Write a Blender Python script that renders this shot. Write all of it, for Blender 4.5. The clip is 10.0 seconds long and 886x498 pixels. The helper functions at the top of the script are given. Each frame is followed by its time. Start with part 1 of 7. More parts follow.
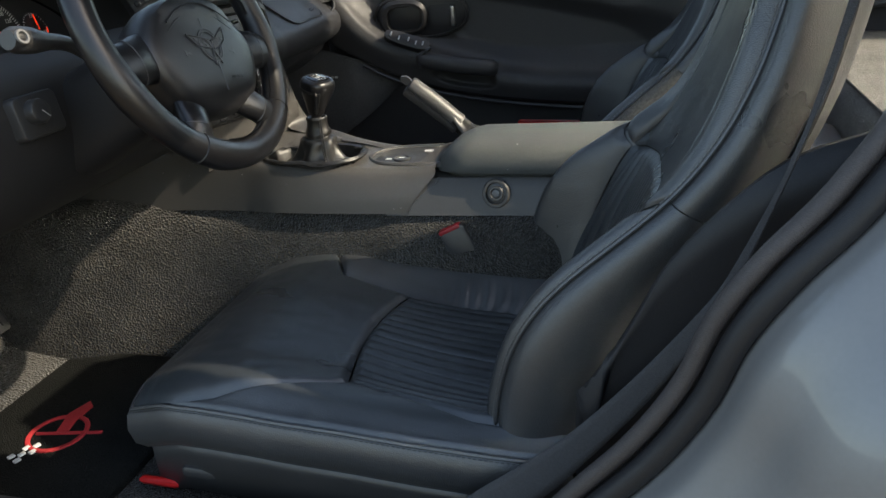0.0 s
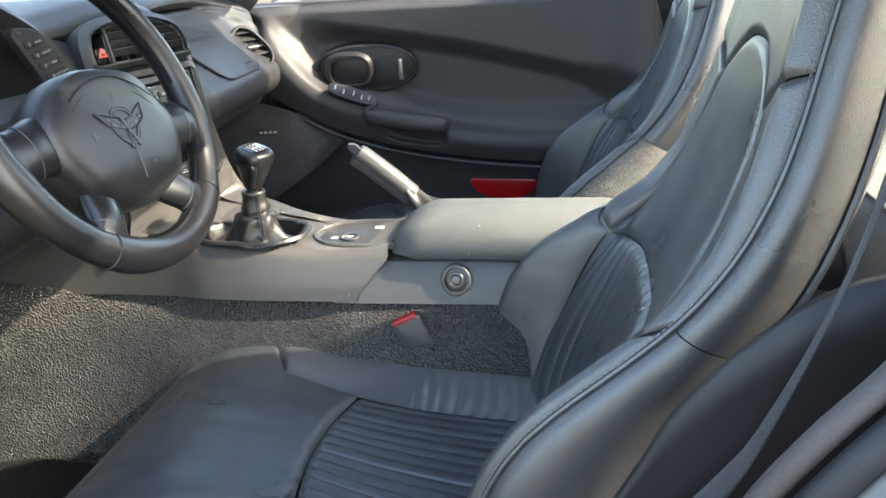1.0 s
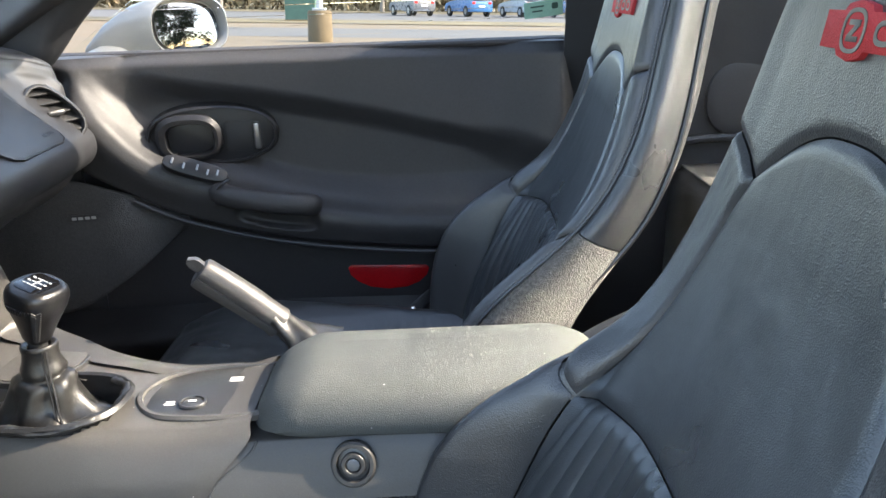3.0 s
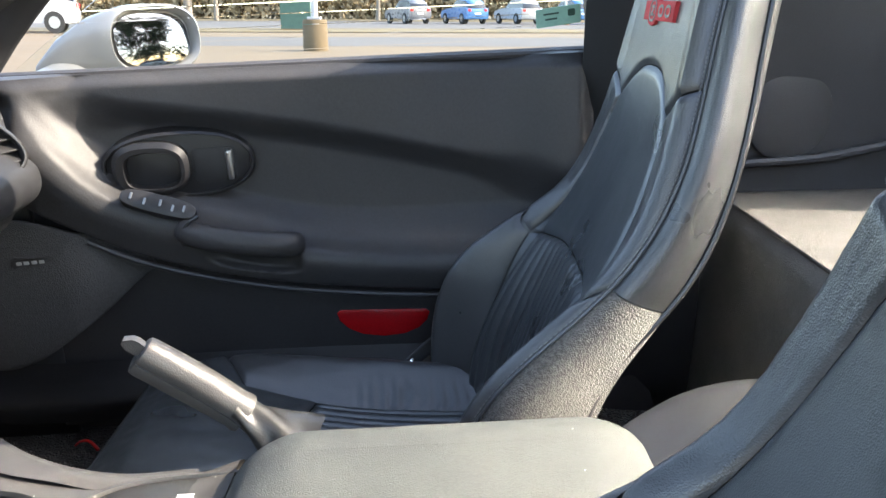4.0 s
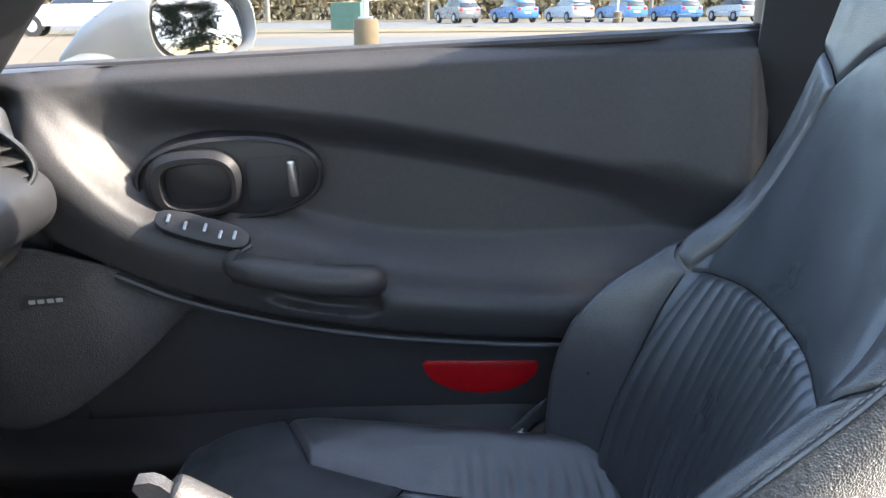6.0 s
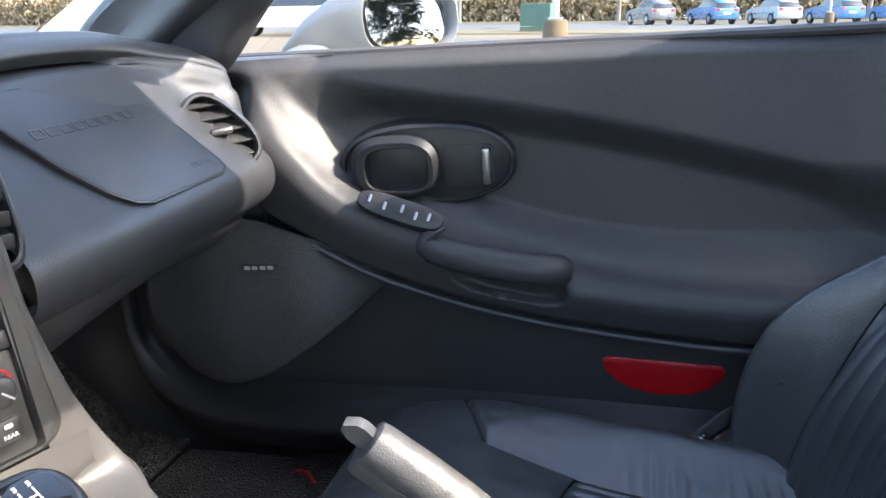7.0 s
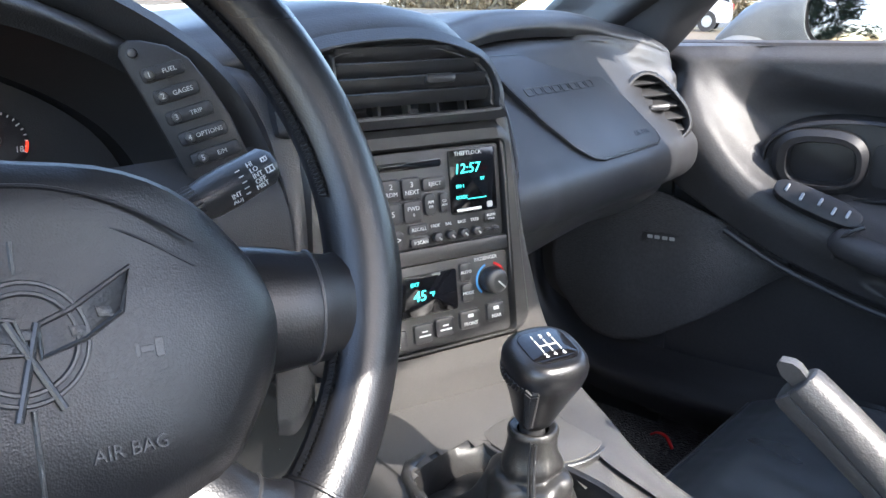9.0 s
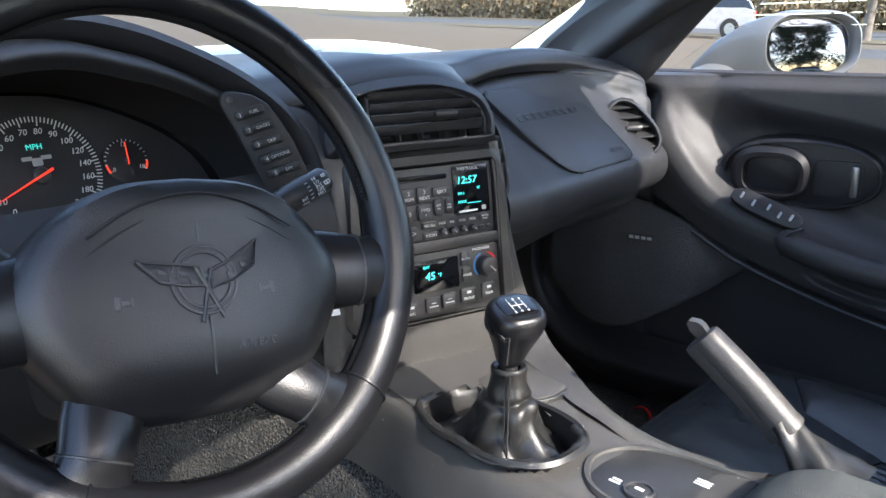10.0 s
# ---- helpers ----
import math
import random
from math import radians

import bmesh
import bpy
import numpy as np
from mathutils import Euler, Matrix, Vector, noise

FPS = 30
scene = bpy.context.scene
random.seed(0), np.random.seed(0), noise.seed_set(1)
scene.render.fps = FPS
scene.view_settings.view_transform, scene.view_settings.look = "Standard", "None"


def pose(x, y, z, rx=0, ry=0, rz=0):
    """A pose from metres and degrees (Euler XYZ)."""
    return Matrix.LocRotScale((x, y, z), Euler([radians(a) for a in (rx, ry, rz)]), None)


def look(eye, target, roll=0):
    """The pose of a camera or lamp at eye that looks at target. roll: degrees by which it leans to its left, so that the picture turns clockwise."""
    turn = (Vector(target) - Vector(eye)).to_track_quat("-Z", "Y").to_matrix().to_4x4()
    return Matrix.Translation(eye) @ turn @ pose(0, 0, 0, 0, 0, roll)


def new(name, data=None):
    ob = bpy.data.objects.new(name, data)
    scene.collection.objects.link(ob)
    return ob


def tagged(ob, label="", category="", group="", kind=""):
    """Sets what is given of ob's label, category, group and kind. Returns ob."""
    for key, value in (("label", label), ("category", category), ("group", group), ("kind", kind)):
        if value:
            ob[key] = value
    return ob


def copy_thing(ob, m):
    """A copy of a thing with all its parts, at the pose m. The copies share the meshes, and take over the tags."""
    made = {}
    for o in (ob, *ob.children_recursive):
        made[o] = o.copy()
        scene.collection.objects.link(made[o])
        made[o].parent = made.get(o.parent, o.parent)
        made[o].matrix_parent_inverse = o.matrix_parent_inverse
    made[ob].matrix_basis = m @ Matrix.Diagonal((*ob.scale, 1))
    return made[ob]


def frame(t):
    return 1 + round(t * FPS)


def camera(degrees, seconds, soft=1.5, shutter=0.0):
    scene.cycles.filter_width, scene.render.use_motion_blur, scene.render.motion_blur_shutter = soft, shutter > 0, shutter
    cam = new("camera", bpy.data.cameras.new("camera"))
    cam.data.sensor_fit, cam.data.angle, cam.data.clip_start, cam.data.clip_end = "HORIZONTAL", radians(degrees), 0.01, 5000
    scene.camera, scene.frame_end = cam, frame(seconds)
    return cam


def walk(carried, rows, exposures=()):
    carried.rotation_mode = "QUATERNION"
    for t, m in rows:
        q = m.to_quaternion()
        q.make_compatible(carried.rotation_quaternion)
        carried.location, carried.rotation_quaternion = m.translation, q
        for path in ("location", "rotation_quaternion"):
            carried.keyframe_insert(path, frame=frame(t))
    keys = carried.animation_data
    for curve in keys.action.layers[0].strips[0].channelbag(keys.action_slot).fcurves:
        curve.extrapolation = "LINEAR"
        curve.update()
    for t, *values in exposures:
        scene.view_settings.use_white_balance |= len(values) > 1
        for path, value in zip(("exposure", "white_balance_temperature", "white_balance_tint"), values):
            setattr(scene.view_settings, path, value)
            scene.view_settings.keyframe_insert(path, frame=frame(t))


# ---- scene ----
import functools

cam = camera(60.0, 10.0)
PATH = [
    (0, (0.111, -1.295, 0.907), (-0.411, 0.472, 0.13), -5.1),
    (0.5, (0.077, -1.22, 0.919), (-0.381, 0.572, 0.16), -4.4),
    (1, (0.053, -1.142, 0.944), (-0.318, 0.688, 0.227), -3.5),
    (1.5, (0.03, -1.052, 0.96), (-0.238, 0.81, 0.281), -2.8),
    (2, (0.004, -0.957, 0.964), (-0.152, 0.922, 0.297), -2.1),
    (2.5, (-0.028, -0.875, 0.955), (-0.067, 1.013, 0.298), -1.3),
    (4, (-0.041, -0.57, 0.948), (-0.048, 1.328, 0.319), -2.7),
    (4.5, (-0.054, -0.47, 0.934), (-0.071, 1.43, 0.31), -3.0),
    (5, (-0.089, -0.37, 0.921), (-0.104, 1.531, 0.298), -3.1),
    (6.5, (-0.149, -0.264, 0.904), (-0.443, 1.615, 0.286), -3.7),
    (7, (-0.155, -0.295, 0.898), (-0.725, 1.528, 0.305), -3.7),
    (7.5, (-0.171, -0.342, 0.895), (-1.11, 1.325, 0.314), -2.4),
    (8, (-0.181, -0.377, 0.888), (-1.343, 1.146, 0.311), -1.4),
    (8.5, (-0.193, -0.404, 0.888), (-1.46, 1.031, 0.31), -1.1),
    (9, (-0.175, -0.442, 0.894), (-1.5, 0.942, 0.319), -1.1),
    (9.5, (-0.105, -0.505, 0.916), (-1.457, 0.855, 0.348), -1.3),
    (10, (-0.009, -0.587, 0.941), (-1.377, 0.761, 0.384), -1.3),
]
BRIGHT = [(0.0, 1.55, 7600, 8), (0.25, 2.50, 7600, 8), (0.5, 3.15, 7650, 8), (1.0, 3.15, 7500, 9), (1.5, 3.15, 7450, 9), (2.5, 2.8, 7250, 11), (4.5, 3.0, 7200, 12), (6.5, 3.2, 6900, 13), (7.5, 3.0, 6550, 13), (9.0, 2.95, 6300, 13), (9.5, 2.65, 6300, 13), (10.0, 2.3, 6400, 13)]
walk(cam, [(t, look(eye, target, roll)) for t, eye, target, roll in PATH], BRIGHT)


SUN = Vector((-0.8079, -0.028, -0.5878)).normalized()      # the way the sunlight travels
world = bpy.data.worlds.new("sky")
scene.world = world
world.use_nodes = True
_n = world.node_tree.nodes
_sky = _n.new("ShaderNodeTexSky")
_sky.sky_type = "NISHITA"
_sky.sun_disc = False
_sky.sun_elevation = math.asin(-SUN.z)
_sky.sun_rotation = math.atan2(-SUN.x, -SUN.y)
world.node_tree.links.new(_sky.outputs[0], _n["Background"].inputs[0])
_n["Background"].inputs[1].default_value = 0.15
_lamp = bpy.data.lights.new("sun", "SUN")
_lamp.energy, _lamp.angle, _lamp.color = 2.0, radians(0.55), (1.0, 0.94, 0.84)
_sun = new("sun", _lamp)
_sun.matrix_world = look(-SUN * 20, (0, 0, 0))


# ---- materials ----
def material(name, color, rough=0.5, metal=0.0, grain=None, bump=0.0, spread=0.25, blotch=6.0, coat=0.0, spec=0.5, detail=6.0, emit=None, sheen=0.0, crease=0.0, speck=0.0):
    """A principled surface: colour varied at two scales, grain size in repeats per metre, relief in metres."""
    m = bpy.data.materials.new(name)
    m.use_nodes = True
    nt = m.node_tree
    b = nt.nodes["Principled BSDF"]
    b.inputs["Roughness"].default_value = rough
    b.inputs["Metallic"].default_value = metal
    b.inputs["Specular IOR Level"].default_value = spec
    b.inputs["Coat Weight"].default_value = coat
    b.inputs["Sheen Weight"].default_value = sheen
    tc = nt.nodes.new("ShaderNodeTexCoord")
    big = nt.nodes.new("ShaderNodeTexNoise")
    big.inputs["Scale"].default_value = blotch
    big.inputs["Detail"].default_value = 3
    nt.links.new(tc.outputs["Object"], big.inputs["Vector"])
    fine = nt.nodes.new("ShaderNodeTexNoise")
    fine.inputs["Scale"].default_value = (grain or 400) * 0.5
    fine.inputs["Detail"].default_value = 2
    nt.links.new(tc.outputs["Object"], fine.inputs["Vector"])
    add = nt.nodes.new("ShaderNodeMath")
    add.operation = "ADD"
    nt.links.new(big.outputs["Fac"], add.inputs[0])
    nt.links.new(fine.outputs["Fac"], add.inputs[1])
    rng = nt.nodes.new("ShaderNodeMapRange")
    rng.inputs["From Min"].default_value, rng.inputs["From Max"].default_value = 0.6, 1.4
    rng.inputs["To Min"].default_value, rng.inputs["To Max"].default_value = 1 - spread, 1 + spread
    nt.links.new(add.outputs[0], rng.inputs["Value"])
    mix = nt.nodes.new("ShaderNodeVectorMath")
    mix.operation = "SCALE"
    mix.inputs[0].default_value = color
    nt.links.new(rng.outputs[0], mix.inputs["Scale"])
    nt.links.new(mix.outputs[0], b.inputs["Base Color"])
    rr = nt.nodes.new("ShaderNodeMapRange")
    rr.inputs["From Min"].default_value, rr.inputs["From Max"].default_value = 0.3, 0.7
    rr.inputs["To Min"].default_value, rr.inputs["To Max"].default_value = max(rough - 0.06, 0.02), min(rough + 0.06, 1)
    nt.links.new(big.outputs["Fac"], rr.inputs["Value"])
    nt.links.new(rr.outputs[0], b.inputs["Roughness"])
    if bump:
        bp = nt.nodes.new("ShaderNodeBump")
        bp.inputs["Strength"].default_value = 1.0
        bp.inputs["Distance"].default_value = bump
        if grain:
            v = nt.nodes.new("ShaderNodeTexVoronoi")
            v.inputs["Scale"].default_value = grain
            nt.links.new(tc.outputs["Object"], v.inputs["Vector"])
            nt.links.new(v.outputs["Distance"], bp.inputs["Height"])
        nt.links.new(bp.outputs[0], b.inputs["Normal"])
        if crease:
            cn = nt.nodes.new("ShaderNodeTexNoise")
            cn.inputs["Scale"].default_value = 26.0
            cn.inputs["Detail"].default_value = 5.0
            cn.inputs["Distortion"].default_value = 0.6
            nt.links.new(tc.outputs["Object"], cn.inputs["Vector"])
            cb = nt.nodes.new("ShaderNodeBump")
            cb.inputs["Distance"].default_value = crease
            nt.links.new(cn.outputs["Fac"], cb.inputs["Height"])
            nt.links.new(cb.outputs[0], bp.inputs["Normal"])
    if speck:
        sv = nt.nodes.new("ShaderNodeTexVoronoi")
        sv.inputs["Scale"].default_value = 75.0
        nt.links.new(tc.outputs["Object"], sv.inputs["Vector"])
        lt = nt.nodes.new("ShaderNodeMath")
        lt.operation = "LESS_THAN"
        lt.inputs[1].default_value = 0.07
        nt.links.new(sv.outputs["Distance"], lt.inputs[0])
        pick = nt.nodes.new("ShaderNodeSeparateColor")
        nt.links.new(sv.outputs["Color"], pick.inputs[0])
        gt = nt.nodes.new("ShaderNodeMath")
        gt.operation = "GREATER_THAN"
        gt.inputs[1].default_value = 0.90
        nt.links.new(pick.outputs[0], gt.inputs[0])
        mul = nt.nodes.new("ShaderNodeMath")
        mul.operation = "MULTIPLY"
        nt.links.new(lt.outputs[0], mul.inputs[0])
        nt.links.new(gt.outputs[0], mul.inputs[1])
        blend = nt.nodes.new("ShaderNodeMixRGB")
        blend.inputs[2].default_value = (speck, speck, speck * 0.95, 1)
        nt.links.new(mul.outputs[0], blend.inputs[0])
        nt.links.new(mix.outputs[0], blend.inputs[1])
        nt.links.new(blend.outputs[0], b.inputs["Base Color"])
    if emit:
        b.inputs["Emission Color"].default_value = (*emit[:3], 1)
        b.inputs["Emission Strength"].default_value = emit[3]
    return m


M_LEATHER = material("black_leather", (0.040, 0.042, 0.0445), 0.32, grain=700, bump=0.00028, spread=0.2, spec=1.0, crease=0.0004)
M_LEATHER_IN = material("black_leather_smooth", (0.033, 0.0385, 0.043), 0.32, grain=800, bump=0.00018, spread=0.2, spec=1.0, crease=0.0003)
M_WHEEL = material("wheel_leather", (0.0075, 0.0075, 0.0085), 0.32, grain=900, bump=7e-05, spread=0.25, spec=0.6, crease=0.0003)
M_DASH = material("soft_black_plastic", (0.020, 0.021, 0.024), 0.5, grain=700, bump=0.00016, spread=0.18, spec=0.75)
M_DOOR = material("door_black_vinyl", (0.031, 0.030, 0.031), 0.52, grain=420, bump=0.00014, spread=0.2, spec=0.44, crease=0.0006)
M_HANDLE = material("handle_black_plastic", (0.017, 0.017, 0.019), 0.42, grain=1200, bump=0.0001, spread=0.15, spec=0.45)
M_HUB = material("hub_pad_vinyl", (0.0115, 0.0115, 0.0125), 0.38, grain=1100, bump=0.00010, spread=0.2, spec=0.65, crease=0.0002)
M_CONSOLE = material("console_grey_plastic", (0.060, 0.057, 0.054), 0.40, grain=1200, bump=0.00012, spread=0.15, spec=0.5, speck=0.35)
M_BEZEL = material("bezel_grey_plastic", (0.027, 0.0265, 0.026), 0.35, grain=1500, bump=0.00008, spread=0.12, spec=0.7)
M_LID = material("lid_vinyl", (0.062, 0.066, 0.062), 0.55, grain=900, bump=0.0004, spread=0.2, speck=0.45)
M_BLACK = material("black_plastic", (0.030, 0.030, 0.031), 0.34, grain=1200, bump=0.0001, spread=0.15, spec=0.7)
M_GLOSS = material("gloss_black", (0.006, 0.006, 0.007), 0.08, spread=0.1)
M_RUBBER = material("black_rubber", (0.034, 0.031, 0.031), 0.5, grain=900, bump=0.0002)
M_SEAL = material("brown_black_seal", (0.060, 0.052, 0.050), 0.55, grain=900, bump=0.0003)
M_TRIM = material("dark_trim", (0.022, 0.022, 0.0235), 0.5, grain=1000, bump=0.0001, spread=0.2, spec=0.38)
M_CARPET = material("charcoal_carpet", (0.046, 0.043, 0.038), 0.95, grain=260, bump=0.010, spread=0.75, spec=0.1, blotch=14, sheen=0.15)
# Same carpet as above, lightened to paint in light the bulkhead lacks.
M_CARPET_LIT = material("charcoal_carpet_lit", (0.125, 0.118, 0.108), 0.95, grain=800, bump=0.0032, spread=0.5, spec=0.1, blotch=14, sheen=0.2)
M_FABRIC = material("black_backing_cloth", (0.090, 0.087, 0.080), 0.85, grain=520, bump=0.0013, spread=0.85, spec=0.2, sheen=0.2)
M_BELT = material("belt_webbing", (0.06, 0.06, 0.062), 0.8, grain=900, bump=0.0006)
M_SILVER = material("silver_paint", (0.22, 0.218, 0.212), 0.40, metal=0.3, spread=0.04, coat=0.4)
M_CHROME = material("chrome", (0.7, 0.7, 0.7), 0.12, metal=1.0, spread=0.05)
M_STEEL = material("dull_steel", (0.4, 0.4, 0.4), 0.35, metal=1.0, spread=0.15)
M_RED = material("red_reflector", (0.50, 0.008, 0.012), 0.18, grain=500, bump=0.0004, spread=0.15, coat=0.6)
M_REDCLOTH = material("red_embroidery", (0.50, 0.03, 0.035), 0.7, grain=900, bump=0.0006, spread=0.2)
M_REDPLAST = material("red_plastic", (0.55, 0.012, 0.012), 0.35, spread=0.1)
M_RELEASE = material("dark_red_plastic", (0.30, 0.010, 0.016), 0.4, spread=0.1)
M_LOCK = material("worn_lock_metal", (0.15, 0.15, 0.15), 0.5, metal=0.4, spread=0.1)
M_WHITE = material("white_print", (0.75, 0.75, 0.73), 0.5, spread=0.05)
M_DIM = material("grey_print", (0.42, 0.42, 0.41), 0.5, spread=0.05)
M_BRAKE = material("brake_grip_vinyl", (0.050, 0.048, 0.047), 0.42, grain=700, bump=0.0002, spread=0.12, spec=0.5)
M_CYAN = material("display_cyan", (0.02, 0.25, 0.25), 0.4, emit=(0.05, 0.85, 0.80, 0.45))
M_GREEN = material("display_green", (0.02, 0.25, 0.2), 0.4, emit=(0.05, 0.7, 0.6, 0.25))
M_REDLIT = material("needle_red", (0.6, 0.02, 0.01), 0.4, emit=(0.9, 0.05, 0.02, 0.25))
M_BLUE = material("blue_print", (0.05, 0.25, 0.55), 0.5, spread=0.05)
M_THREAD = material("grey_thread", (0.16, 0.16, 0.16), 0.7, spread=0.2)
M_THREADB = material("black_thread", (0.014, 0.014, 0.015), 0.6, spread=0.2)
M_MAT = material("black_floor_mat", (0.016, 0.017, 0.016), 0.95, grain=420, bump=0.004, spread=0.4, spec=0.1)
M_CONCRETE = material("pale_concrete", (0.104, 0.074, 0.040), 0.9, grain=8, bump=0.002, spread=0.12, blotch=0.35)
M_ASPHALT = material("worn_asphalt", (0.066, 0.062, 0.058), 0.9, grain=30, bump=0.002, spread=0.2, blotch=0.3)
M_GRASS = material("dry_grass", (0.105, 0.082, 0.039), 0.95, grain=12, bump=0.02, spread=0.35, blotch=0.4)
M_BARK = material("grey_bark", (0.20, 0.17, 0.14), 0.9, grain=20, bump=0.01, spread=0.3)
M_LEAF = material("autumn_leaves", (0.11, 0.075, 0.035), 0.8, grain=6, bump=0.0, spread=0.5, blotch=1.0)
M_BRUSH = material("dry_brush", (0.26, 0.20, 0.12), 0.9, grain=6, spread=0.5, blotch=0.8)
M_LEAFG = material("dark_leaves", (0.06, 0.07, 0.03), 0.8, grain=6, spread=0.5, blotch=1.0)
M_TYRE = material("tyre_rubber", (0.02, 0.02, 0.02), 0.8)
M_CARGLASS = material("car_glass_far", (0.02, 0.025, 0.03), 0.08)
M_BOXGREEN = material("green_cabinet_paint", (0.045, 0.10, 0.075), 0.5)
M_CARWHITE = material("white_car_paint", (0.36, 0.36, 0.36), 0.3, coat=0.5, spread=0.04)
M_CARBLUE = material("blue_car_paint", (0.06, 0.17, 0.35), 0.3, coat=0.5, spread=0.06)
M_CARGREY = material("grey_car_paint", (0.19, 0.195, 0.21), 0.3, metal=0.3, coat=0.5, spread=0.06)
M_CARDARK = material("dark_car_paint", (0.04, 0.04, 0.045), 0.3, coat=0.5, spread=0.06)
M_STICKER = material("pale_green_sticker", (0.35, 0.62, 0.5), 0.6, spread=0.1)
M_HEADLINER = material("grey_headliner", (0.10, 0.10, 0.105), 0.9, grain=900, bump=0.0006)
M_FLAP = material("shift_boot_leather", (0.017, 0.0165, 0.016), 0.38, grain=900, bump=0.00010, spread=0.3, spec=0.6, crease=0.0012)


def glass_material(name, tint, rough=0.0):
    m = bpy.data.materials.new(name)
    m.use_nodes = True
    b = m.node_tree.nodes["Principled BSDF"]
    b.inputs["Base Color"].default_value = (*tint, 1)
    b.inputs["Roughness"].default_value = rough
    b.inputs["Transmission Weight"].default_value = 1.0
    b.inputs["IOR"].default_value = 1.2
    return m


M_GLASS = glass_material("window_glass", (0.95, 0.98, 0.965))
M_MIRROR = material("mirror_silvering", (0.20, 0.215, 0.235), 0.02, metal=1.0, spread=0.01)


# ---- shaping helpers ----
def spline(pts, n):
    """n points on a smooth curve through pts."""
    p = [Vector(q) for q in pts]
    if len(p) == 2:
        return [p[0].lerp(p[1], i / (n - 1)) for i in range(n)]
    p = [2 * p[0] - p[1]] + p + [2 * p[-1] - p[-2]]
    out = []
    for i in range(n):
        f = i / (n - 1) * (len(p) - 3)
        k = min(int(f), len(p) - 4)
        f -= k
        a, b, c, d = p[k:k + 4]
        out.append(0.5 * (2 * b + (c - a) * f + (2 * a - 5 * b + 4 * c - d) * f * f + (3 * b - a - 3 * c + d) * f ** 3))
    return out


def curve1(knots, x):
    """A smooth function through (x, value) knots."""
    if x <= knots[0][0]:
        return knots[0][1]
    for (x0, v0), (x1, v1) in zip(knots, knots[1:]):
        if x <= x1:
            f = (x - x0) / (x1 - x0)
            return v0 + (v1 - v0) * f
    return knots[-1][1]


def smooth1(knots, x):
    """Like curve1, rounded at the knots."""
    h = 0.02
    return sum(curve1(knots, x + k * h) for k in (-2, -1, 0, 1, 2)) / 5


def step(a, b, x):
    f = min(max((x - a) / (b - a), 0), 1)
    return f * f * (3 - 2 * f)


def grid(bm, rows, close_u=False, close_v=False, flip=False):
    """Faces over a net of points: rows of equal length."""
    vs = [[bm.verts.new(p) for p in r] for r in rows]
    nr, nc = len(vs), len(vs[0])
    for i in range(nr if close_v else nr - 1):
        for j in range(nc if close_u else nc - 1):
            q = [vs[i][j], vs[i][(j + 1) % nc], vs[(i + 1) % nr][(j + 1) % nc], vs[(i + 1) % nr][j]]
            try:
                bm.faces.new(q[::-1] if flip else q)
            except ValueError:
                pass
    return vs


def part(name, bm, mat, parent=None, label="", smooth=True, thick=0.0, bevel=0.0, angle=40):
    """Links a bmesh as one mesh object under a thing or a part."""
    bmesh.ops.recalc_face_normals(bm, faces=bm.faces)
    me = bpy.data.meshes.new(name)
    bm.to_mesh(me)
    bm.free()
    me.materials.append(mat)
    for p in me.polygons:
        p.use_smooth = smooth
    if smooth:
        me.set_sharp_from_angle(angle=radians(angle))
    ob = new(name, me)
    if parent is not None:
        ob.parent = parent
        if parent.type == "EMPTY":
            ob.matrix_parent_inverse = Matrix.Translation(parent.location).inverted()
    if thick:
        s = ob.modifiers.new("thickness", "SOLIDIFY")
        s.thickness, s.offset = abs(thick), (-1 if thick > 0 else 1)
    if bevel:
        s = ob.modifiers.new("edges", "BEVEL")
        s.width, s.segments, s.limit_method = bevel, 2, "ANGLE"
    if label:
        ob["label"] = label
    return ob


def thing(name, at, label, category, group="", kind=""):
    e = new(name)
    e.location = at
    e.empty_display_size = 0.05
    return tagged(e, label, category, group, kind)


def mesh_thing(name, bm, mat, label, category, group="", kind="", **kw):
    return tagged(part(name, bm, mat, None, **kw), label, category, group, kind)


def facing(origin, right, up):
    """A local frame: x along right, y along up, z towards the viewer."""
    r = Vector(right).normalized()
    u = Vector(up)
    u = (u - r * u.dot(r)).normalized()
    n = r.cross(u)
    m = Matrix((r, u, n)).transposed().to_4x4()
    m.translation = Vector(origin)
    return m


def rrect(w, h, r, n=5, cx=0.0, cy=0.0):
    out = []
    for k, (sx, sy) in enumerate(((1, 1), (-1, 1), (-1, -1), (1, -1))):
        for i in range(n + 1):
            a = radians(90 * k + 90 * i / n)
            out.append((cx + sx * (w / 2 - r) + r * math.cos(a), cy + sy * (h / 2 - r) + r * math.sin(a)))
    return out


def oval(w, h, p=2.0, n=40, cx=0.0, cy=0.0, turn=0.0):
    out = []
    for i in range(n):
        a = 2 * math.pi * i / n
        c, s = math.cos(a), math.sin(a)
        x, y = w / 2 * math.copysign(abs(c) ** (2 / p), c), h / 2 * math.copysign(abs(s) ** (2 / p), s)
        t = radians(turn)
        out.append((cx + x * math.cos(t) - y * math.sin(t), cy + x * math.sin(t) + y * math.cos(t)))
    return out


def shrink(o, d):
    cx, cy = sum(p[0] for p in o) / len(o), sum(p[1] for p in o) / len(o)
    w = max(p[0] for p in o) - min(p[0] for p in o)
    h = max(p[1] for p in o) - min(p[1] for p in o)
    fx, fy = max(1 - 2 * d / max(w, 1e-6), 0.02), max(1 - 2 * d / max(h, 1e-6), 0.02)
    return [(cx + (x - cx) * fx, cy + (y - cy) * fy) for x, y in o]


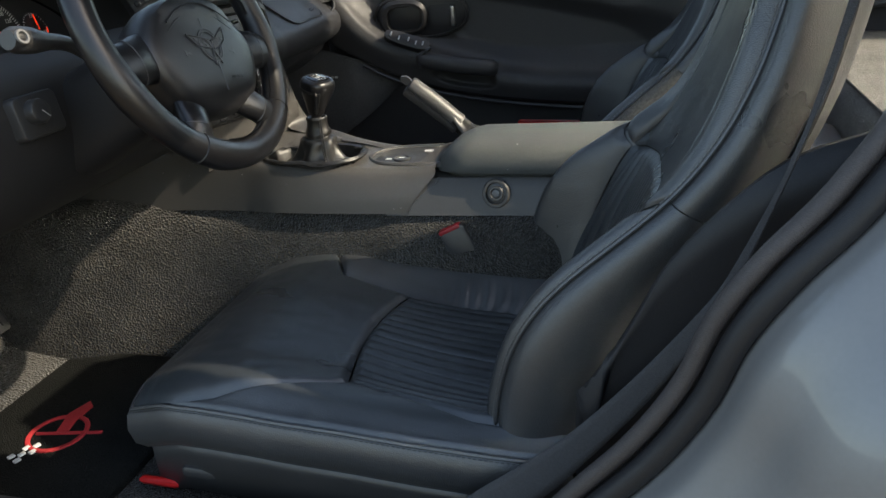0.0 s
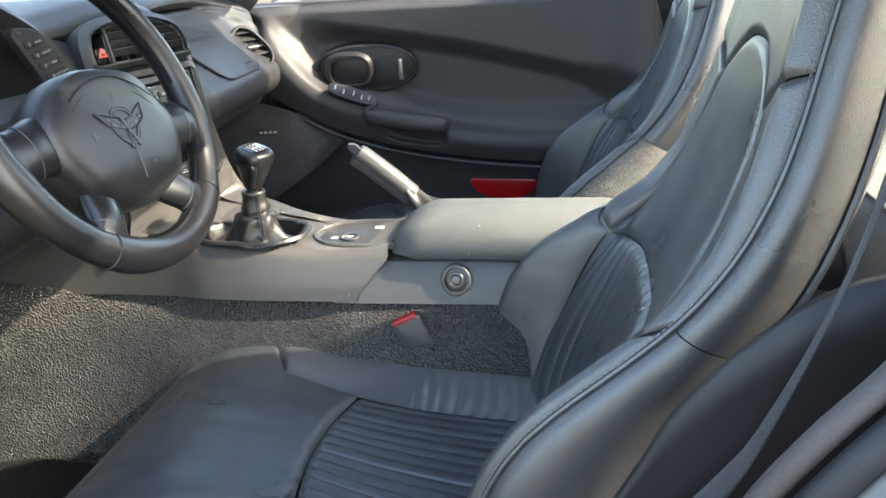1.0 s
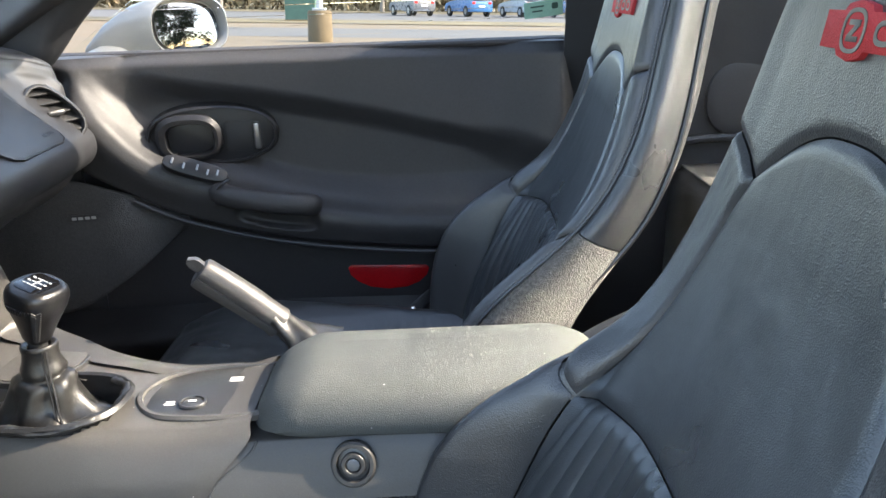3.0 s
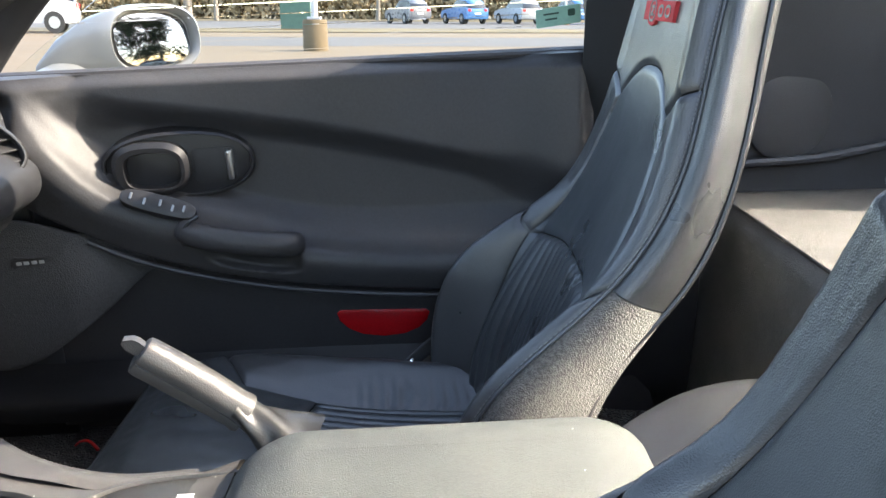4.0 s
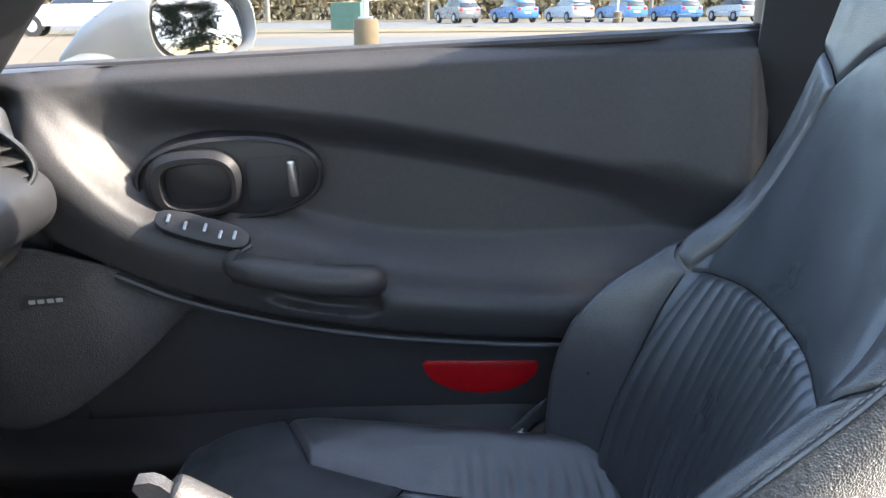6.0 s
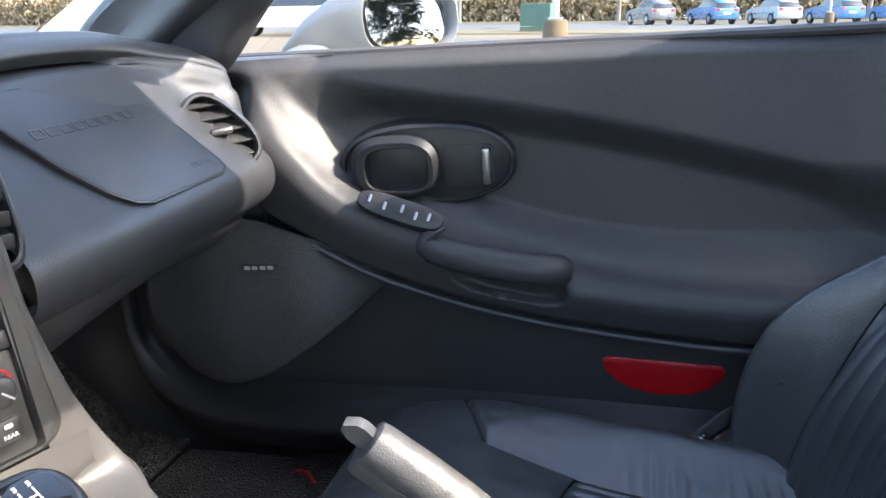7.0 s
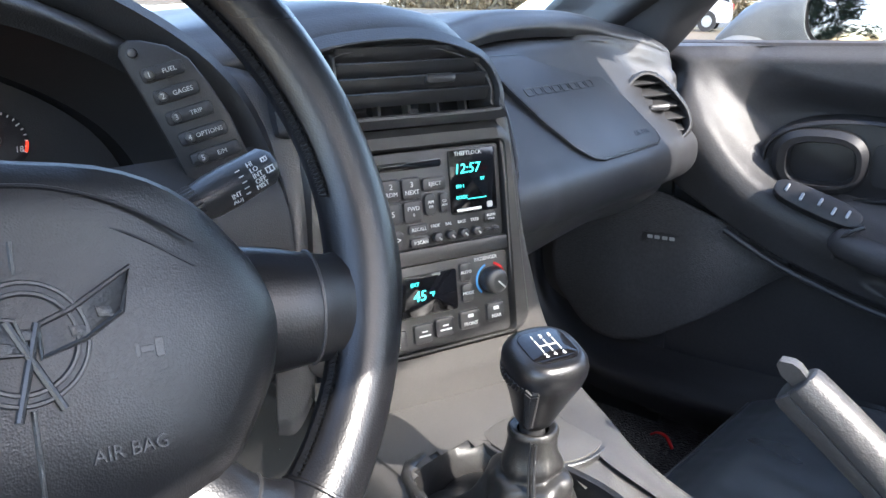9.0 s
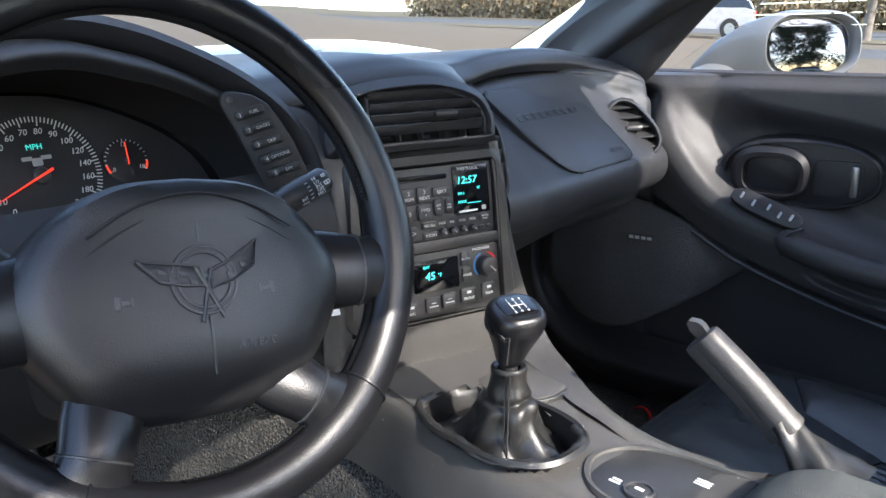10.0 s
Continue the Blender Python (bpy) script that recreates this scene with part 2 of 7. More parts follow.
def plate(bm, m, outline, z0, z1, edge=0.001, dome=0.0):
    """A raised pad with a rounded rim."""
    rings = [(outline, z0), (outline, z1 - edge), (shrink(outline, edge * 0.3), z1 - edge * 0.3), (shrink(outline, edge), z1)]
    if dome:
        for k in (0.3, 0.6, 0.85):
            w = min(max(p[0] for p in outline) - min(p[0] for p in outline), max(p[1] for p in outline) - min(p[1] for p in outline))
            rings.append((shrink(outline, edge + k * w * 0.45), z1 + dome * (1 - (1 - k) ** 2)))
    rows = [[m @ Vector((x, y, z)) for x, y in o] for o, z in rings]
    vs = grid(bm, rows, close_u=True)
    bm.faces.new(vs[-1])
    bm.faces.new(vs[0][::-1])


def frame_ring(bm, m, outer, inner, z0, z1, edge=0.001, zin=None):
    """A frame between two outlines of the same count."""
    zin = z0 if zin is None else zin
    mid_o, mid_i = shrink(outer, edge), [(a[0] + (b[0] - a[0]) * 0.15, a[1] + (b[1] - a[1]) * 0.15) for a, b in zip(inner, outer)]
    rows = [(outer, z0), (outer, z1 - edge), (mid_o, z1), (mid_i, z1), (inner, z1 - edge), (inner, zin)]
    grid(bm, [[m @ Vector((x, y, z)) for x, y in o] for o, z in rows], close_u=True)


def tube(bm, pts, radius, n=10, m=None, caps=True, flat=1.0):
    """A round bar along pts; radius a number or one per point."""
    pts = [Vector(p) for p in pts]
    r = radius if isinstance(radius, (list, tuple)) else [radius] * len(pts)
    rows, up = [], None
    for i, p in enumerate(pts):
        d = (pts[min(i + 1, len(pts) - 1)] - pts[max(i - 1, 0)]).normalized()
        if up is None:
            up = Vector((0, 0, 1)) if abs(d.z) < 0.9 else Vector((1, 0, 0))
        side = d.cross(up).normalized()
        up = side.cross(d).normalized()
        ring = [p + r[i] * (side * math.cos(2 * math.pi * k / n) + flat * up * math.sin(2 * math.pi * k / n)) for k in range(n)]
        rows.append([m @ q for q in ring] if m else ring)
    vs = grid(bm, rows, close_u=True)
    if caps:
        bm.faces.new(vs[0][::-1])
        bm.faces.new(vs[-1])


def loft(bm, sections, n, k, closed=False, caps=False):
    """A skin over a few sections (each a few points), n points along a section and k across."""
    secs = [spline(list(s) + ([s[0]] if closed else []), n + (1 if closed else 0)) for s in sections]
    if closed:
        secs = [s[:-1] for s in secs]
    rows = list(zip(*[spline([s[i] for s in secs], k) for i in range(len(secs[0]))]))
    vs = grid(bm, rows, close_u=closed)
    if caps:
        bm.faces.new(vs[0][::-1])
        bm.faces.new(vs[-1])


def slab(bm, a, b, r=0.0):
    """A box from corner a to corner b."""
    (x0, y0, z0), (x1, y1, z1) = a, b
    v = [bm.verts.new(p) for p in ((x0, y0, z0), (x1, y0, z0), (x1, y1, z0), (x0, y1, z0), (x0, y0, z1), (x1, y0, z1), (x1, y1, z1), (x0, y1, z1))]
    fs = [bm.faces.new([v[i] for i in f]) for f in ((3, 2, 1, 0), (4, 5, 6, 7), (0, 1, 5, 4), (1, 2, 6, 5), (2, 3, 7, 6), (3, 0, 4, 7))]
    if r:
        es = {e for f in fs for e in f.edges}
        bmesh.ops.bevel(bm, geom=list(es), offset=r, segments=2, affect="EDGES", profile=0.5)


def letters(body, size, m, mat, parent, name="lettering", depth=0.0003, align="CENTER", shear=0.0, wide=1.0):
    """Raised lettering in the built-in font, in the local frame m."""
    c = bpy.data.curves.new(name, "FONT")
    c.body, c.size, c.extrude, c.align_x, c.align_y, c.shear, c.resolution_u = body, size, depth, align, "CENTER", shear, 2
    tmp = bpy.data.objects.new("tmp", c)
    me = bpy.data.meshes.new_from_object(tmp)
    bpy.data.objects.remove(tmp)
    bpy.data.curves.remove(c)
    me.transform(m @ Matrix.Diagonal((wide, 1, 1, 1)))
    bm = bmesh.new()
    bm.from_mesh(me)
    bpy.data.meshes.remove(me)
    return part(name, bm, mat, parent, smooth=False)


def bars(m, mat, parent, pieces, name="print_bar", depth=0.0004):
    """Plain printed bars: (cx, cy, w, h) in the local frame."""
    bm = bmesh.new()
    for cx, cy, w, h in pieces:
        plate(bm, m, rrect(w, h, min(w, h) * 0.2, 2, cx, cy), 0, depth, depth * 0.3)
    return part(name, bm, mat, parent, smooth=False)


YC = 0.055                                            # centre line of the car

# ---- outdoors: the ground falls away gently from the car ----
OUT = Matrix.Translation((0, -1, 0)) @ pose(0, 0, 0, -1.07, 2.75, 0)


def ground_strip(name, y0, y1, x0, x1, z, mat, label, category, wavy=0.0):
    bm = bmesh.new()
    n = 24 if wavy else 2
    rows = [[OUT @ Vector((x0 + (x1 - x0) * i / (n - 1), y + (wavy * noise.noise((i * 0.7, y, 0)) if wavy else 0), z)) for i in range(n)] for y in (y0, y1)]
    grid(bm, rows)
    return mesh_thing(name, bm, mat, label, category, kind="structure", smooth=False)


def rise(x, y):
    """The lot climbs gently ahead of the car."""
    return 0.045 * max(0.0, min(-x, 70) - 9) * (1 - step(14, 34, y)) * (1 - step(-60, -120, y))


bm = bmesh.new()
axis = [-600, -300, -150, -100, -85, -70, -55, -40, -30, -22, -16, -12, -9, -6, 0, 6, 14, 17, 20, 24, 27, 30, 34, 60, 120, 300, 600]
grid(bm, [[OUT @ Vector((x, y, rise(x, y))) for x in axis] for y in axis])
mesh_thing("ground", bm, M_CONCRETE, "pale concrete parking lot round the car", "ground", kind="structure")
ground_strip("road", 22.5, 30.0, -9, 200, 0.004, M_ASPHALT, "grey worn asphalt drive lane", "road")
ground_strip("road", 44, 72, -120, 200, 0.004, M_ASPHALT, "grey asphalt of the far parking rows", "road")
ground_strip("grass", 36, 43.5, -120, 7, 0.03, M_GRASS, "dry yellow grass strip between parking areas", "grass", 0.6)
ground_strip("grass", 72, 400, -300, 300, 0.03, M_GRASS, "dry yellow field behind the parked cars", "grass", 1.0)

# ---- shell of the sports car ----
bm = bmesh.new()
slab(bm, (-1.30, -0.66, 0.14), (1.0, 0.80, 0.17))
floor = mesh_thing("floor", bm, M_CARPET, "charcoal carpet on the cabin floor", "floor", kind="structure", smooth=False)

bm = bmesh.new()
rows = [[(x, y, z) for y in (-0.66, -0.4, -0.1, 0.3, 0.77)] for x, z in ((-0.98, 0.172), (-1.08, 0.20), (-1.2, 0.32), (-1.27, 0.50), (-1.28, 0.80))]
grid(bm, rows)
mesh_thing("toe_board", bm, M_CARPET, "charcoal carpeted toe board of the footwells", "floor", kind="structure", thick=0.02)

# driveshaft tunnel under the console, carpeted
bm = bmesh.new()
rows = []
for x in (-1.25, -1.15, -1.06, -0.98, -0.90, -0.82, -0.74, -0.66, -0.6, -0.3, 0.0, 0.3, 0.44):
    w = 0.12 + 0.11 * step(-0.68, -1.08, x)
    rows.append(spline([(x, YC - w - 0.09, 0.172), (x, YC - w - 0.078, 0.30), (x, YC - w - 0.064, 0.38), (x, YC - w - 0.046, 0.43), (x, YC - w + 0.01, 0.474), (x, YC + w - 0.09, 0.470), (x, YC + w - 0.05, 0.40), (x, YC + w - 0.01, 0.172)], 22))
grid(bm, rows)
mesh_thing("tunnel", bm, M_CARPET, "charcoal carpeted driveshaft tunnel below the console", "floor", kind="structure")

# carpeted bulkhead and cargo shelf behind the seats
bm = bmesh.new()
prof = [(0.40, 0.17), (0.405, 0.40), (0.41, 0.55), (0.43, 0.595), (0.47, 0.605), (0.8, 0.60), (1.35, 0.60)]
grid(bm, [[(p.x, y, p.z) for y in (-0.66, -0.3, 0.05, 0.4, 0.76)] for p in spline([(a, 0, b) for a, b in prof], 26)])
mesh_thing("rear_bulkhead", bm, M_CARPET_LIT, "carpeted bulkhead and cargo shelf behind the seats, lightened for missing bounced light", "bulkhead", kind="structure", thick=0.02)


def side_trim(sign):
    """Quarter trim beside the cargo shelf."""
    bm = bmesh.new()
    rows = []
    for x in (0.20, 0.30, 0.45, 0.65, 0.9, 1.35) if sign > 0 else (0.40, 0.45, 0.52, 0.65, 0.9, 1.35):
        yy = YC + sign * (0.70 - 0.06 * step(0.2, 0.5, x) - 0.10 * step(0.9, 1.35, x))
        top = 0.87 - 0.03 * step(0.5, 1.35, x)
        top += 0.12
        rows.append(spline([(x, yy + sign * 0.02, 0.165), (x, yy, 0.40), (x, yy + sign * 0.012, 0.60), (x, yy - sign * 0.004, 0.74), (x, yy - sign * 0.02, 0.82), (x, yy - sign * 0.03 * 2, top)], 16))
    grid(bm, rows)
    return part("panel", bm, M_TRIM, None, thick=0.012)


for sgn in (1, -1):
    t = thing("quarter_trim", (0.5, YC + sgn * 0.66, 0.60), "dark grey moulded quarter trim with an oval speaker cover", "trim panel", kind="structure")
    p = side_trim(sgn)
    p.parent = t
    p.matrix_parent_inverse = Matrix.Translation(t.location).inverted()
    m = facing((0.53, YC + sgn * 0.628, 0.735), (sgn, 0.0, 0.0), (0, -0.1 * sgn, 1))
    bm = bmesh.new()
    plate(bm, m, oval(0.135, 0.145, 2.3), -0.004, 0.006, 0.004, dome=0.003)
    part("speaker_cover", bm, M_TRIM, t, "fine black cloth speaker cover")
    bm = bmesh.new()
    tube(bm, spline([(0.36, YC + sgn * 0.652, 0.58), (0.42, YC + sgn * 0.635, 0.65), (0.60, YC + sgn * 0.625, 0.665), (0.85, YC + sgn * 0.62, 0.71)], 20), 0.008, 8)
    part("piping", bm, M_TRIM, t)

bm = bmesh.new()
slab(bm, (-1.15, 0.765, 0.10), (0.35, 0.86, 0.225), 0.012)
mesh_thing("door_sill", bm, M_RUBBER, "black passenger door sill", "sill", kind="structure")

# windscreen header, roof and pillars
bm = bmesh.new()
loft(bm, [[(-0.47, YC + s * 0.49, 1.075), (-0.50, YC + s * 0.49, 1.11), (-0.44, YC + s * 0.49, 1.125), (-0.40, YC + s * 0.49, 1.095)] if abs(s) == 1 else
          [(-0.53, YC + s * 0.49, 1.12), (-0.56, YC + s * 0.49, 1.145), (-0.49, YC + s * 0.49, 1.16), (-0.46, YC + s * 0.49, 1.13)] for s in (-1, -0.5, 0, 0.5, 1)], 16, 24, closed=True, caps=True)
mesh_thing("windscreen_header", bm, M_HEADLINER, "grey trimmed windscreen header rail", "roof frame", kind="structure")
# Roof is unseen; its uneven edges are cut to place the sun patches.
bm = bmesh.new()
loft(bm, [[(-0.44, YC + s * (0.435 if s > 0 else 0.52), z - 0.045), (-0.22, YC + s * (0.465 if s > 0 else 0.57), z - 0.035), (-0.06, YC + s * (0.49 if s > 0 else 0.60), z - 0.04), (0.10, YC + s * (0.50 if s > 0 else 0.605), z - 0.055)] for s, z in ((-1, 1.125), (-0.5, 1.17), (0, 1.185), (0.5, 1.17), (1, 1.125))], 14, 24)
mesh_thing("roof_panel", bm, M_HEADLINER, "grey lined roof panel over the seats", "roof", kind="structure", thick=-0.03)
for sgn in (-1, 1):
    bm = bmesh.new()
    loft(bm, [[(x - w, YC + sgn * (y - 0.02), z), (x - 0.01, YC + sgn * (y + 0.05), z + 0.01), (x + w, YC + sgn * (y + 0.03), z - 0.012), (x + w * 0.3, YC + sgn * (y - 0.035), z - 0.02)]
              for x, y, z, w in ((-1.02, 0.66, 0.80, 0.055), (-0.90, 0.635, 0.875, 0.050), (-0.70, 0.585, 0.985, 0.038), (-0.47, 0.50, 1.095, 0.034))], 20, 24, closed=True, caps=True)
    mesh_thing("windscreen_pillar", bm, M_DASH, "dark grey trimmed windscreen pillar", "pillar", kind="structure")
    bm = bmesh.new()
    knots = ((0.215, 0.70, 0.17), (0.215, 0.715, 0.55), (0.225, 0.705, 0.80), (0.19, 0.62, 1.0), (0.12, 0.54, 1.10)) if sgn > 0 else ((0.04, 0.69, 0.17), (0.14, 0.69, 0.34), (0.24, 0.69, 0.50), (0.32, 0.69, 0.66), (0.40, 0.69, 0.80), (0.42, 0.63, 0.96), (0.32, 0.54, 1.10))
    # Outer face is set wide to keep sun off the door.
    loft(bm, [[(x0, YC + sgn * y, z), (x0 + 0.01, YC + sgn * (y + 0.085), z), (x0 + 0.14, YC + sgn * (y + 0.085), z), (x0 + 0.14, YC + sgn * (y - 0.02), z)] for x0, y, z in knots], 20, 30, closed=True, caps=True)
    mesh_thing("door_pillar", bm, M_RUBBER, "black rubber-sealed pillar behind the door opening", "pillar", kind="structure")
# broad foot of the passenger's pillar, meeting the dash and the belt line
bm = bmesh.new()
loft(bm, [[(-0.775, 0.690, 0.826), (-0.742, 0.690, 0.857), (-0.690, 0.690, 0.915), (-0.600, 0.658, 0.985), (-0.47, 0.612, 1.062)],
          [(-0.800, 0.682, 0.830), (-0.775, 0.664, 0.868), (-0.725, 0.655, 0.920), (-0.630, 0.632, 0.990), (-0.49, 0.592, 1.070)],
          [(-0.900, 0.680, 0.850), (-0.880, 0.662, 0.890), (-0.820, 0.648, 0.925), (-0.690, 0.628, 0.998), (-0.51, 0.590, 1.080)],
          [(-1.000, 0.700, 0.868), (-0.955, 0.685, 0.900), (-0.885, 0.662, 0.930), (-0.725, 0.632, 1.010), (-0.52, 0.575, 1.092)],
          [(-1.060, 0.712, 0.872), (-1.030, 0.700, 0.905), (-0.970, 0.680, 0.940), (-0.800, 0.640, 1.025), (-0.55, 0.570, 1.105)]], 24, 30)
mesh_thing("pillar_trim", bm, M_DASH, "smooth dark grey pillar trim beside the dash", "pillar trim", kind="structure", thick=-0.012)

# Added rails, unseen, widened to keep the sun off the upper door.
for sgn in (-1, 1):
    bm = bmesh.new()
    loft(bm, [[(x, YC + sgn * 0.55, 1.085 - d), (x, YC + sgn * 0.62, 1.090 - d), (x, YC + sgn * (0.675 + w), 1.045 - d), (x, YC + sgn * (0.61 + w * 0.6), 1.02 - d)] for x, d, w in ((0.05, 0.0, 0.01), (0.12, 0.0, 0.05), (0.20, 0.0, 0.085), (0.40, 0.01, 0.10), (0.66, 0.03, 0.08), (0.95, 0.10, 0.03))], 16, 12, closed=True, caps=True)
    mesh_thing("shade_rail", bm, M_HEADLINER, "grey unseen rail behind the side window, added to block sun", "roof frame", kind="structure")

# passenger's rear quarter of the body, from the shoulder up to the rail; unseen, added to block sun
bm = bmesh.new()
loft(bm, [[(x, 0.90 - d, 0.30), (x, 0.945 - d, 0.62), (x, 0.885 - d, 0.79), (x + 0.01, 0.835 - d, 0.85), (x + 0.02, 0.815 - d * 0.8, 0.95), (x + 0.03, 0.775 - d * 0.5, 1.05 - d)] for x, d in ((0.25, 0.0), (0.5, 0.0), (0.8, 0.01), (1.05, 0.04), (1.36, 0.09))], 24, 18)
mesh_thing("sun_block_quarter", bm, M_SILVER, "unseen silver rear quarter, added to keep sun off the door", "body panel", kind="structure", thick=0.015)

# windscreen glass, hatch glass
bm = bmesh.new()
loft(bm, [[(-1.12, YC + s * 0.66, 0.845), (-0.80, YC + s * 0.62, 0.985), (-0.49, YC + s * 0.55, 1.11)] if abs(s) == 1 else
          [(-1.28 + 0.1 * s * s, YC + s * 0.66, 0.90), (-0.90, YC + s * 0.62, 1.04), (-0.545, YC + s * 0.55, 1.15)] for s in (-1, -0.5, 0, 0.5, 1)], 14, 20)
wind = mesh_thing("windscreen", bm, M_GLASS, "clear curved windscreen glass", "windscreen", kind="structure", thick=0.004)
wind.visible_shadow = False
bm = bmesh.new()
loft(bm, [[(0.50, YC + y, z), (0.85, YC + y, z - 0.04), (1.35, YC + y * 0.94, 0.83 + (z - 0.86) * 0.3)] for y, z in ((-0.66, 0.86), (-0.60, 1.0), (-0.50, 1.09), (0, 1.14), (0.50, 1.09), (0.60, 1.0), (0.66, 0.86))], 14, 16)
hatch = mesh_thing("hatch_glass", bm, M_GLASS, "large curved rear hatch glass", "window", kind="structure", thick=0.004)
hatch.visible_shadow = False
bm = bmesh.new()
slab(bm, (1.30, -0.62, 0.50), (1.36, 0.72, 0.92))
mesh_thing("tail_panel", bm, M_DASH, "dark panel closing the cargo space", "trim panel", kind="structure", smooth=False)

for sgn in (-1, 1):
    bm = bmesh.new()
    loft(bm, [[(x, YC + sgn * (0.705 - 0.05 * step(-0.85, -1.25, x)), 0.165), (x, YC + sgn * (0.70 - 0.05 * step(-0.85, -1.25, x)), 0.5), (x, YC + sgn * (0.69 - 0.05 * step(-0.85, -1.25, x)), 0.82)] for x in (-1.30, -1.1, -0.95, -0.77)], 8, 8)
    mesh_thing("kick_panel", bm, M_BLACK, "black kick panel beside the footwell", "trim panel", kind="structure", thick=0.015)

# black cowl at the foot of the windscreen, with two wipers
bm = bmesh.new()
loft(bm, [[(-1.275 + 0.1 * f * f + dx, YC + f * 0.66, 0.893 - 0.05 * f * f + dz) for f in (-1, -0.7, -0.35, 0, 0.35, 0.7, 1)] for dx, dz in ((0.01, -0.004), (-0.02, 0.002), (-0.05, 0.000), (-0.085, -0.008))], 40, 8)
mesh_thing("cowl", bm, M_RUBBER, "black plastic cowl below the windscreen", "cowl", kind="structure", thick=0.006)
for y0, y1 in ((-0.38, 0.10), (0.12, 0.56)):
    wp = thing("wiper", (-1.29, y0, 0.89), "black windscreen wiper parked at the glass", "wiper", "windscreen wipers")
    bm = bmesh.new()
    tube(bm, [(-1.292 + 0.23 * ((y - YC) ** 2), y, 0.906 - 0.115 * (y - YC) ** 2) for y in [y0 + (y1 - y0) * k / 12 for k in range(13)]], 0.0065, 6)
    part("blade", bm, M_RUBBER, wp)
    bm = bmesh.new()
    ym = (y0 + y1) / 2
    tube(bm, spline([(-1.335, y0 - 0.02, 0.893), (-1.315, (y0 + ym) / 2, 0.915), (-1.295 + 0.23 * (ym - YC) ** 2, ym, 0.916 - 0.115 * (ym - YC) ** 2)], 10), 0.008, 6, flat=0.6)
    part("arm", bm, M_BLACK, wp)

# bonnet seen through the windscreen
bm = bmesh.new()
loft(bm, [[(-1.13, YC + s * 0.80, 0.80), (-1.35, YC + s * 0.82, 0.80 - 0.02 * abs(s)), (-1.8, YC + s * 0.80, 0.72), (-2.5, YC + s * 0.6, 0.52)] if abs(s) == 1 else
          [(-1.27, YC + s * 0.80, 0.875), (-1.5, YC + s * 0.82, 0.85), (-1.9, YC + s * 0.80, 0.77), (-2.55, YC + s * 0.6, 0.56)] for s in (-1, -0.55, 0, 0.55, 1)], 14, 24)
mesh_thing("bonnet", bm, M_SILVER, "silver painted bonnet ahead of the windscreen", "bonnet", thick=0.02)
for sgn in (-1, 1):
    bm = bmesh.new()
    loft(bm, [[(x, YC + sgn * 0.80, 0.80 - d), (x, YC + sgn * 0.90, 0.77 - d), (x, YC + sgn * 0.935, 0.62 - d), (x, YC + sgn * 0.91, 0.30)] for x, d in ((-1.12, 0.0), (-1.5, 0.0), (-2.0, 0.07), (-2.5, 0.2))], 12, 14)
    mesh_thing("front_wing", bm, M_SILVER, "silver painted front wing", "body panel", thick=0.02)


# ---- passenger door ----
RIDGE = [(-0.80, 0.838), (-0.70, 0.824), (-0.597, 0.803), (-0.439, 0.780), (-0.285, 0.755), (-0.136, 0.722), (0.01, 0.686), (0.089, 0.660), (0.22, 0.61)]
ARM_TOP = [(-0.80, 0.90), (-0.74, 0.83), (-0.69, 0.755), (-0.645, 0.690), (-0.60, 0.652), (-0.52, 0.622), (-0.45, 0.597), (-0.36, 0.570), (-0.275, 0.548), (-0.14, 0.530), (0.0, 0.524), (0.22, 0.524)]
ARM_LOW = [(-0.80, 0.66), (-0.72, 0.62), (-0.65, 0.575), (-0.572, 0.532), (-0.46, 0.496), (-0.33, 0.470), (-0.19, 0.452), (-0.05, 0.440), (0.22, 0.425)]


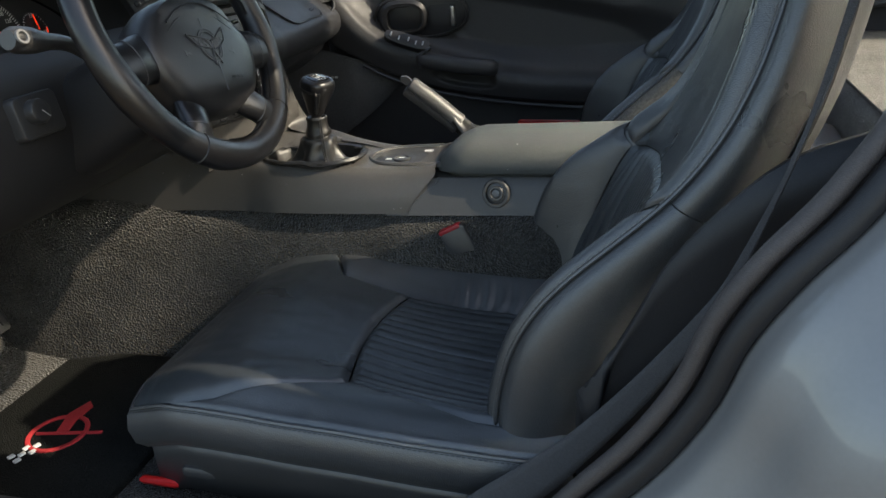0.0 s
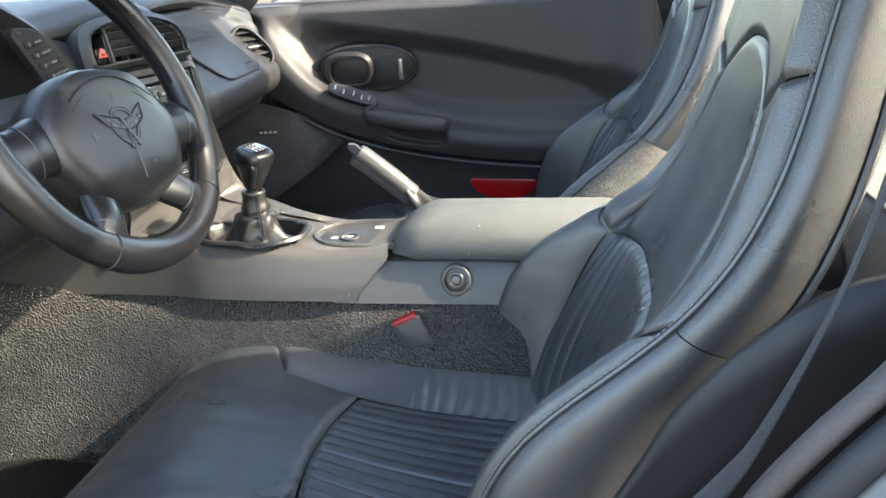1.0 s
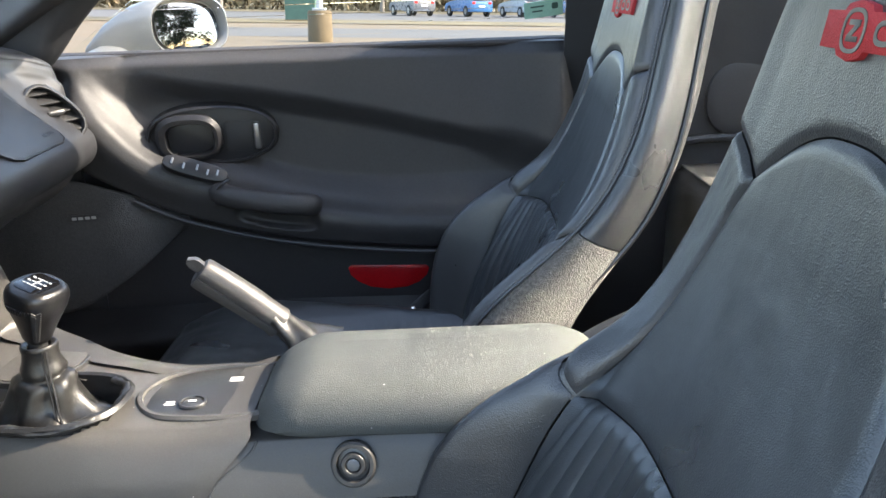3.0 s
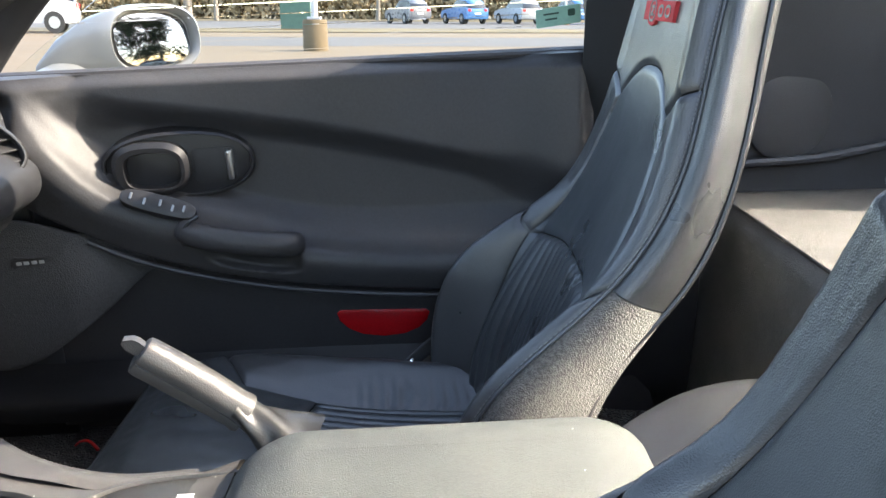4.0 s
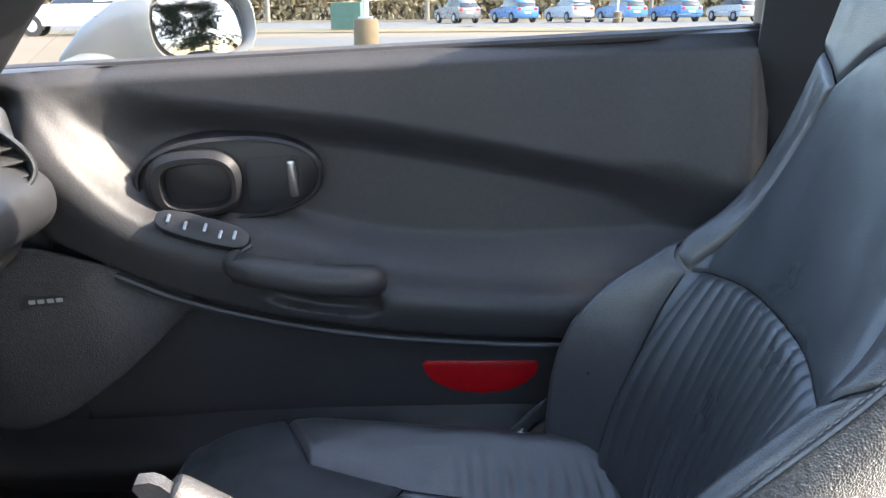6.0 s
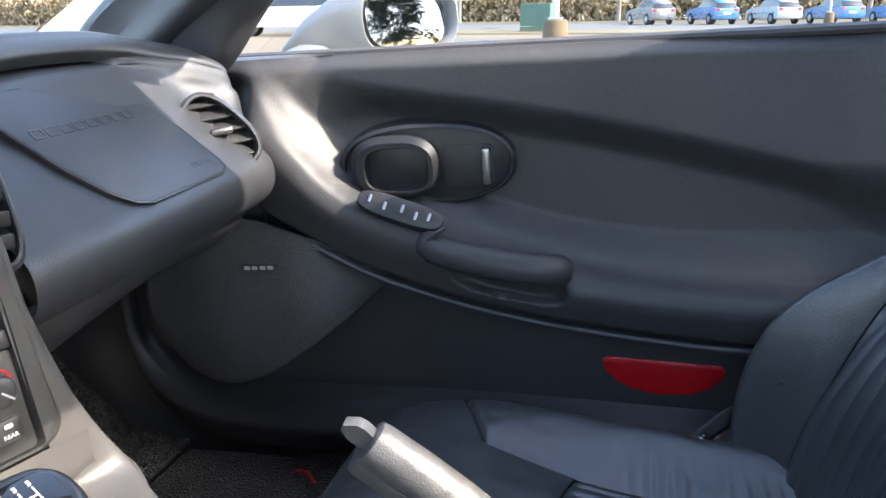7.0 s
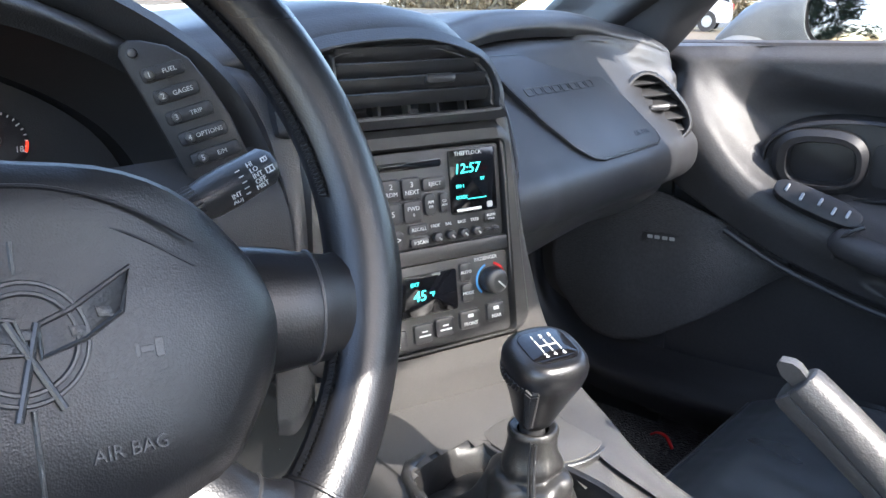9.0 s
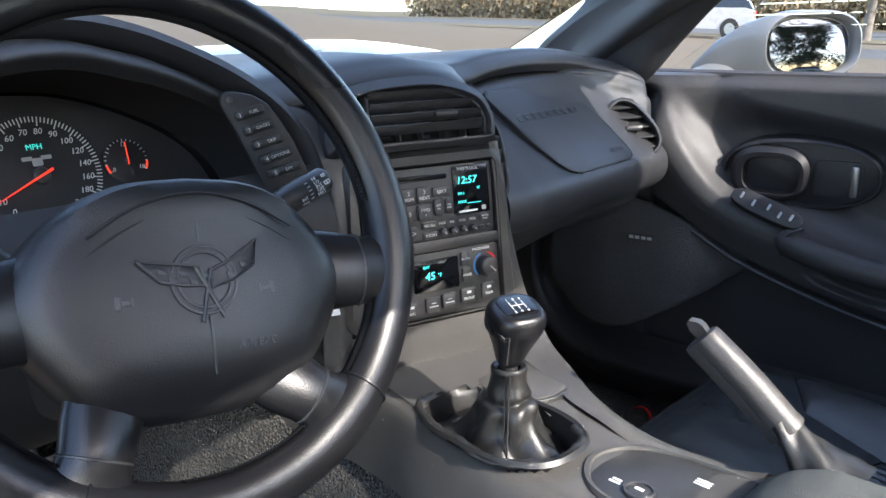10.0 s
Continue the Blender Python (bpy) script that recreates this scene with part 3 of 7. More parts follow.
def door_y(x, z):
    """The inner face of the passenger door."""
    ridge, top, low = smooth1(RIDGE, x), smooth1(ARM_TOP, x), smooth1(ARM_LOW, x)
    rear = step(-0.35, 0.1, x)
    y = 0.742 + 0.010 * math.sin((z - 0.2) * 9)
    arm = 0.700 + 0.012 * rear - 0.028 * step(-0.5, -0.75, x)
    lift = min(max((z - top) / max(ridge - top, 0.03), 0), 1)
    recess = 0.775 + 0.006 * lift - 0.010 * rear - 0.072 * step(-0.55, -0.75, x)
    upper = 0.738 + (0.006 + 0.014 * step(-0.25, 0.05, x)) * min(max((z - ridge) / max(0.846 - ridge, 0.02), 0), 1) - 0.035 * step(-0.62, -0.78, x) * step(0.846, 0.80, z)
    u = step(low - 0.006, low + 0.012, z)
    y = y * (1 - u) + arm * u
    f = (z - low) / max(top - low, 0.02)
    y -= 0.016 * math.sin(math.pi * min(max(f, 0), 1) ** 1.5) * u
    wide = 0.050 + 0.022 * rear
    u = 0.42 * step(top - 0.014, top + 0.010, z) + 0.58 * step(top + 0.002, top + wide, z)
    y = y * (1 - u) + recess * u
    low_, high_ = -0.050 - 0.02 * step(0.0, 0.1, x) - 0.05 * step(-0.56, -0.72, x), 0.008 + 0.03 * step(0.0, 0.12, x) + 0.02 * step(-0.56, -0.72, x)
    u = step(ridge + low_, ridge + high_, z)
    y = y * (1 - u) + min(upper, recess) * u
    y -= 0.035 * step(0.05, 0.20, x) * step(0.50, 0.60, z)
    y += 0.022 * step(0.824, 0.850, z) + 0.020 * step(0.190, 0.222, x) ** 1.5
    pull = (abs(x + 0.372) / 0.088) ** 3 + (abs(z - 0.532 + 0.16 * (x + 0.372)) / 0.028) ** 3
    if pull < 1:
        y += 0.018 * step(0.0, 0.8, 1 - pull)        # pocket behind the pull grip
    y += 0.045 * step(-0.712, -0.785, x) ** 1.4 * step(0.56, 0.66, z) * step(0.845, 0.80, z)
    return y


door = thing("door_1", (-0.3, 0.76, 0.2), "closed black vinyl passenger door with silver outer skin", "door", kind="structure")
bm = bmesh.new()
rows = []
NX, NZ = 250, 190
for i in range(NX + 1):
    x = -0.79 + 1.01 * i / NX
    zb, zt = 0.19, 0.846
    rows.append([(x, door_y(x, zb + (zt - zb) * j / NZ), zb + (zt - zb) * j / NZ) for j in range(NZ + 1)])
grid(bm, rows)
door_panel = part("inner_panel", bm, M_DOOR, door, "sculpted black vinyl door card", angle=60)
bm = bmesh.new()
loft(bm, [[(x, 0.815, 0.822), (x, 0.90, 0.77), (x, 0.965 + d, 0.62), (x, 0.945 + d, 0.42), (x, 0.90, 0.22)] for x, d in ((-1.10, -0.01), (-0.6, 0.005), (-0.1, 0.005), (0.25, 0.02))], 18, 20)
part("outer_skin", bm, M_SILVER, door, "silver painted outer skin", thick=0.02)
bm = bmesh.new()
loft(bm, [[(x, door_y(x, 0.846), 0.846), (x, door_y(x, 0.846) * 0.6 + 0.322, 0.8495), (x, 0.806, 0.846)] for x in [-0.79 + 1.01 * i / 24 for i in range(25)]], 6, 50)
part("top_cap", bm, M_DOOR, door)
bm = bmesh.new()
for dy, dz, r in ((0.770, 0.846, 0.0065), (0.785, 0.848, 0.0055), (0.804, 0.846, 0.007)):
    tube(bm, [(-0.80, dy, dz), (-0.4, dy + 0.002, dz), (0.0, dy + 0.002, dz), (0.235, dy, dz)], r, 8)
part("belt_seal", bm, M_RUBBER, door, "black rubber window seal")
bm = bmesh.new()
loft(bm, [[(x0, 0.796, 0.85), (x0 + l * 0.5, 0.775, 0.94), (x0 + l, 0.715, 1.02)] for x0, l in ((-0.78, 0.28), (-0.3, 0.05), (0.22, 0.02))], 10, 12)
pane = part("pane", bm, M_GLASS, door, "clear side window glass", smooth=False, thick=0.004)
pane.visible_shadow = False

# handle bezel with oval pull and latch
m = facing((-0.497, 0.752, 0.688), (1, 0.16, 0), (0, -0.10, 1))
bz = bmesh.new()
frame_ring(bz, m, oval(0.256, 0.120, 2.3, 56), oval(0.240, 0.107, 2.3, 56), -0.035, 0.0125, 0.004, zin=0.004)
plate(bz, m, oval(0.24, 0.107, 2.3, 56), -0.04, 0.006, 0.001)
handle = part("handle_bezel", bz, M_HANDLE, door, "oval black plastic handle bezel")
bm = bmesh.new()
frame_ring(bm, m, oval(0.128, 0.094, 2.7, 48, -0.045, 0.0), oval(0.088, 0.060, 3.2, 48, -0.042, -0.002), 0.004, 0.027, 0.008, zin=-0.01)
plate(bm, m, rrect(0.092, 0.064, 0.018, 6, -0.042, -0.002), -0.02, 0.008, 0.002)
part("pull_cup", bm, M_HANDLE, handle)
# A flat dark plate stands for the shade in the latch's hollow.
bm = bmesh.new()
plate(bm, m, rrect(0.075, 0.062, 0.010, 5, 0.060, -0.004), 0.0, 0.0075, 0.001)
part("latch_shade_plate", bm, M_TRIM, handle, "flat dark plate for the shaded hollow behind the latch")
bm = bmesh.new()
plate(bm, m, rrect(0.014, 0.054, 0.004, 4, 0.086, -0.004), 0.004, 0.018, 0.004)
part("latch", bm, M_STEEL, handle, "chromed latch slider")

# switch pad, pull grip
m = facing((-0.520, 0.683, 0.635), (0.93, 0.12, -0.34), (0.28, 0.55, 0.78))
bm = bmesh.new()
plate(bm, m, oval(0.125, 0.034, 3.0, 40), -0.02, 0.004, 0.003)
pad = part("switch_pad", bm, M_HANDLE, door, "black pad with small chrome switches")
for k, xx in enumerate((-0.045, -0.022, 0.003, 0.024, 0.042)):
    bm = bmesh.new()
    plate(bm, m, rrect(0.004, 0.012, 0.0015, 3, xx, 0.002 * (-1) ** k), 0.003, 0.007, 0.001)
    part("switch", bm, M_STEEL, pad)
bm = bmesh.new()
tube(bm, spline([(-0.486, 0.692, 0.588), (-0.465, 0.675, 0.581), (-0.40, 0.664, 0.570), (-0.33, 0.668, 0.560), (-0.288, 0.690, 0.552)], 20), [0.016, 0.021] + [0.022] * 16 + [0.021, 0.016], 14)
part("pull_grip", bm, M_DOOR, door, "padded black pull grip")
bm = bmesh.new()
tube(bm, spline([(-0.452, 0.668, 0.615), (-0.470, 0.664, 0.604), (-0.484, 0.668, 0.585), (-0.488, 0.676, 0.562)], 10), 0.003, 8)
part("grip_collar", bm, M_BEZEL, door)

# red reflector in the lower panel
m = facing((-0.163, 0.7545, 0.372), (1, 0, -0.03), (0, 0.0, 1))
pts = [(-0.080, 0.026), (0.080, 0.026), (0.0865, 0.019), (0.082, 0.004), (0.066, -0.012), (0.040, -0.024), (0.0, -0.029), (-0.040, -0.024), (-0.066, -0.012), (-0.082, 0.004), (-0.0865, 0.019)]
bm = bmesh.new()
plate(bm, m, pts, -0.006, 0.005, 0.003)
part("reflector", bm, M_RED, door, "red plastic reflector lens")
bm = bmesh.new()
frame_ring(bm, m, [(x * 1.05, y * 1.10) for x, y in pts], [(x * 1.005, y * 1.005) for x, y in pts], -0.006, 0.002, 0.001)
part("reflector_rim", bm, M_BLACK, door)

# speaker grille in front of the trim seam
bm = bmesh.new()
rows = []
for i in range(41):
    f = i / 40
    x = -0.975 + 0.41 * f
    zt = smooth1([(-0.98, 0.50), (-0.93, 0.56), (-0.864, 0.605), (-0.78, 0.625), (-0.669, 0.590), (-0.565, 0.532)], x)
    zb = smooth1([(-0.98, 0.44), (-0.945, 0.375), (-0.90, 0.345), (-0.851, 0.336), (-0.79, 0.350), (-0.738, 0.378), (-0.63, 0.458), (-0.565, 0.526)], x)
    rows.append([(x, 0.748 - 0.058 * step(-0.56, -0.70, x) - 0.012 * math.sin(math.pi * j / 30) + 0.02 * step(-0.8, -0.98, x), zb + (zt - zb) * j / 30) for j in range(31)])
grid(bm, rows)
part("speaker_grille", bm, material("speaker_mesh", (0.060, 0.058, 0.058), 0.7, grain=420, bump=0.0010, spread=0.3), door, "finely perforated black speaker grille", thick=0.01)
m = facing((-0.748, 0.672, 0.547), (0.98, 0.10, 0.02), (0, -0.05, 1))
bm = bmesh.new()
plate(bm, m, rrect(0.062, 0.013, 0.002, 3), 0, 0.004, 0.001)
badge = part("badge", bm, M_BLACK, door, "small badge with pale marks")
bars(m @ Matrix.Translation((0, 0, 0.004)), M_DIM, badge, [(-0.018, 0, 0.009, 0.006), (-0.006, 0, 0.009, 0.006), (0.007, 0, 0.009, 0.006), (0.019, 0, 0.009, 0.006)])

# rounded front foot of the door panel, sweeping into the sill
bm = bmesh.new()
foot = [(-1.010, 0.560), (-1.021, 0.457), (-1.008, 0.372), (-0.958, 0.318), (-0.88, 0.286), (-0.79, 0.280), (-0.683, 0.281), (-0.524, 0.288), (-0.30, 0.290), (0.10, 0.285)]
loft(bm, [[(x * 0.93 - 0.055 if x < -0.6 else x, 0.735, z + 0.045) for x, z in foot], [(x, 0.722, z + 0.018) for x, z in foot], [(x, 0.700, z) for x, z in foot], [(x - 0.01, 0.690, z - 0.022) for x, z in foot], [(x - 0.015, 0.715, z - 0.070) for x, z in foot]], 60, 20)
part("sill_moulding", bm, M_TRIM, door, "rounded black moulding along the door's foot")

# crisp bead under the armrest
bm = bmesh.new()
tube(bm, spline([(x, door_y(x, z + 0.014) + 0.003, z - 0.001) for x, z in ARM_LOW[2:]], 60), 0.0048, 10)
part("armrest_bead", bm, M_DASH, door)

# sticker on the glass
m = facing((0.165, 0.768, 0.905), (1, 0, 0.10), (0.0, -0.35, 1))
bm = bmesh.new()
plate(bm, m, rrect(0.075, 0.032, 0.002, 2), -0.001, 0.0004, 0.0002)
st = part("sticker", bm, M_STICKER, door, "pale green paper sticker inside the window", smooth=False)
bars(m @ Matrix.Translation((0, 0, 0.0006)), M_BOXGREEN, st, [(-0.012, 0.006, 0.026, 0.003), (-0.012, -0.003, 0.020, 0.003), (0.022, 0.004, 0.012, 0.012)])

# wing mirror
mirror = thing("wing_mirror", (-0.75, 0.86, 0.83), "silver wing mirror reflecting trees and sky", "mirror")
mm = facing((-0.600, 1.028, 0.889), (0.57, 0.82, 0.0), (-0.03, 0.02, 1.0))
bm = bmesh.new()
secs = []
for k, (sc, zz) in enumerate(((1.0, 0.0), (1.02, -0.018), (0.93, -0.045), (0.70, -0.075), (0.36, -0.10))):
    o = oval(0.216 * sc, 0.136 * sc, 2.7, 40, (0, -0.012, -0.050, -0.105, -0.165)[k], (0, 0, -0.006, -0.022, -0.045)[k])
    secs.append([mm @ Vector((x, y, zz)) for x, y in o])
secs.insert(0, [mm @ Vector((x, y, 0.004)) for x, y in oval(0.206, 0.127, 2.7, 40)])
secs.insert(0, [mm @ Vector((x, y, -0.004)) for x, y in oval(0.192, 0.115, 2.8, 40)])
secs.insert(0, [mm @ Vector((x, y, -0.02)) for x, y in oval(0.188, 0.112, 2.8, 40)])
vs = grid(bm, secs, close_u=True)
bm.faces.new(vs[-1])
bm.faces.new(vs[0])
part("housing", bm, M_SILVER, mirror, "silver painted mirror shell")
bm = bmesh.new()
gm = mm @ pose(0, 0, -0.010, -6, 3, 0)
vs = grid(bm, [[gm @ Vector((x * f, y * f, 0.004 * (1 - f * f))) for x, y in oval(0.178, 0.104, 2.9, 40)] for f in (1.0, 0.9, 0.8, 0.7, 0.6, 0.5, 0.4, 0.3, 0.2, 0.1)], close_u=True)
bm.faces.new(vs[-1])
part("mirror_glass", bm, M_MIRROR, mirror, "silvered convex mirror glass")
bm = bmesh.new()
loft(bm, [[(-0.73, 0.95, 0.825), (-0.78, 0.96, 0.835), (-0.76, 0.945, 0.862), (-0.70, 0.925, 0.84)],
          [(-0.75, 0.88, 0.805), (-0.80, 0.88, 0.82), (-0.78, 0.87, 0.845), (-0.69, 0.85, 0.825)],
          [(-0.79, 0.80, 0.78), (-0.84, 0.80, 0.80), (-0.82, 0.80, 0.82), (-0.70, 0.80, 0.80)]], 20, 14, closed=True, caps=True)
part("foot", bm, M_SILVER, mirror)

# ---- dashboard ----
dash = thing("dashboard", (-0.9, YC, 0.6), "dark grey moulded dashboard with vents and radio", "dashboard")


def dash_section(y):
    """Skin of the dash over the cabin's width: from the windscreen, over the crest, down the face and under."""
    f = (y - YC) / 0.66
    base = -1.26 + 0.16 * f * f
    return base


# upper skin
bm = bmesh.new()
secs = []
for y, crest_x, crest_z, lip_x, lip_z in ((-0.62, -0.78, 0.865, -0.74, 0.82), (-0.55, -0.77, 0.910, -0.71, 0.885), (-0.37, -0.78, 0.938, -0.71, 0.926), (-0.28, -0.78, 0.925, -0.71, 0.913), (-0.22, -0.79, 0.905, -0.72, 0.892), (-0.17, -0.80, 0.893, -0.73, 0.868), (-0.12, -0.80, 0.893, -0.73, 0.862),
                                          (0.0, -0.76, 0.912, -0.675, 0.878), (0.08, -0.75, 0.905, -0.662, 0.872), (0.15, -0.77, 0.895, -0.70, 0.855), (0.19, -0.83, 0.890, -0.775, 0.862), (0.25, -0.845, 0.892, -0.792, 0.868), (0.30, -0.85, 0.900, -0.792, 0.878), (0.36, -0.85, 0.904, -0.790, 0.882), (0.43, -0.85, 0.904, -0.788, 0.882), (0.50, -0.845, 0.900, -0.784, 0.877), (0.56, -0.835, 0.888, -0.770, 0.864), (0.61, -0.815, 0.876, -0.750, 0.852), (0.645, -0.81, 0.862, -0.742, 0.839), (0.660, -0.81, 0.855, -0.752, 0.832), (0.670, -0.82, 0.842, -0.775, 0.820)):
    b = dash_section(y)
    secs.append([(b, y, 0.90 - 0.06 * ((y - YC) / 0.66) ** 2), ((b + crest_x) / 2, y, crest_z - 0.002 - 0.02 * ((y - YC) / 0.66) ** 2), (crest_x, y, crest_z), (lip_x - 0.02, y, (crest_z + lip_z) / 2 + 0.004), (lip_x, y, lip_z), (lip_x - 0.012, y, lip_z - 0.014 - 0.010 * step(0.49, 0.56, y))])
loft(bm, secs, 36, 100)
part("top_skin", bm, M_DASH, dash, "dark grey soft-touch dash top")

# passenger side face: a slot under the brow, the flat cover's field, rolled lower lip, underside
bm = bmesh.new()
secs = []
for y, xr, zr, o in ((0.175, -0.785, 0.866, 0.0), (0.22, -0.785, 0.866, 0.002), (0.25, -0.792, 0.868, 0.0), (0.275, -0.792, 0.874, 0.0), (0.30, -0.792, 0.878, 0.0), (0.36, -0.790, 0.882, -0.002), (0.43, -0.788, 0.882, -0.005), (0.46, -0.787, 0.880, -0.007), (0.49, -0.785, 0.878, -0.009),
                     (0.53, -0.778, 0.872, -0.013), (0.56, -0.770, 0.864, -0.017), (0.59, -0.757, 0.857, -0.018), (0.62, -0.747, 0.848, -0.022), (0.642, -0.741, 0.840, -0.032), (0.656, -0.748, 0.833, -0.050), (0.666, -0.772, 0.821, -0.085)):
    deep = 0.034 * step(0.255, 0.285, y) * (1 - step(0.445, 0.475, y))
    brow, tall = 1 - step(0.49, 0.56, y), step(0.53, 0.66, y)
    secs.append([(xr - 0.012, y, zr - 0.006 + 0.008 * (1 - brow)), (xr - 0.003 - deep, y, zr - 0.010 + 0.010 * (1 - brow)), (xr + 0.004 - deep * 0.9 - 0.002 * (1 - brow), y, zr - 0.016 + 0.008 * (1 - brow)), (xr + 0.005, y, zr - 0.022), ((xr - 0.725 + o) / 2 * (1 - tall) + (xr + 0.013) * tall, y, (zr + 0.772) / 2), (-0.706 + o * (1 - 0.5 * tall), y, 0.771), (-0.678 + o, y, 0.742), (-0.655 + o, y, 0.715), (-0.658 + o, y, 0.680), (-0.69 + o, y, 0.655), (-0.78 + o, y, 0.615), (-0.90, y, 0.585)])
loft(bm, secs, 90, 110)
part("passenger_face", bm, M_DASH, dash, "rolled lower dash on the passenger side")
bm = bmesh.new()
loft(bm, [[(-0.715, 0.615, 0.662), (-0.745, 0.62, 0.625), (-0.83, 0.64, 0.575), (-1.0, 0.67, 0.52)], [(-0.68, 0.40, 0.668), (-0.72, 0.40, 0.63), (-0.85, 0.40, 0.57), (-1.0, 0.40, 0.52)], [(-0.68, 0.16, 0.668), (-0.72, 0.16, 0.60), (-0.85, 0.16, 0.52), (-1.0, 0.16, 0.46)]], 16, 16)
part("knee_panel", bm, M_BLACK, dash, "black lower closing panel")

# airbag cover, set in the face
am = facing((-0.733, 0.393, 0.797), (-0.06, 1, 0), (-0.70, 0, 0.72))
COVER = [(-0.128, 0.072), (-0.137, 0.060), (-0.126, 0.020), (-0.108, -0.030), (-0.085, -0.070), (-0.066, -0.088), (-0.045, -0.095), (0.098, -0.095), (0.112, -0.090), (0.116, -0.078), (0.104, -0.020), (0.070, 0.060), (0.058, 0.072)]
bm = bmesh.new()
plate(bm, am, COVER, -0.012, 0.0030, 0.0022)
cover = part("airbag_cover", bm, M_DASH, dash, "smooth dark grey airbag cover with debossed marks")
bm = bmesh.new()
tube(bm, [am @ Vector((x * 1.006, y * 1.008, 0.0012)) for x, y in COVER + COVER[:1]], 0.0016, 6)
part("cover_groove", bm, M_BLACK, cover, "fine dark joint round the cover")
for k in range(8):
    bm = bmesh.new()
    cx = -0.098 + 0.0200 * k
    frame_ring(bm, am @ Matrix.Translation((0, 0.014, 0.0030)), rrect(0.0172, 0.0125, 0.003, 3, cx, 0), rrect(0.0130, 0.0085, 0.002, 3, cx, 0), 0, 0.0008, 0.0002)
    part("wordmark_bar", bm, M_BLACK, cover, smooth=False)
letters("AIR BAG", 0.011, am @ Matrix.Translation((0.078, -0.074, 0.0032)), M_BLACK, cover, depth=0.0004)

def vent(m, outer, inner, slats, knob, parent, blades=5, lean=0.0, tilt=38.0, deep=0.013):
    bm = bmesh.new()
    frame_ring(bm, m, outer, inner, -0.012, 0.006, 0.003, zin=-0.03)
    v = part("vent_frame", bm, M_BLACK, parent, "black vent frame")
    w, h = max(p[0] for p in inner), max(p[1] for p in inner)
    lo = min(p[1] for p in inner)
    left = min(p[0] for p in inner)
    bm = bmesh.new()
    plate(bm, m, inner, -0.034, -0.030, 0.001)
    part("vent_well", bm, M_GLOSS, v, "dark inside of the vent")

    turn = pose(0, 0, 0, 0, 0, lean)
    back = turn.inverted()
    edge = [(back @ Vector((x, y, 0)))[:2] for x, y in inner]        # the opening, turned so that the slats lie level
    floor_y, roof_y = min(p[1] for p in edge), max(p[1] for p in edge)

    def span(yy):
        xs = []
        for (x0, y0), (x1, y1) in zip(edge, edge[1:] + edge[:1]):
            if (y0 - yy) * (y1 - yy) <= 0 and y0 != y1:
                xs.append(x0 + (x1 - x0) * (yy - y0) / (y1 - y0))
        return (min(xs), max(xs)) if xs else (left, w)
    for i in range(slats):
        yy = floor_y + (roof_y - floor_y) * (i + 0.7) / (slats + 0.4)
        a, b = span(yy)
        bm = bmesh.new()
        plate(bm, m @ turn @ Matrix.Translation((0, yy, -0.001)) @ pose(0, 0, 0, tilt, 0, 0), rrect(b - a, deep, 0.0015, 2, (a + b) / 2, deep / 2), -0.0012, 0.0012, 0.0006)
        part("slat", bm, M_BLACK, v)
    for i in range(blades):
        xx = left + (w - left) * (i + 0.5) / blades
        bm = bmesh.new()
        ys = [p[1] for p in inner if abs(p[0] - xx) < (w - left) / 6] or [lo, h]
        plate(bm, m @ Matrix.Translation((xx, (min(ys) + max(ys)) / 2, -0.022)) @ pose(0, 0, 0, 0, 84, 0), rrect(0.016, max(ys) - min(ys), 0.002, 2), -0.0012, 0.0012, 0.0005)
        part("blade", bm, M_BLACK, v)
    bm = bmesh.new()
    plate(bm, m @ Matrix.Translation((*knob, 0.0)) @ turn, rrect(0.03, 0.009, 0.004, 4), -0.004, 0.010, 0.003)
    part("thumb_tab", bm, M_BLACK, v)
    return v


# side vent, angled to the driver
vm = facing((-0.716, 0.571, 0.766), (0.021, 0.033, 0.033), (-0.051, -0.034, 0.075)) @ Matrix.Translation((0, 0, 0.003))
vent(vm, oval(0.070, 0.116, 2.6, 40), oval(0.058, 0.103, 2.6, 40), 5, (0.0, 0.0), dash, 0, lean=-37.0, tilt=-40.0, deep=0.021)

# centre pod with the wide vent
STACK = facing((-0.640, 0.030, 0.712), (0.30, 1, 0), (-0.12, 0.0, 1.0))
cm = facing((-0.655, 0.018, 0.838), (0.30, 1, 0), (-0.20, 0, 1.0))
half = [(-0.095, 0.005), (-0.088, 0.020), (-0.064, 0.030), (-0.022, 0.0345), (0.024, 0.0336), (0.067, 0.020), (0.082, -0.001), (0.0815, -0.018), (0.074, -0.0234), (-0.03, -0.0234), (-0.088, -0.0235), (-0.096, -0.016)]
pod = [tuple(p[:2]) for p in spline([(*p, 0) for p in half + half[:1]], 61)][:-1]
bm = bmesh.new()
frame_ring(bm, cm, [(x * 1.20 - 0.001, y * 1.42 + 0.001) for x, y in pod], [(x * 1.03, y * 1.05) for x, y in pod], -0.10, 0.010, 0.010, zin=-0.02)
part("vent_pod", bm, M_DASH, dash, "rounded dark grey pod round the centre vent")
inner = [(max(x, -0.066), y) for x, y in pod]
vent(cm, [(x * 1.04, y * 1.05) for x, y in inner], [(x * 0.96, y * 0.93) for x, y in inner], 4, (0.030, 0.006), dash, 5)
bm = bmesh.new()
plate(bm, cm, [(-0.094, -0.020), (-0.093, 0.003), (-0.084, 0.017), (-0.072, 0.022), (-0.070, 0.020), (-0.070, -0.021), (-0.074, -0.023), (-0.090, -0.023)], -0.01, 0.004, 0.002)
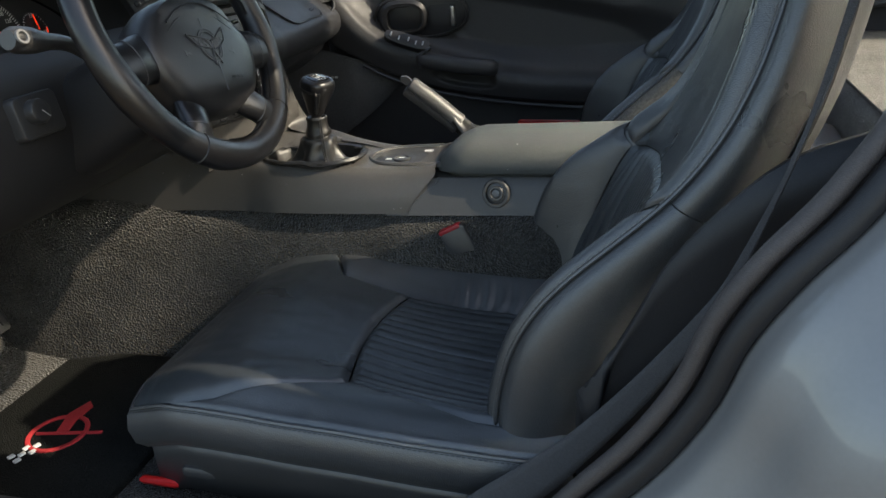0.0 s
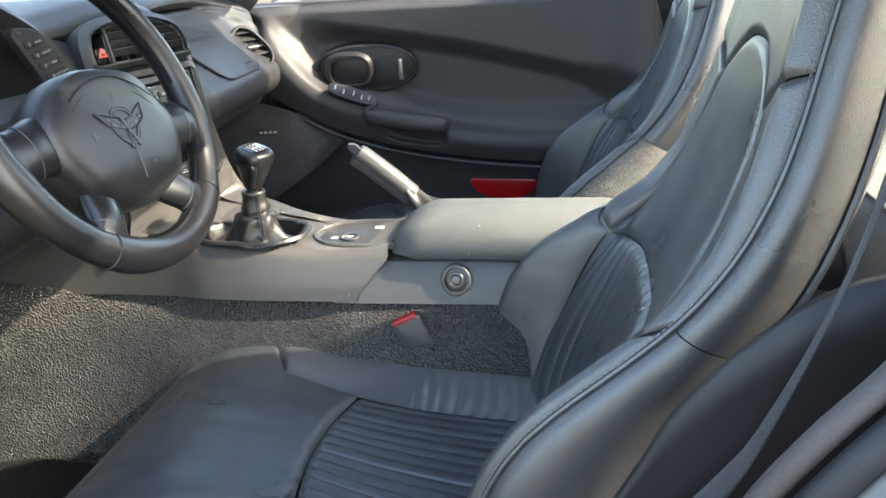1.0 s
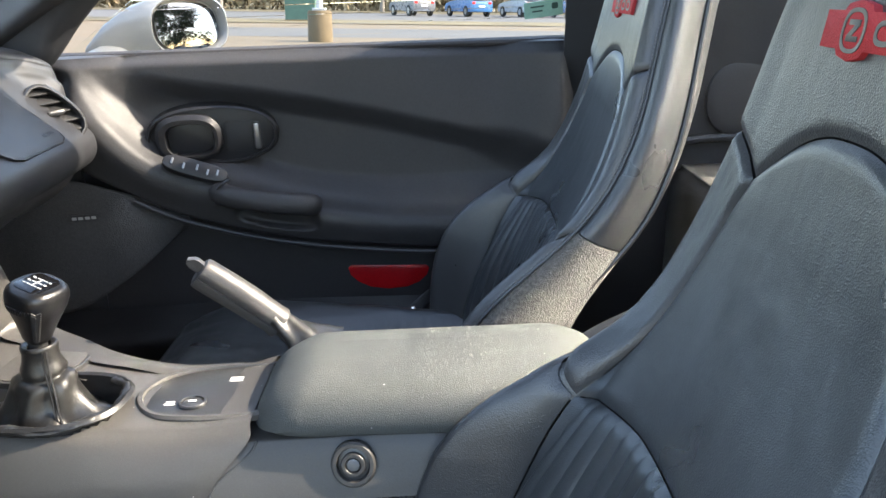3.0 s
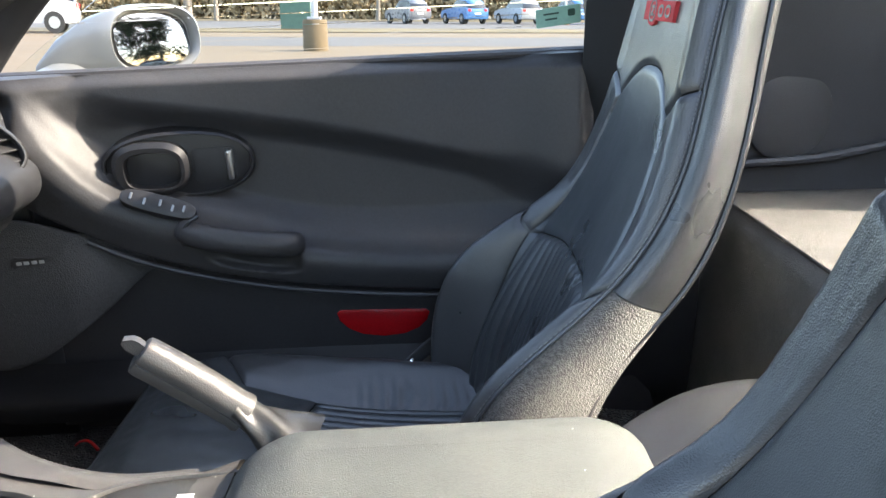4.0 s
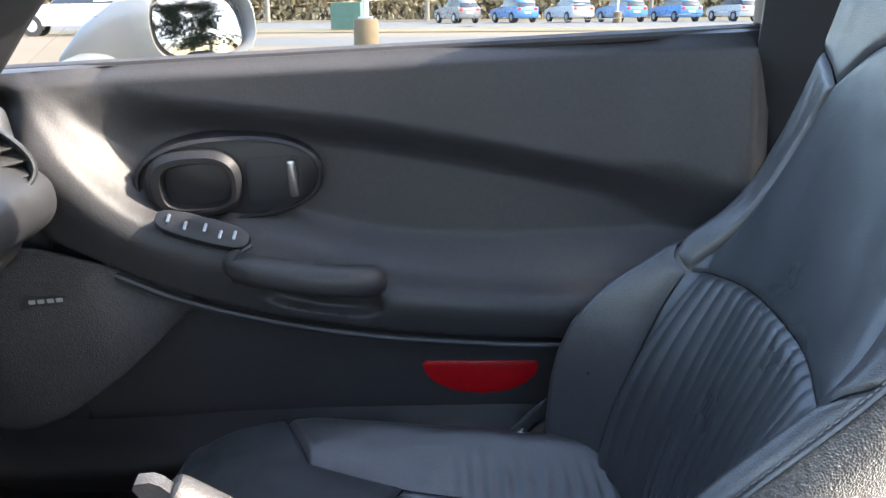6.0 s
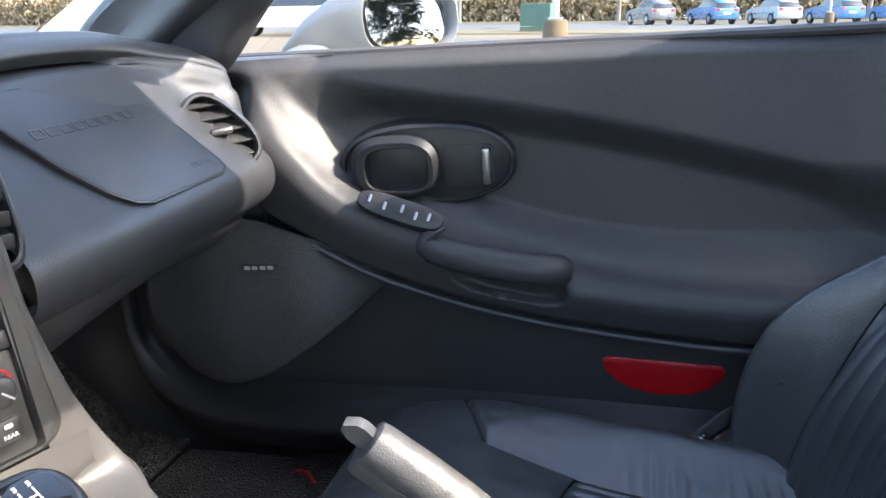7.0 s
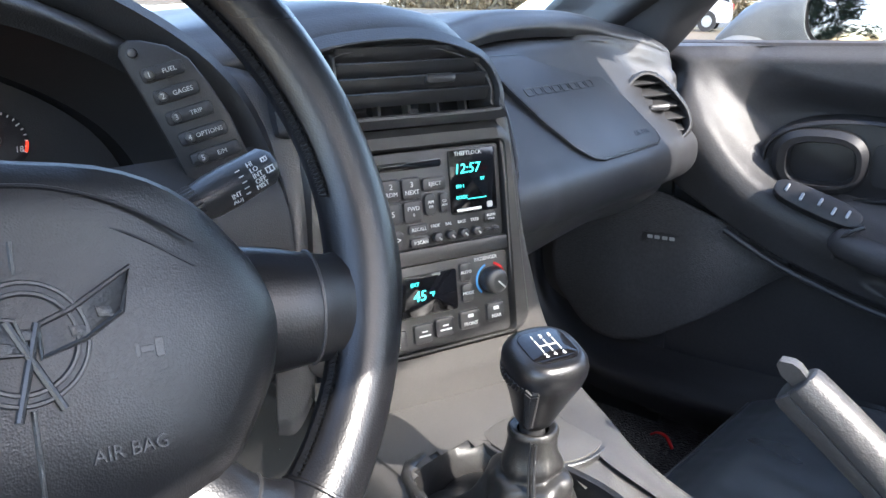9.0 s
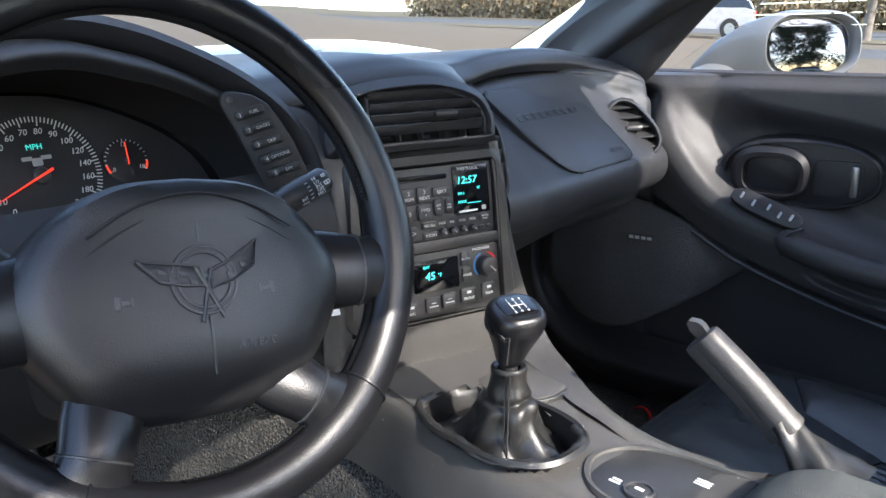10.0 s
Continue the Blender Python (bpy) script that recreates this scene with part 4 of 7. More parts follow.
hz = part("hazard_switch", bm, M_GLOSS, dash, "black hazard switch with red triangle")
bm = bmesh.new()
frame_ring(bm, cm @ Matrix.Translation((-0.082, -0.007, 0.004)), [(0.008, -0.005), (0.0, 0.009), (-0.008, -0.005)], [(0.005, -0.0032), (0.0, 0.0055), (-0.005, -0.0032)], 0, 0.0006, 0.0001)
part("triangle", bm, M_REDLIT, hz, smooth=False)

# centre stack: bezel, radio, climate panel
bm = bmesh.new()
outer = [(x * (1.0 + 0.5 * step(0.09, -0.13, y) * 0.24), y) for x, y in rrect(0.205, 0.205, 0.020, 8, -0.012, -0.010)]
frame_ring(bm, STACK, outer, rrect(0.178, 0.182, 0.006, 8, -0.011, -0.017), -0.09, 0.006, 0.006, zin=-0.012)
plate(bm, STACK, rrect(0.178, 0.014, 0.002, 4, -0.011, -0.0205), -0.012, 0.004, 0.002)
bez = part("stack_bezel", bm, M_BEZEL, dash, "grey bezel of the centre stack")
# side of the stack, flaring down into the console's rim
RIMLINE = [Vector(p) for p in ((-0.627, 0.118, 0.805), (-0.618, 0.121, 0.755), (-0.610, 0.122, 0.70), (-0.602, 0.134, 0.635), (-0.598, 0.150, 0.590), (-0.586, 0.160, 0.557), (-0.555, 0.143, 0.545), (-0.50, 0.109, 0.542), (-0.452, 0.081, 0.537), (-0.40, 0.064, 0.531), (-0.35, 0.062, 0.524), (-0.29, 0.072, 0.520))]
INNER = [STACK @ Vector(p) for p in ((0.074, 0.098, 0.002), (0.0775, 0.045, 0.004), (0.0785, -0.02, 0.004), (0.081, -0.085, 0.003), (0.084, -0.118, 0.001))] + [Vector(p) for p in ((-0.612, 0.110, 0.556), (-0.575, 0.100, 0.544), (-0.52, 0.080, 0.541), (-0.47, 0.056, 0.538), (-0.42, 0.046, 0.533), (-0.36, 0.040, 0.522), (-0.29, 0.045, 0.518))]
bm = bmesh.new()
loft(bm, [INNER, [a.lerp(b, 0.5) + Vector((0.003, 0, 0.002)) for a, b in zip(INNER, RIMLINE)], RIMLINE, [p + Vector((-0.010, 0.010, -0.006)) for p in RIMLINE], [p + Vector((-0.05, 0.024, -0.045)) for p in RIMLINE], [p + Vector((-0.14, 0.034, -0.13)) for p in RIMLINE]], 60, 34)
part("stack_flare", bm, M_CONSOLE, dash, "grey bezel side flaring into the console")
bm = bmesh.new()
loft(bm, [[STACK @ Vector((x, -0.112, 0.003)), STACK @ Vector((x, -0.135, -0.002)), Vector((-0.632 + x * 0.28, 0.03 + x * 1.02, 0.555)), Vector((-0.640 + x * 0.28, 0.03 + x * 1.05, 0.525))] for x in (-0.125, -0.06, 0.0, 0.06, 0.115)], 16, 18)
part("lower_face", bm, M_CONSOLE, dash, "smooth grey panel below the climate control")

bm = bmesh.new()
plate(bm, STACK, rrect(0.174, 0.086, 0.004, 5, -0.0115, 0.0295), -0.02, 0.0, 0.001)
radio = part("radio", bm, M_BEZEL, dash, "grey faced radio with black display")
R = STACK


def button(m, cx, cy, w, h, parent, text="", size=0.0062, mat=None, r=0.003, two=""):
    bm = bmesh.new()
    plate(bm, m, rrect(w + 0.0016, h + 0.0016, r, 4, cx, cy), -0.001, 0.0004, 0.0001)
    plate(bm, m, rrect(w, h, r, 4, cx, cy), 0.0, 0.0032, 0.0012, dome=0.0006)
    b = part("button", bm, mat or M_BLACK, parent)
    if text:
        letters(text, size, m @ Matrix.Translation((cx, cy + (size * 0.5 if two else 0), 0.0039)), M_WHITE, b)
    if two:
        letters(two, size * 0.8, m @ Matrix.Translation((cx, cy - size * 0.5, 0.0039)), M_WHITE, b)
    return b


def knob(m, cx, cy, r, parent, h=0.014):
    bm = bmesh.new()
    rings = [(r, 0), (r, h * 0.7), (r * 0.93, h * 0.92), (r * 0.8, h), (r * 0.4, h + 0.0004)]
    vs = grid(bm, [[m @ Vector((cx + q * math.cos(a * math.pi / 16), cy + q * math.sin(a * math.pi / 16), z)) for a in range(32)] for q, z in rings], close_u=True)
    bm.faces.new(vs[-1])
    k = part("knob", bm, M_BLACK, parent)
    bm = bmesh.new()
    plate(bm, m @ Matrix.Translation((cx, cy, h)) @ pose(0, 0, 0, 0, 0, -45), rrect(r * 0.9, 0.0014, 0.0005, 2, r * 0.4, 0), 0, 0.0009, 0.0002)
    part("pointer", bm, M_DIM, k)
    return k


bm = bmesh.new()
plate(bm, R, rrect(0.049, 0.058, 0.002, 4, 0.0455, 0.0405), -0.001, 0.0016, 0.0004)
disp = part("display", bm, M_GLOSS, radio, "glossy black radio display")
D = R @ Matrix.Translation((0.0455, 0.0405, 0.0018))
letters("THEFTLOCK", 0.0052, D @ Matrix.Translation((-0.004, 0.0255, 0)), M_WHITE, disp)
letters("12:57", 0.0125, D @ Matrix.Translation((-0.006, 0.0115, 0)), M_CYAN, disp, shear=0.15)
letters("ST", 0.0042, D @ Matrix.Translation((0.010, 0.001, 0)), M_CYAN, disp)
letters("FM 1", 0.0044, D @ Matrix.Translation((-0.014, -0.004, 0)), M_CYAN, disp)
letters("ROCK", 0.0042, D @ Matrix.Translation((-0.013, -0.014, 0)), M_CYAN, disp)
bars(D, M_CYAN, disp, [(0.003, -0.0162, 0.020, 0.0006)])
bars(D, M_WHITE, disp, [(-0.006, -0.0255, 0.026, 0.0024)])
bars(D, M_DIM, disp, [(0.016, -0.0235, 0.006, 0.0055)])
bm = bmesh.new()
plate(bm, R, rrect(0.104, 0.007, 0.003, 4, -0.038, 0.0605), 0, 0.0006, 0.0002)
part("disc_slot", bm, M_GLOSS, radio, "black disc slot")
for k, (a, b) in enumerate((("1", "PREV"), ("2", "RDM"), ("3", "NEXT"), ("REV", "4"), ("5", ""), ("FWD", "6"))):
    button(R, -0.0585 + 0.0200 * (k % 3), 0.0408 - 0.0205 * (k // 3), 0.0182, 0.0188, radio, a, 0.0068 if len(a) == 1 else 0.0054, two=b)
button(R, 0.0045, 0.0425, 0.0235, 0.0115, radio, "EJECT", 0.0050)
button(R, -0.0010, 0.0245, 0.0115, 0.020, radio, "AM", 0.0042, two="FM", r=0.005)
button(R, 0.0130, 0.0245, 0.0080, 0.018, radio, "CD", 0.0034, two="AUX")
button(R, -0.0582, -0.0030, 0.013, 0.016, radio, "<", 0.010, r=0.006)
button(R, -0.0355, -0.0030, 0.013, 0.016, radio, ">", 0.010, r=0.006)
letters("SEEK", 0.0048, R @ Matrix.Translation((-0.0468, -0.003, 0.0006)), M_WHITE, radio)
button(R, -0.0145, 0.0042, 0.020, 0.0085, radio, "RECALL", 0.0043)
button(R, -0.0135, -0.0078, 0.020, 0.0085, radio, "P.SCAN", 0.0043)
for k, w in enumerate(("FADE", "BAL", "BASS", "TREB")):
    letters(w, 0.0040, R @ Matrix.Translation((0.0035 + 0.0138 * k, 0.0045, 0.0005)), M_WHITE, radio)
    knob(R, 0.0035 + 0.0138 * k, -0.0055, 0.0044, radio, 0.006)
button(R, 0.0610, 0.0052, 0.013, 0.009, radio, "AUTO", 0.0034, two="TONE")
button(R, 0.0575, -0.0065, 0.007, 0.004, radio)
button(R, 0.0670, -0.0065, 0.007, 0.004, radio)
knob(R, -0.0847, 0.0290, 0.0125, radio, 0.018)
letters("VOL", 0.0045, R @ Matrix.Translation((-0.0847, 0.0475, 0.0005)), M_WHITE, radio)
knob(R, -0.0867, -0.0020, 0.0105, radio, 0.016)

bm = bmesh.new()
plate(bm, STACK, rrect(0.178, 0.078, 0.004, 5, -0.0110, -0.0680), -0.02, 0.0, 0.001)
climate = part("climate_panel", bm, M_BEZEL, dash, "grey climate control panel with round knobs")
C = STACK
bm = bmesh.new()
plate(bm, C, rrect(0.061, 0.0385, 0.003, 4, -0.0098, -0.0562), -0.001, 0.0016, 0.0004)
cdisp = part("display", bm, M_GLOSS, climate, "glossy black climate display")
letters("EXT", 0.0048, C @ Matrix.Translation((-0.0225, -0.0455, 0.0018)), M_CYAN, cdisp)
letters("45", 0.0135, C @ Matrix.Translation((-0.0185, -0.0570, 0.0018)), M_CYAN, cdisp, shear=0.12)
letters("\u00b0F", 0.0062, C @ Matrix.Translation((-0.0055, -0.0570, 0.0018)), M_CYAN, cdisp)
button(C, 0.0300, -0.0425, 0.0120, 0.0170, climate, "AUTO", 0.0042)
button(C, 0.0310, -0.0625, 0.0120, 0.0170, climate, "MODE", 0.0042)
bm = bmesh.new()
plate(bm, C, rrect(0.0165, 0.044, 0.005, 4, -0.0530, -0.0585), 0, 0.0018, 0.0006)
rock = part("fan_rocker", bm, M_BLACK, climate)
for cy, ang in ((-0.0460, 90), (-0.0710, -90)):
    bm = bmesh.new()
    plate(bm, C, rrect(0.0130, 0.0125, 0.005, 4, -0.0530, cy), 0.0015, 0.0042, 0.0012, dome=0.0006)
    key = part("fan_key", bm, M_BLACK, rock)
    bm = bmesh.new()
    frame_ring(bm, C @ Matrix.Translation((-0.0530, cy, 0.0049)) @ pose(0, 0, 0, 0, 0, ang - 90), [(0.004, -0.002), (0.0, 0.003), (-0.004, -0.002)], [(0.0026, -0.0012), (0.0, 0.0018), (-0.0026, -0.0012)], 0, 0.0003, 0.0001)
    part("arrow", bm, M_WHITE, key, smooth=False)
knob(C, 0.0583, -0.0544, 0.0120, climate, 0.014)
knob(C, -0.0825, -0.0600, 0.0120, climate, 0.014)
letters("PASSENGER", 0.0048, C @ Matrix.Translation((0.0540, -0.0335, 0.0005)), M_WHITE, climate)
letters("DRIVER", 0.0048, C @ Matrix.Translation((-0.0825, -0.0375, 0.0005)), M_WHITE, climate)
for cx, cy in ((0.0583, -0.0544), (-0.0825, -0.0600)):
    for a0, a1, mt, nm in ((110, 225, M_BLUE, "cold_arc"), (20, 75, M_REDPLAST, "warm_arc")):
        bm = bmesh.new()
        pts = [(cx + 0.0155 * math.cos(radians(a0 + (a1 - a0) * i / 10)), cy + 0.0155 * math.sin(radians(a0 + (a1 - a0) * i / 10)), 0.0006) for i in range(11)]
        tube(bm, pts, 0.0011, 6, C, flat=0.3)
        part(nm, bm, mt, climate)
for w, cx, wd in (("OFF", -0.0825, 0.022), ("A/C", -0.0465, 0.0235), ("", -0.0175, 0.020), ("", 0.0045, 0.020), ("FRONT", 0.0315, 0.022), ("REAR", 0.0600, 0.019)):
    b = button(C, cx, -0.0902 + 0.07 * cx, wd, 0.0175, climate, "", 0.0048)
    if w:
        letters(w, 0.0046, C @ Matrix.Translation((cx, -0.0940 + 0.07 * cx, 0.0040)), M_WHITE, b)
        bars(C @ Matrix.Translation((cx, -0.0862 + 0.07 * cx, 0.0040)), M_WHITE, b, [(0, 0, 0.006, 0.0032)], "symbol_bar")
    else:
        bars(C @ Matrix.Translation((cx, -0.0920 + 0.07 * cx, 0.0040)), M_WHITE, b, [(0, 0, 0.012, 0.0014)], "symbol_bar")
        bars(C @ Matrix.Translation((cx, -0.0880 + 0.07 * cx, 0.0040)), M_WHITE, b, [(0, 0, 0.006, 0.0012)], "symbol_bar")
# right-hand stack vent
vm = facing((-0.690, 0.172, 0.770), (0.42, 0.90, -0.05), (-0.50, 0.14, 0.86))
vent(vm, oval(0.052, 0.120, 3.0, 40), oval(0.040, 0.106, 3.0, 40), 5, (0.0, 0.0), dash, 0)


# ---- instrument cluster ----
cluster = thing("instrument_cluster", (-0.82, -0.36, 0.72), "dark instrument cluster with white dials and red needles", "instrument cluster")
K = facing((-0.835, -0.362, 0.815), (0, 1, 0), (-0.26, 0, 0.965))
bm = bmesh.new()
arch = [(-0.30, -0.10), (-0.30, -0.01), (-0.27, 0.045), (-0.19, 0.085), (-0.08, 0.103), (0.03, 0.101), (0.085, 0.091), (0.135, 0.071), (0.182, 0.045), (0.220, 0.014), (0.243, -0.02), (0.255, -0.06), (0.26, -0.10)]
arch = [tuple(p[:2]) for p in spline([(*p, 0) for p in arch], 50)]
def hood_rows(table):
    return [[K @ Vector((x * sc, y * sc + dy, zz)) for x, y in arch] for sc, zz, dy in table]


grid(bm, hood_rows(((0.985, 0.114, -0.004), (1.0, 0.124, -0.003), (1.03, 0.135, 0.004), (1.06, 0.13, 0.010), (1.09, 0.10, 0.012))))
part("hood", bm, M_DASH, cluster, "rounded cluster hood")
bm = bmesh.new()
grid(bm, hood_rows(((0.86, 0.0, -0.012), (0.90, 0.03, -0.008), (0.985, 0.114, -0.004))))
part("hood_lining", bm, M_TRIM, cluster, "matt black inside of the hood")
bm = bmesh.new()
plate(bm, K, [(x * 0.88, y * 0.88 - 0.01) for x, y in arch], -0.02, 0.0, 0.001)
face = part("dial_face", bm, M_GLOSS, cluster, "glossy black dial face", smooth=False)
bm = bmesh.new()
plate(bm, K @ pose(0, 0, 0, 0, 0, 0) @ Matrix.Translation((0, 0, 0.004)), [(x * 0.8, y * 0.8 - 0.01) for x, y in arch], -0.002, -0.001, 0.0003)
part("dial_board", bm, M_TRIM, cluster, smooth=False)


def dial(cx, cy, r, words, a0, a1, needle, ticks, parent, size):
    g = K @ Matrix.Translation((cx, cy, 0.004))
    bm = bmesh.new()
    plate(bm, g, oval(2 * r, 2 * r, 2, 40), 0, 0.0015, 0.0006)
    d = part("dial", bm, M_TRIM, parent)
    pieces = bmesh.new()
    for i in range(ticks + 1):
        a = radians(a0 + (a1 - a0) * i / ticks)
        long = 0.15 if i % 5 == 0 else 0.09
        q = g @ pose(0, 0, 0.0016) @ Matrix.Rotation(a, 4, "Z")
        plate(pieces, q, rrect(r * long, max(r * 0.018, 0.0009), r * 0.004, 1, r * (0.96 - long / 2), 0), 0, 0.0004, 0.0001)
    part("tick_marks", pieces, M_WHITE, d, smooth=False)
    for i, w in enumerate(words):
        a = radians(a0 + (a1 - a0) * i / (len(words) - 1))
        letters(w, size, g @ Matrix.Translation((r * 0.72 * math.cos(a), r * 0.72 * math.sin(a), 0.0016)), M_WHITE, d, shear=0.15)
    bm = bmesh.new()
    plate(bm, g @ Matrix.Rotation(radians(needle), 4, "Z"), [(r * 0.80, r * 0.006), (-r * 0.20, r * 0.022), (-r * 0.20, -r * 0.022), (r * 0.80, -r * 0.006)], 0.006, 0.0085, 0.0004)
    n = part("needle", bm, M_REDLIT, d)
    bm = bmesh.new()
    plate(bm, g, oval(r * 0.28, r * 0.28, 2, 24), 0.002, 0.0075, 0.002)
    part("needle_hub", bm, M_BLACK, d)
    return d


speed = dial(0.022, -0.010, 0.062, [str(k) for k in (0, 10, 20, 30, 40, 50, 60, 70, 80, 90, 100, 120, 140, 160, 180, 200)], 225, -45, 205, 75, cluster, 0.0086)
letters("MPH", 0.0078, K @ Matrix.Translation((0.022, 0.019, 0.006)), M_GREEN, speed)
bars(K @ Matrix.Translation((0.022, 0.005, 0.006)), M_DIM, speed, [(-0.009, 0.003, 0.010, 0.004), (0.009, 0.003, 0.010, 0.004), (0.0, -0.001, 0.010, 0.008)])
small = dial(0.109, -0.006, 0.024, ["8", "13", "18"], 210, -30, 88, 20, cluster, 0.0066)
for a0, a1 in ((210, 188), (-8, -30)):
    bm = bmesh.new()
    tube(bm, [K @ Vector((0.109 + 0.0222 * math.cos(radians(a0 + (a1 - a0) * i / 8)), -0.006 + 0.0222 * math.sin(radians(a0 + (a1 - a0) * i / 8)), 0.0062)) for i in range(9)], 0.0011, 6)
    part("red_zone", bm, M_REDLIT, small)
dial(-0.120, -0.006, 0.068, [str(k) for k in range(8)], 225, -45, 220, 70, cluster, 0.0125)

# button column on the right wall of the hood
B = facing((-0.690, -0.174, 0.8265), (0.40, 0.88, 0.25), (-0.020, -0.034, 0.057))
bm = bmesh.new()
plate(bm, B, [(-0.021, 0.054), (-0.018, 0.060), (-0.012, 0.0625), (-0.003, 0.060), (0.012, 0.052), (0.023, 0.040), (0.030, 0.020), (0.036, -0.005), (0.040, -0.045), (-0.008, -0.045), (-0.011, -0.015), (-0.016, 0.020), (-0.020, 0.044)], -0.02, 0.0, 0.003)
col = part("button_column", bm, M_TRIM, cluster, "black column of numbered buttons")
for k, w in enumerate(("FUEL", "GAGES", "TRIP", "OPTIONS", "E/M")):
    cx, cy = 0.003 + 0.00346 * k, 0.0365 - 0.01616 * k
    bm = bmesh.new()
    plate(bm, B, rrect(0.030 + 0.0016 * k, 0.0100, 0.003, 4, cx, cy), -0.001, 0.0035, 0.0012, dome=0.001)
    b = part("button", bm, M_TRIM, col)
    bm = bmesh.new()
    plate(bm, B, oval(0.0070, 0.0075, 2, 20, cx - 0.0095, cy), 0.003, 0.0056, 0.001)
    part("number_disc", bm, M_BEZEL, b)
    letters(str(k + 1), 0.0056, B @ Matrix.Translation((cx - 0.0095, cy, 0.0058)), M_DIM, b)
    letters(w, 0.0046, B @ Matrix.Translation((cx + 0.0045, cy, 0.0050)), M_DIM, b)
bm = bmesh.new()
plate(bm, B, oval(0.007, 0.007, 2, 20, -0.0115, 0.0535), -0.001, 0.003, 0.001)
part("reset_pin", bm, M_BLACK, col)

# panel joining the hood and the centre stack
bm = bmesh.new()
loft(bm, [[(-0.745, -0.150, 0.855), (-0.712, -0.118, 0.800), (-0.694, -0.108, 0.745), (-0.682, -0.116, 0.66), (-0.675, -0.125, 0.56)],
          [(-0.725, -0.115, 0.862), (-0.694, -0.092, 0.800), (-0.676, -0.090, 0.745), (-0.668, -0.100, 0.66), (-0.668, -0.110, 0.56)],
          [STACK @ Vector(p) for p in ((-0.100, 0.135, -0.03), (-0.100, 0.088, -0.004), (-0.106, 0.03, -0.002), (-0.114, -0.05, -0.002), (-0.122, -0.125, -0.004))]], 24, 16)
part("joining_panel", bm, M_DASH, dash, "smooth panel between cluster and centre stack", thick=-0.01)

# lower driver's side of the dash
bm = bmesh.new()
loft(bm, [[(-0.70, y, 0.80), (-0.665, y, 0.76), (-0.66, y, 0.68), (-0.70, y, 0.60), (-0.78, y, 0.55), (-0.95, y, 0.50)] for y in (-0.70, -0.63, -0.52, -0.40, -0.28, -0.20, -0.105)], 24, 24)
part("driver_face", bm, M_TRIM, dash, "dark lower dash round the column")
L = facing((-0.655, -0.490, 0.725), (0, 1, 0), (-0.15, 0, 1))
bm = bmesh.new()
plate(bm, L, rrect(0.075, 0.055, 0.008, 5), -0.01, 0.012, 0.004)
sw = part("light_switch", bm, M_BLACK, dash, "black light switch panel")
knob(L @ Matrix.Translation((0, 0, 0.012)), -0.01, 0.005, 0.016, sw)

# steering column
column = thing("steering_column", (-0.62, -0.362, 0.66), "black steering column shroud with wiper stalk and key", "steering column")
W = facing((-0.482, -0.362, 0.778), (0, 1, 0), (-0.375, 0, 0.927))
bm = bmesh.new()
secs = []
for z, w, h, dy in ((-0.035, 0.115, 0.115, 0), (-0.09, 0.125, 0.125, -0.004), (-0.15, 0.13, 0.13, -0.008), (-0.24, 0.13, 0.14, -0.012)):
    secs.append([W @ Vector((x, y + dy, z)) for x, y in oval(w, h, 3.2, 40)])
vs = grid(bm, secs, close_u=True)
bm.faces.new(vs[0])
part("shroud", bm, M_TRIM, column)
bm = bmesh.new()
a, b = W @ Vector((0.05, 0.025, -0.10)), Vector((-0.574, -0.177, 0.811))
dirn = (b - a).normalized()
tube(bm, [a + (b - a) * f for f in (0, 0.2, 0.35, 0.45, 0.5, 0.6, 0.7, 0.8, 0.9, 0.97, 1.0)], [0.007, 0.008, 0.009, 0.0100, 0.0104, 0.0108, 0.0128, 0.0130, 0.0122, 0.0120, 0.0085], 20)
stalk = part("wiper_stalk", bm, M_BLACK, column, "black wiper stalk with white print")
sm = facing(a + (b - a) * 0.86 + Vector((0.0122, 0, 0.0025)), dirn, (-0.2, 0, 1))
sm = sm @ Matrix.Translation((0, 0, 0.001))
for k, w in enumerate(("HI", "LO", "INT", "OFF", "MIST")):
    letters(w, 0.0042, sm @ Matrix.Translation((0.001 + 0.0005 * k, 0.0074 - 0.0036 * k, -0.0026 * ((k - 2) / 2) ** 2)), M_WHITE, stalk)
    bars(sm @ Matrix.Translation((-0.0075, 0.0074 - 0.0036 * k, -0.0026 * ((k - 2) / 2) ** 2)), M_WHITE, stalk, [(0, 0, 0.0032, 0.0006 + 0.0002 * (k == 4))])
for cy, sc in ((0.0062, 0.8), (-0.0005, 1.15)):
    bars(sm @ Matrix.Translation((0.0105, cy, -0.0018 if cy > 0.003 else 0)), M_WHITE, stalk, [(0, 0.0016 * sc, 0.0052 * sc, 0.0007), (0, -0.0012 * sc, 0.0030 * sc, 0.0007), (0.0022 * sc, 0, 0.0007, 0.0026 * sc), (-0.0022 * sc, 0, 0.0007, 0.0026 * sc), (0, 0.0004, 0.0007, 0.0028 * sc)], "wiper_mark")
bm = bmesh.new()
u_ = dirn.orthogonal().normalized()
v_ = dirn.cross(u_)
for k in range(26):
    o_ = 0.0116 * (math.cos(k * math.pi / 13) * u_ + math.sin(k * math.pi / 13) * v_)
    tube(bm, [a + (b - a) * 0.50 + o_, a + (b - a) * 0.63 + o_], 0.0009, 5)
tube(bm, [a + (b - a) * 0.495, a + (b - a) * 0.50, a + (b - a) * 0.63, a + (b - a) * 0.635], [0.0108, 0.0117, 0.0117, 0.0108], 26)
part("twist_ring", bm, M_BLACK, stalk, "ribbed twist ring")
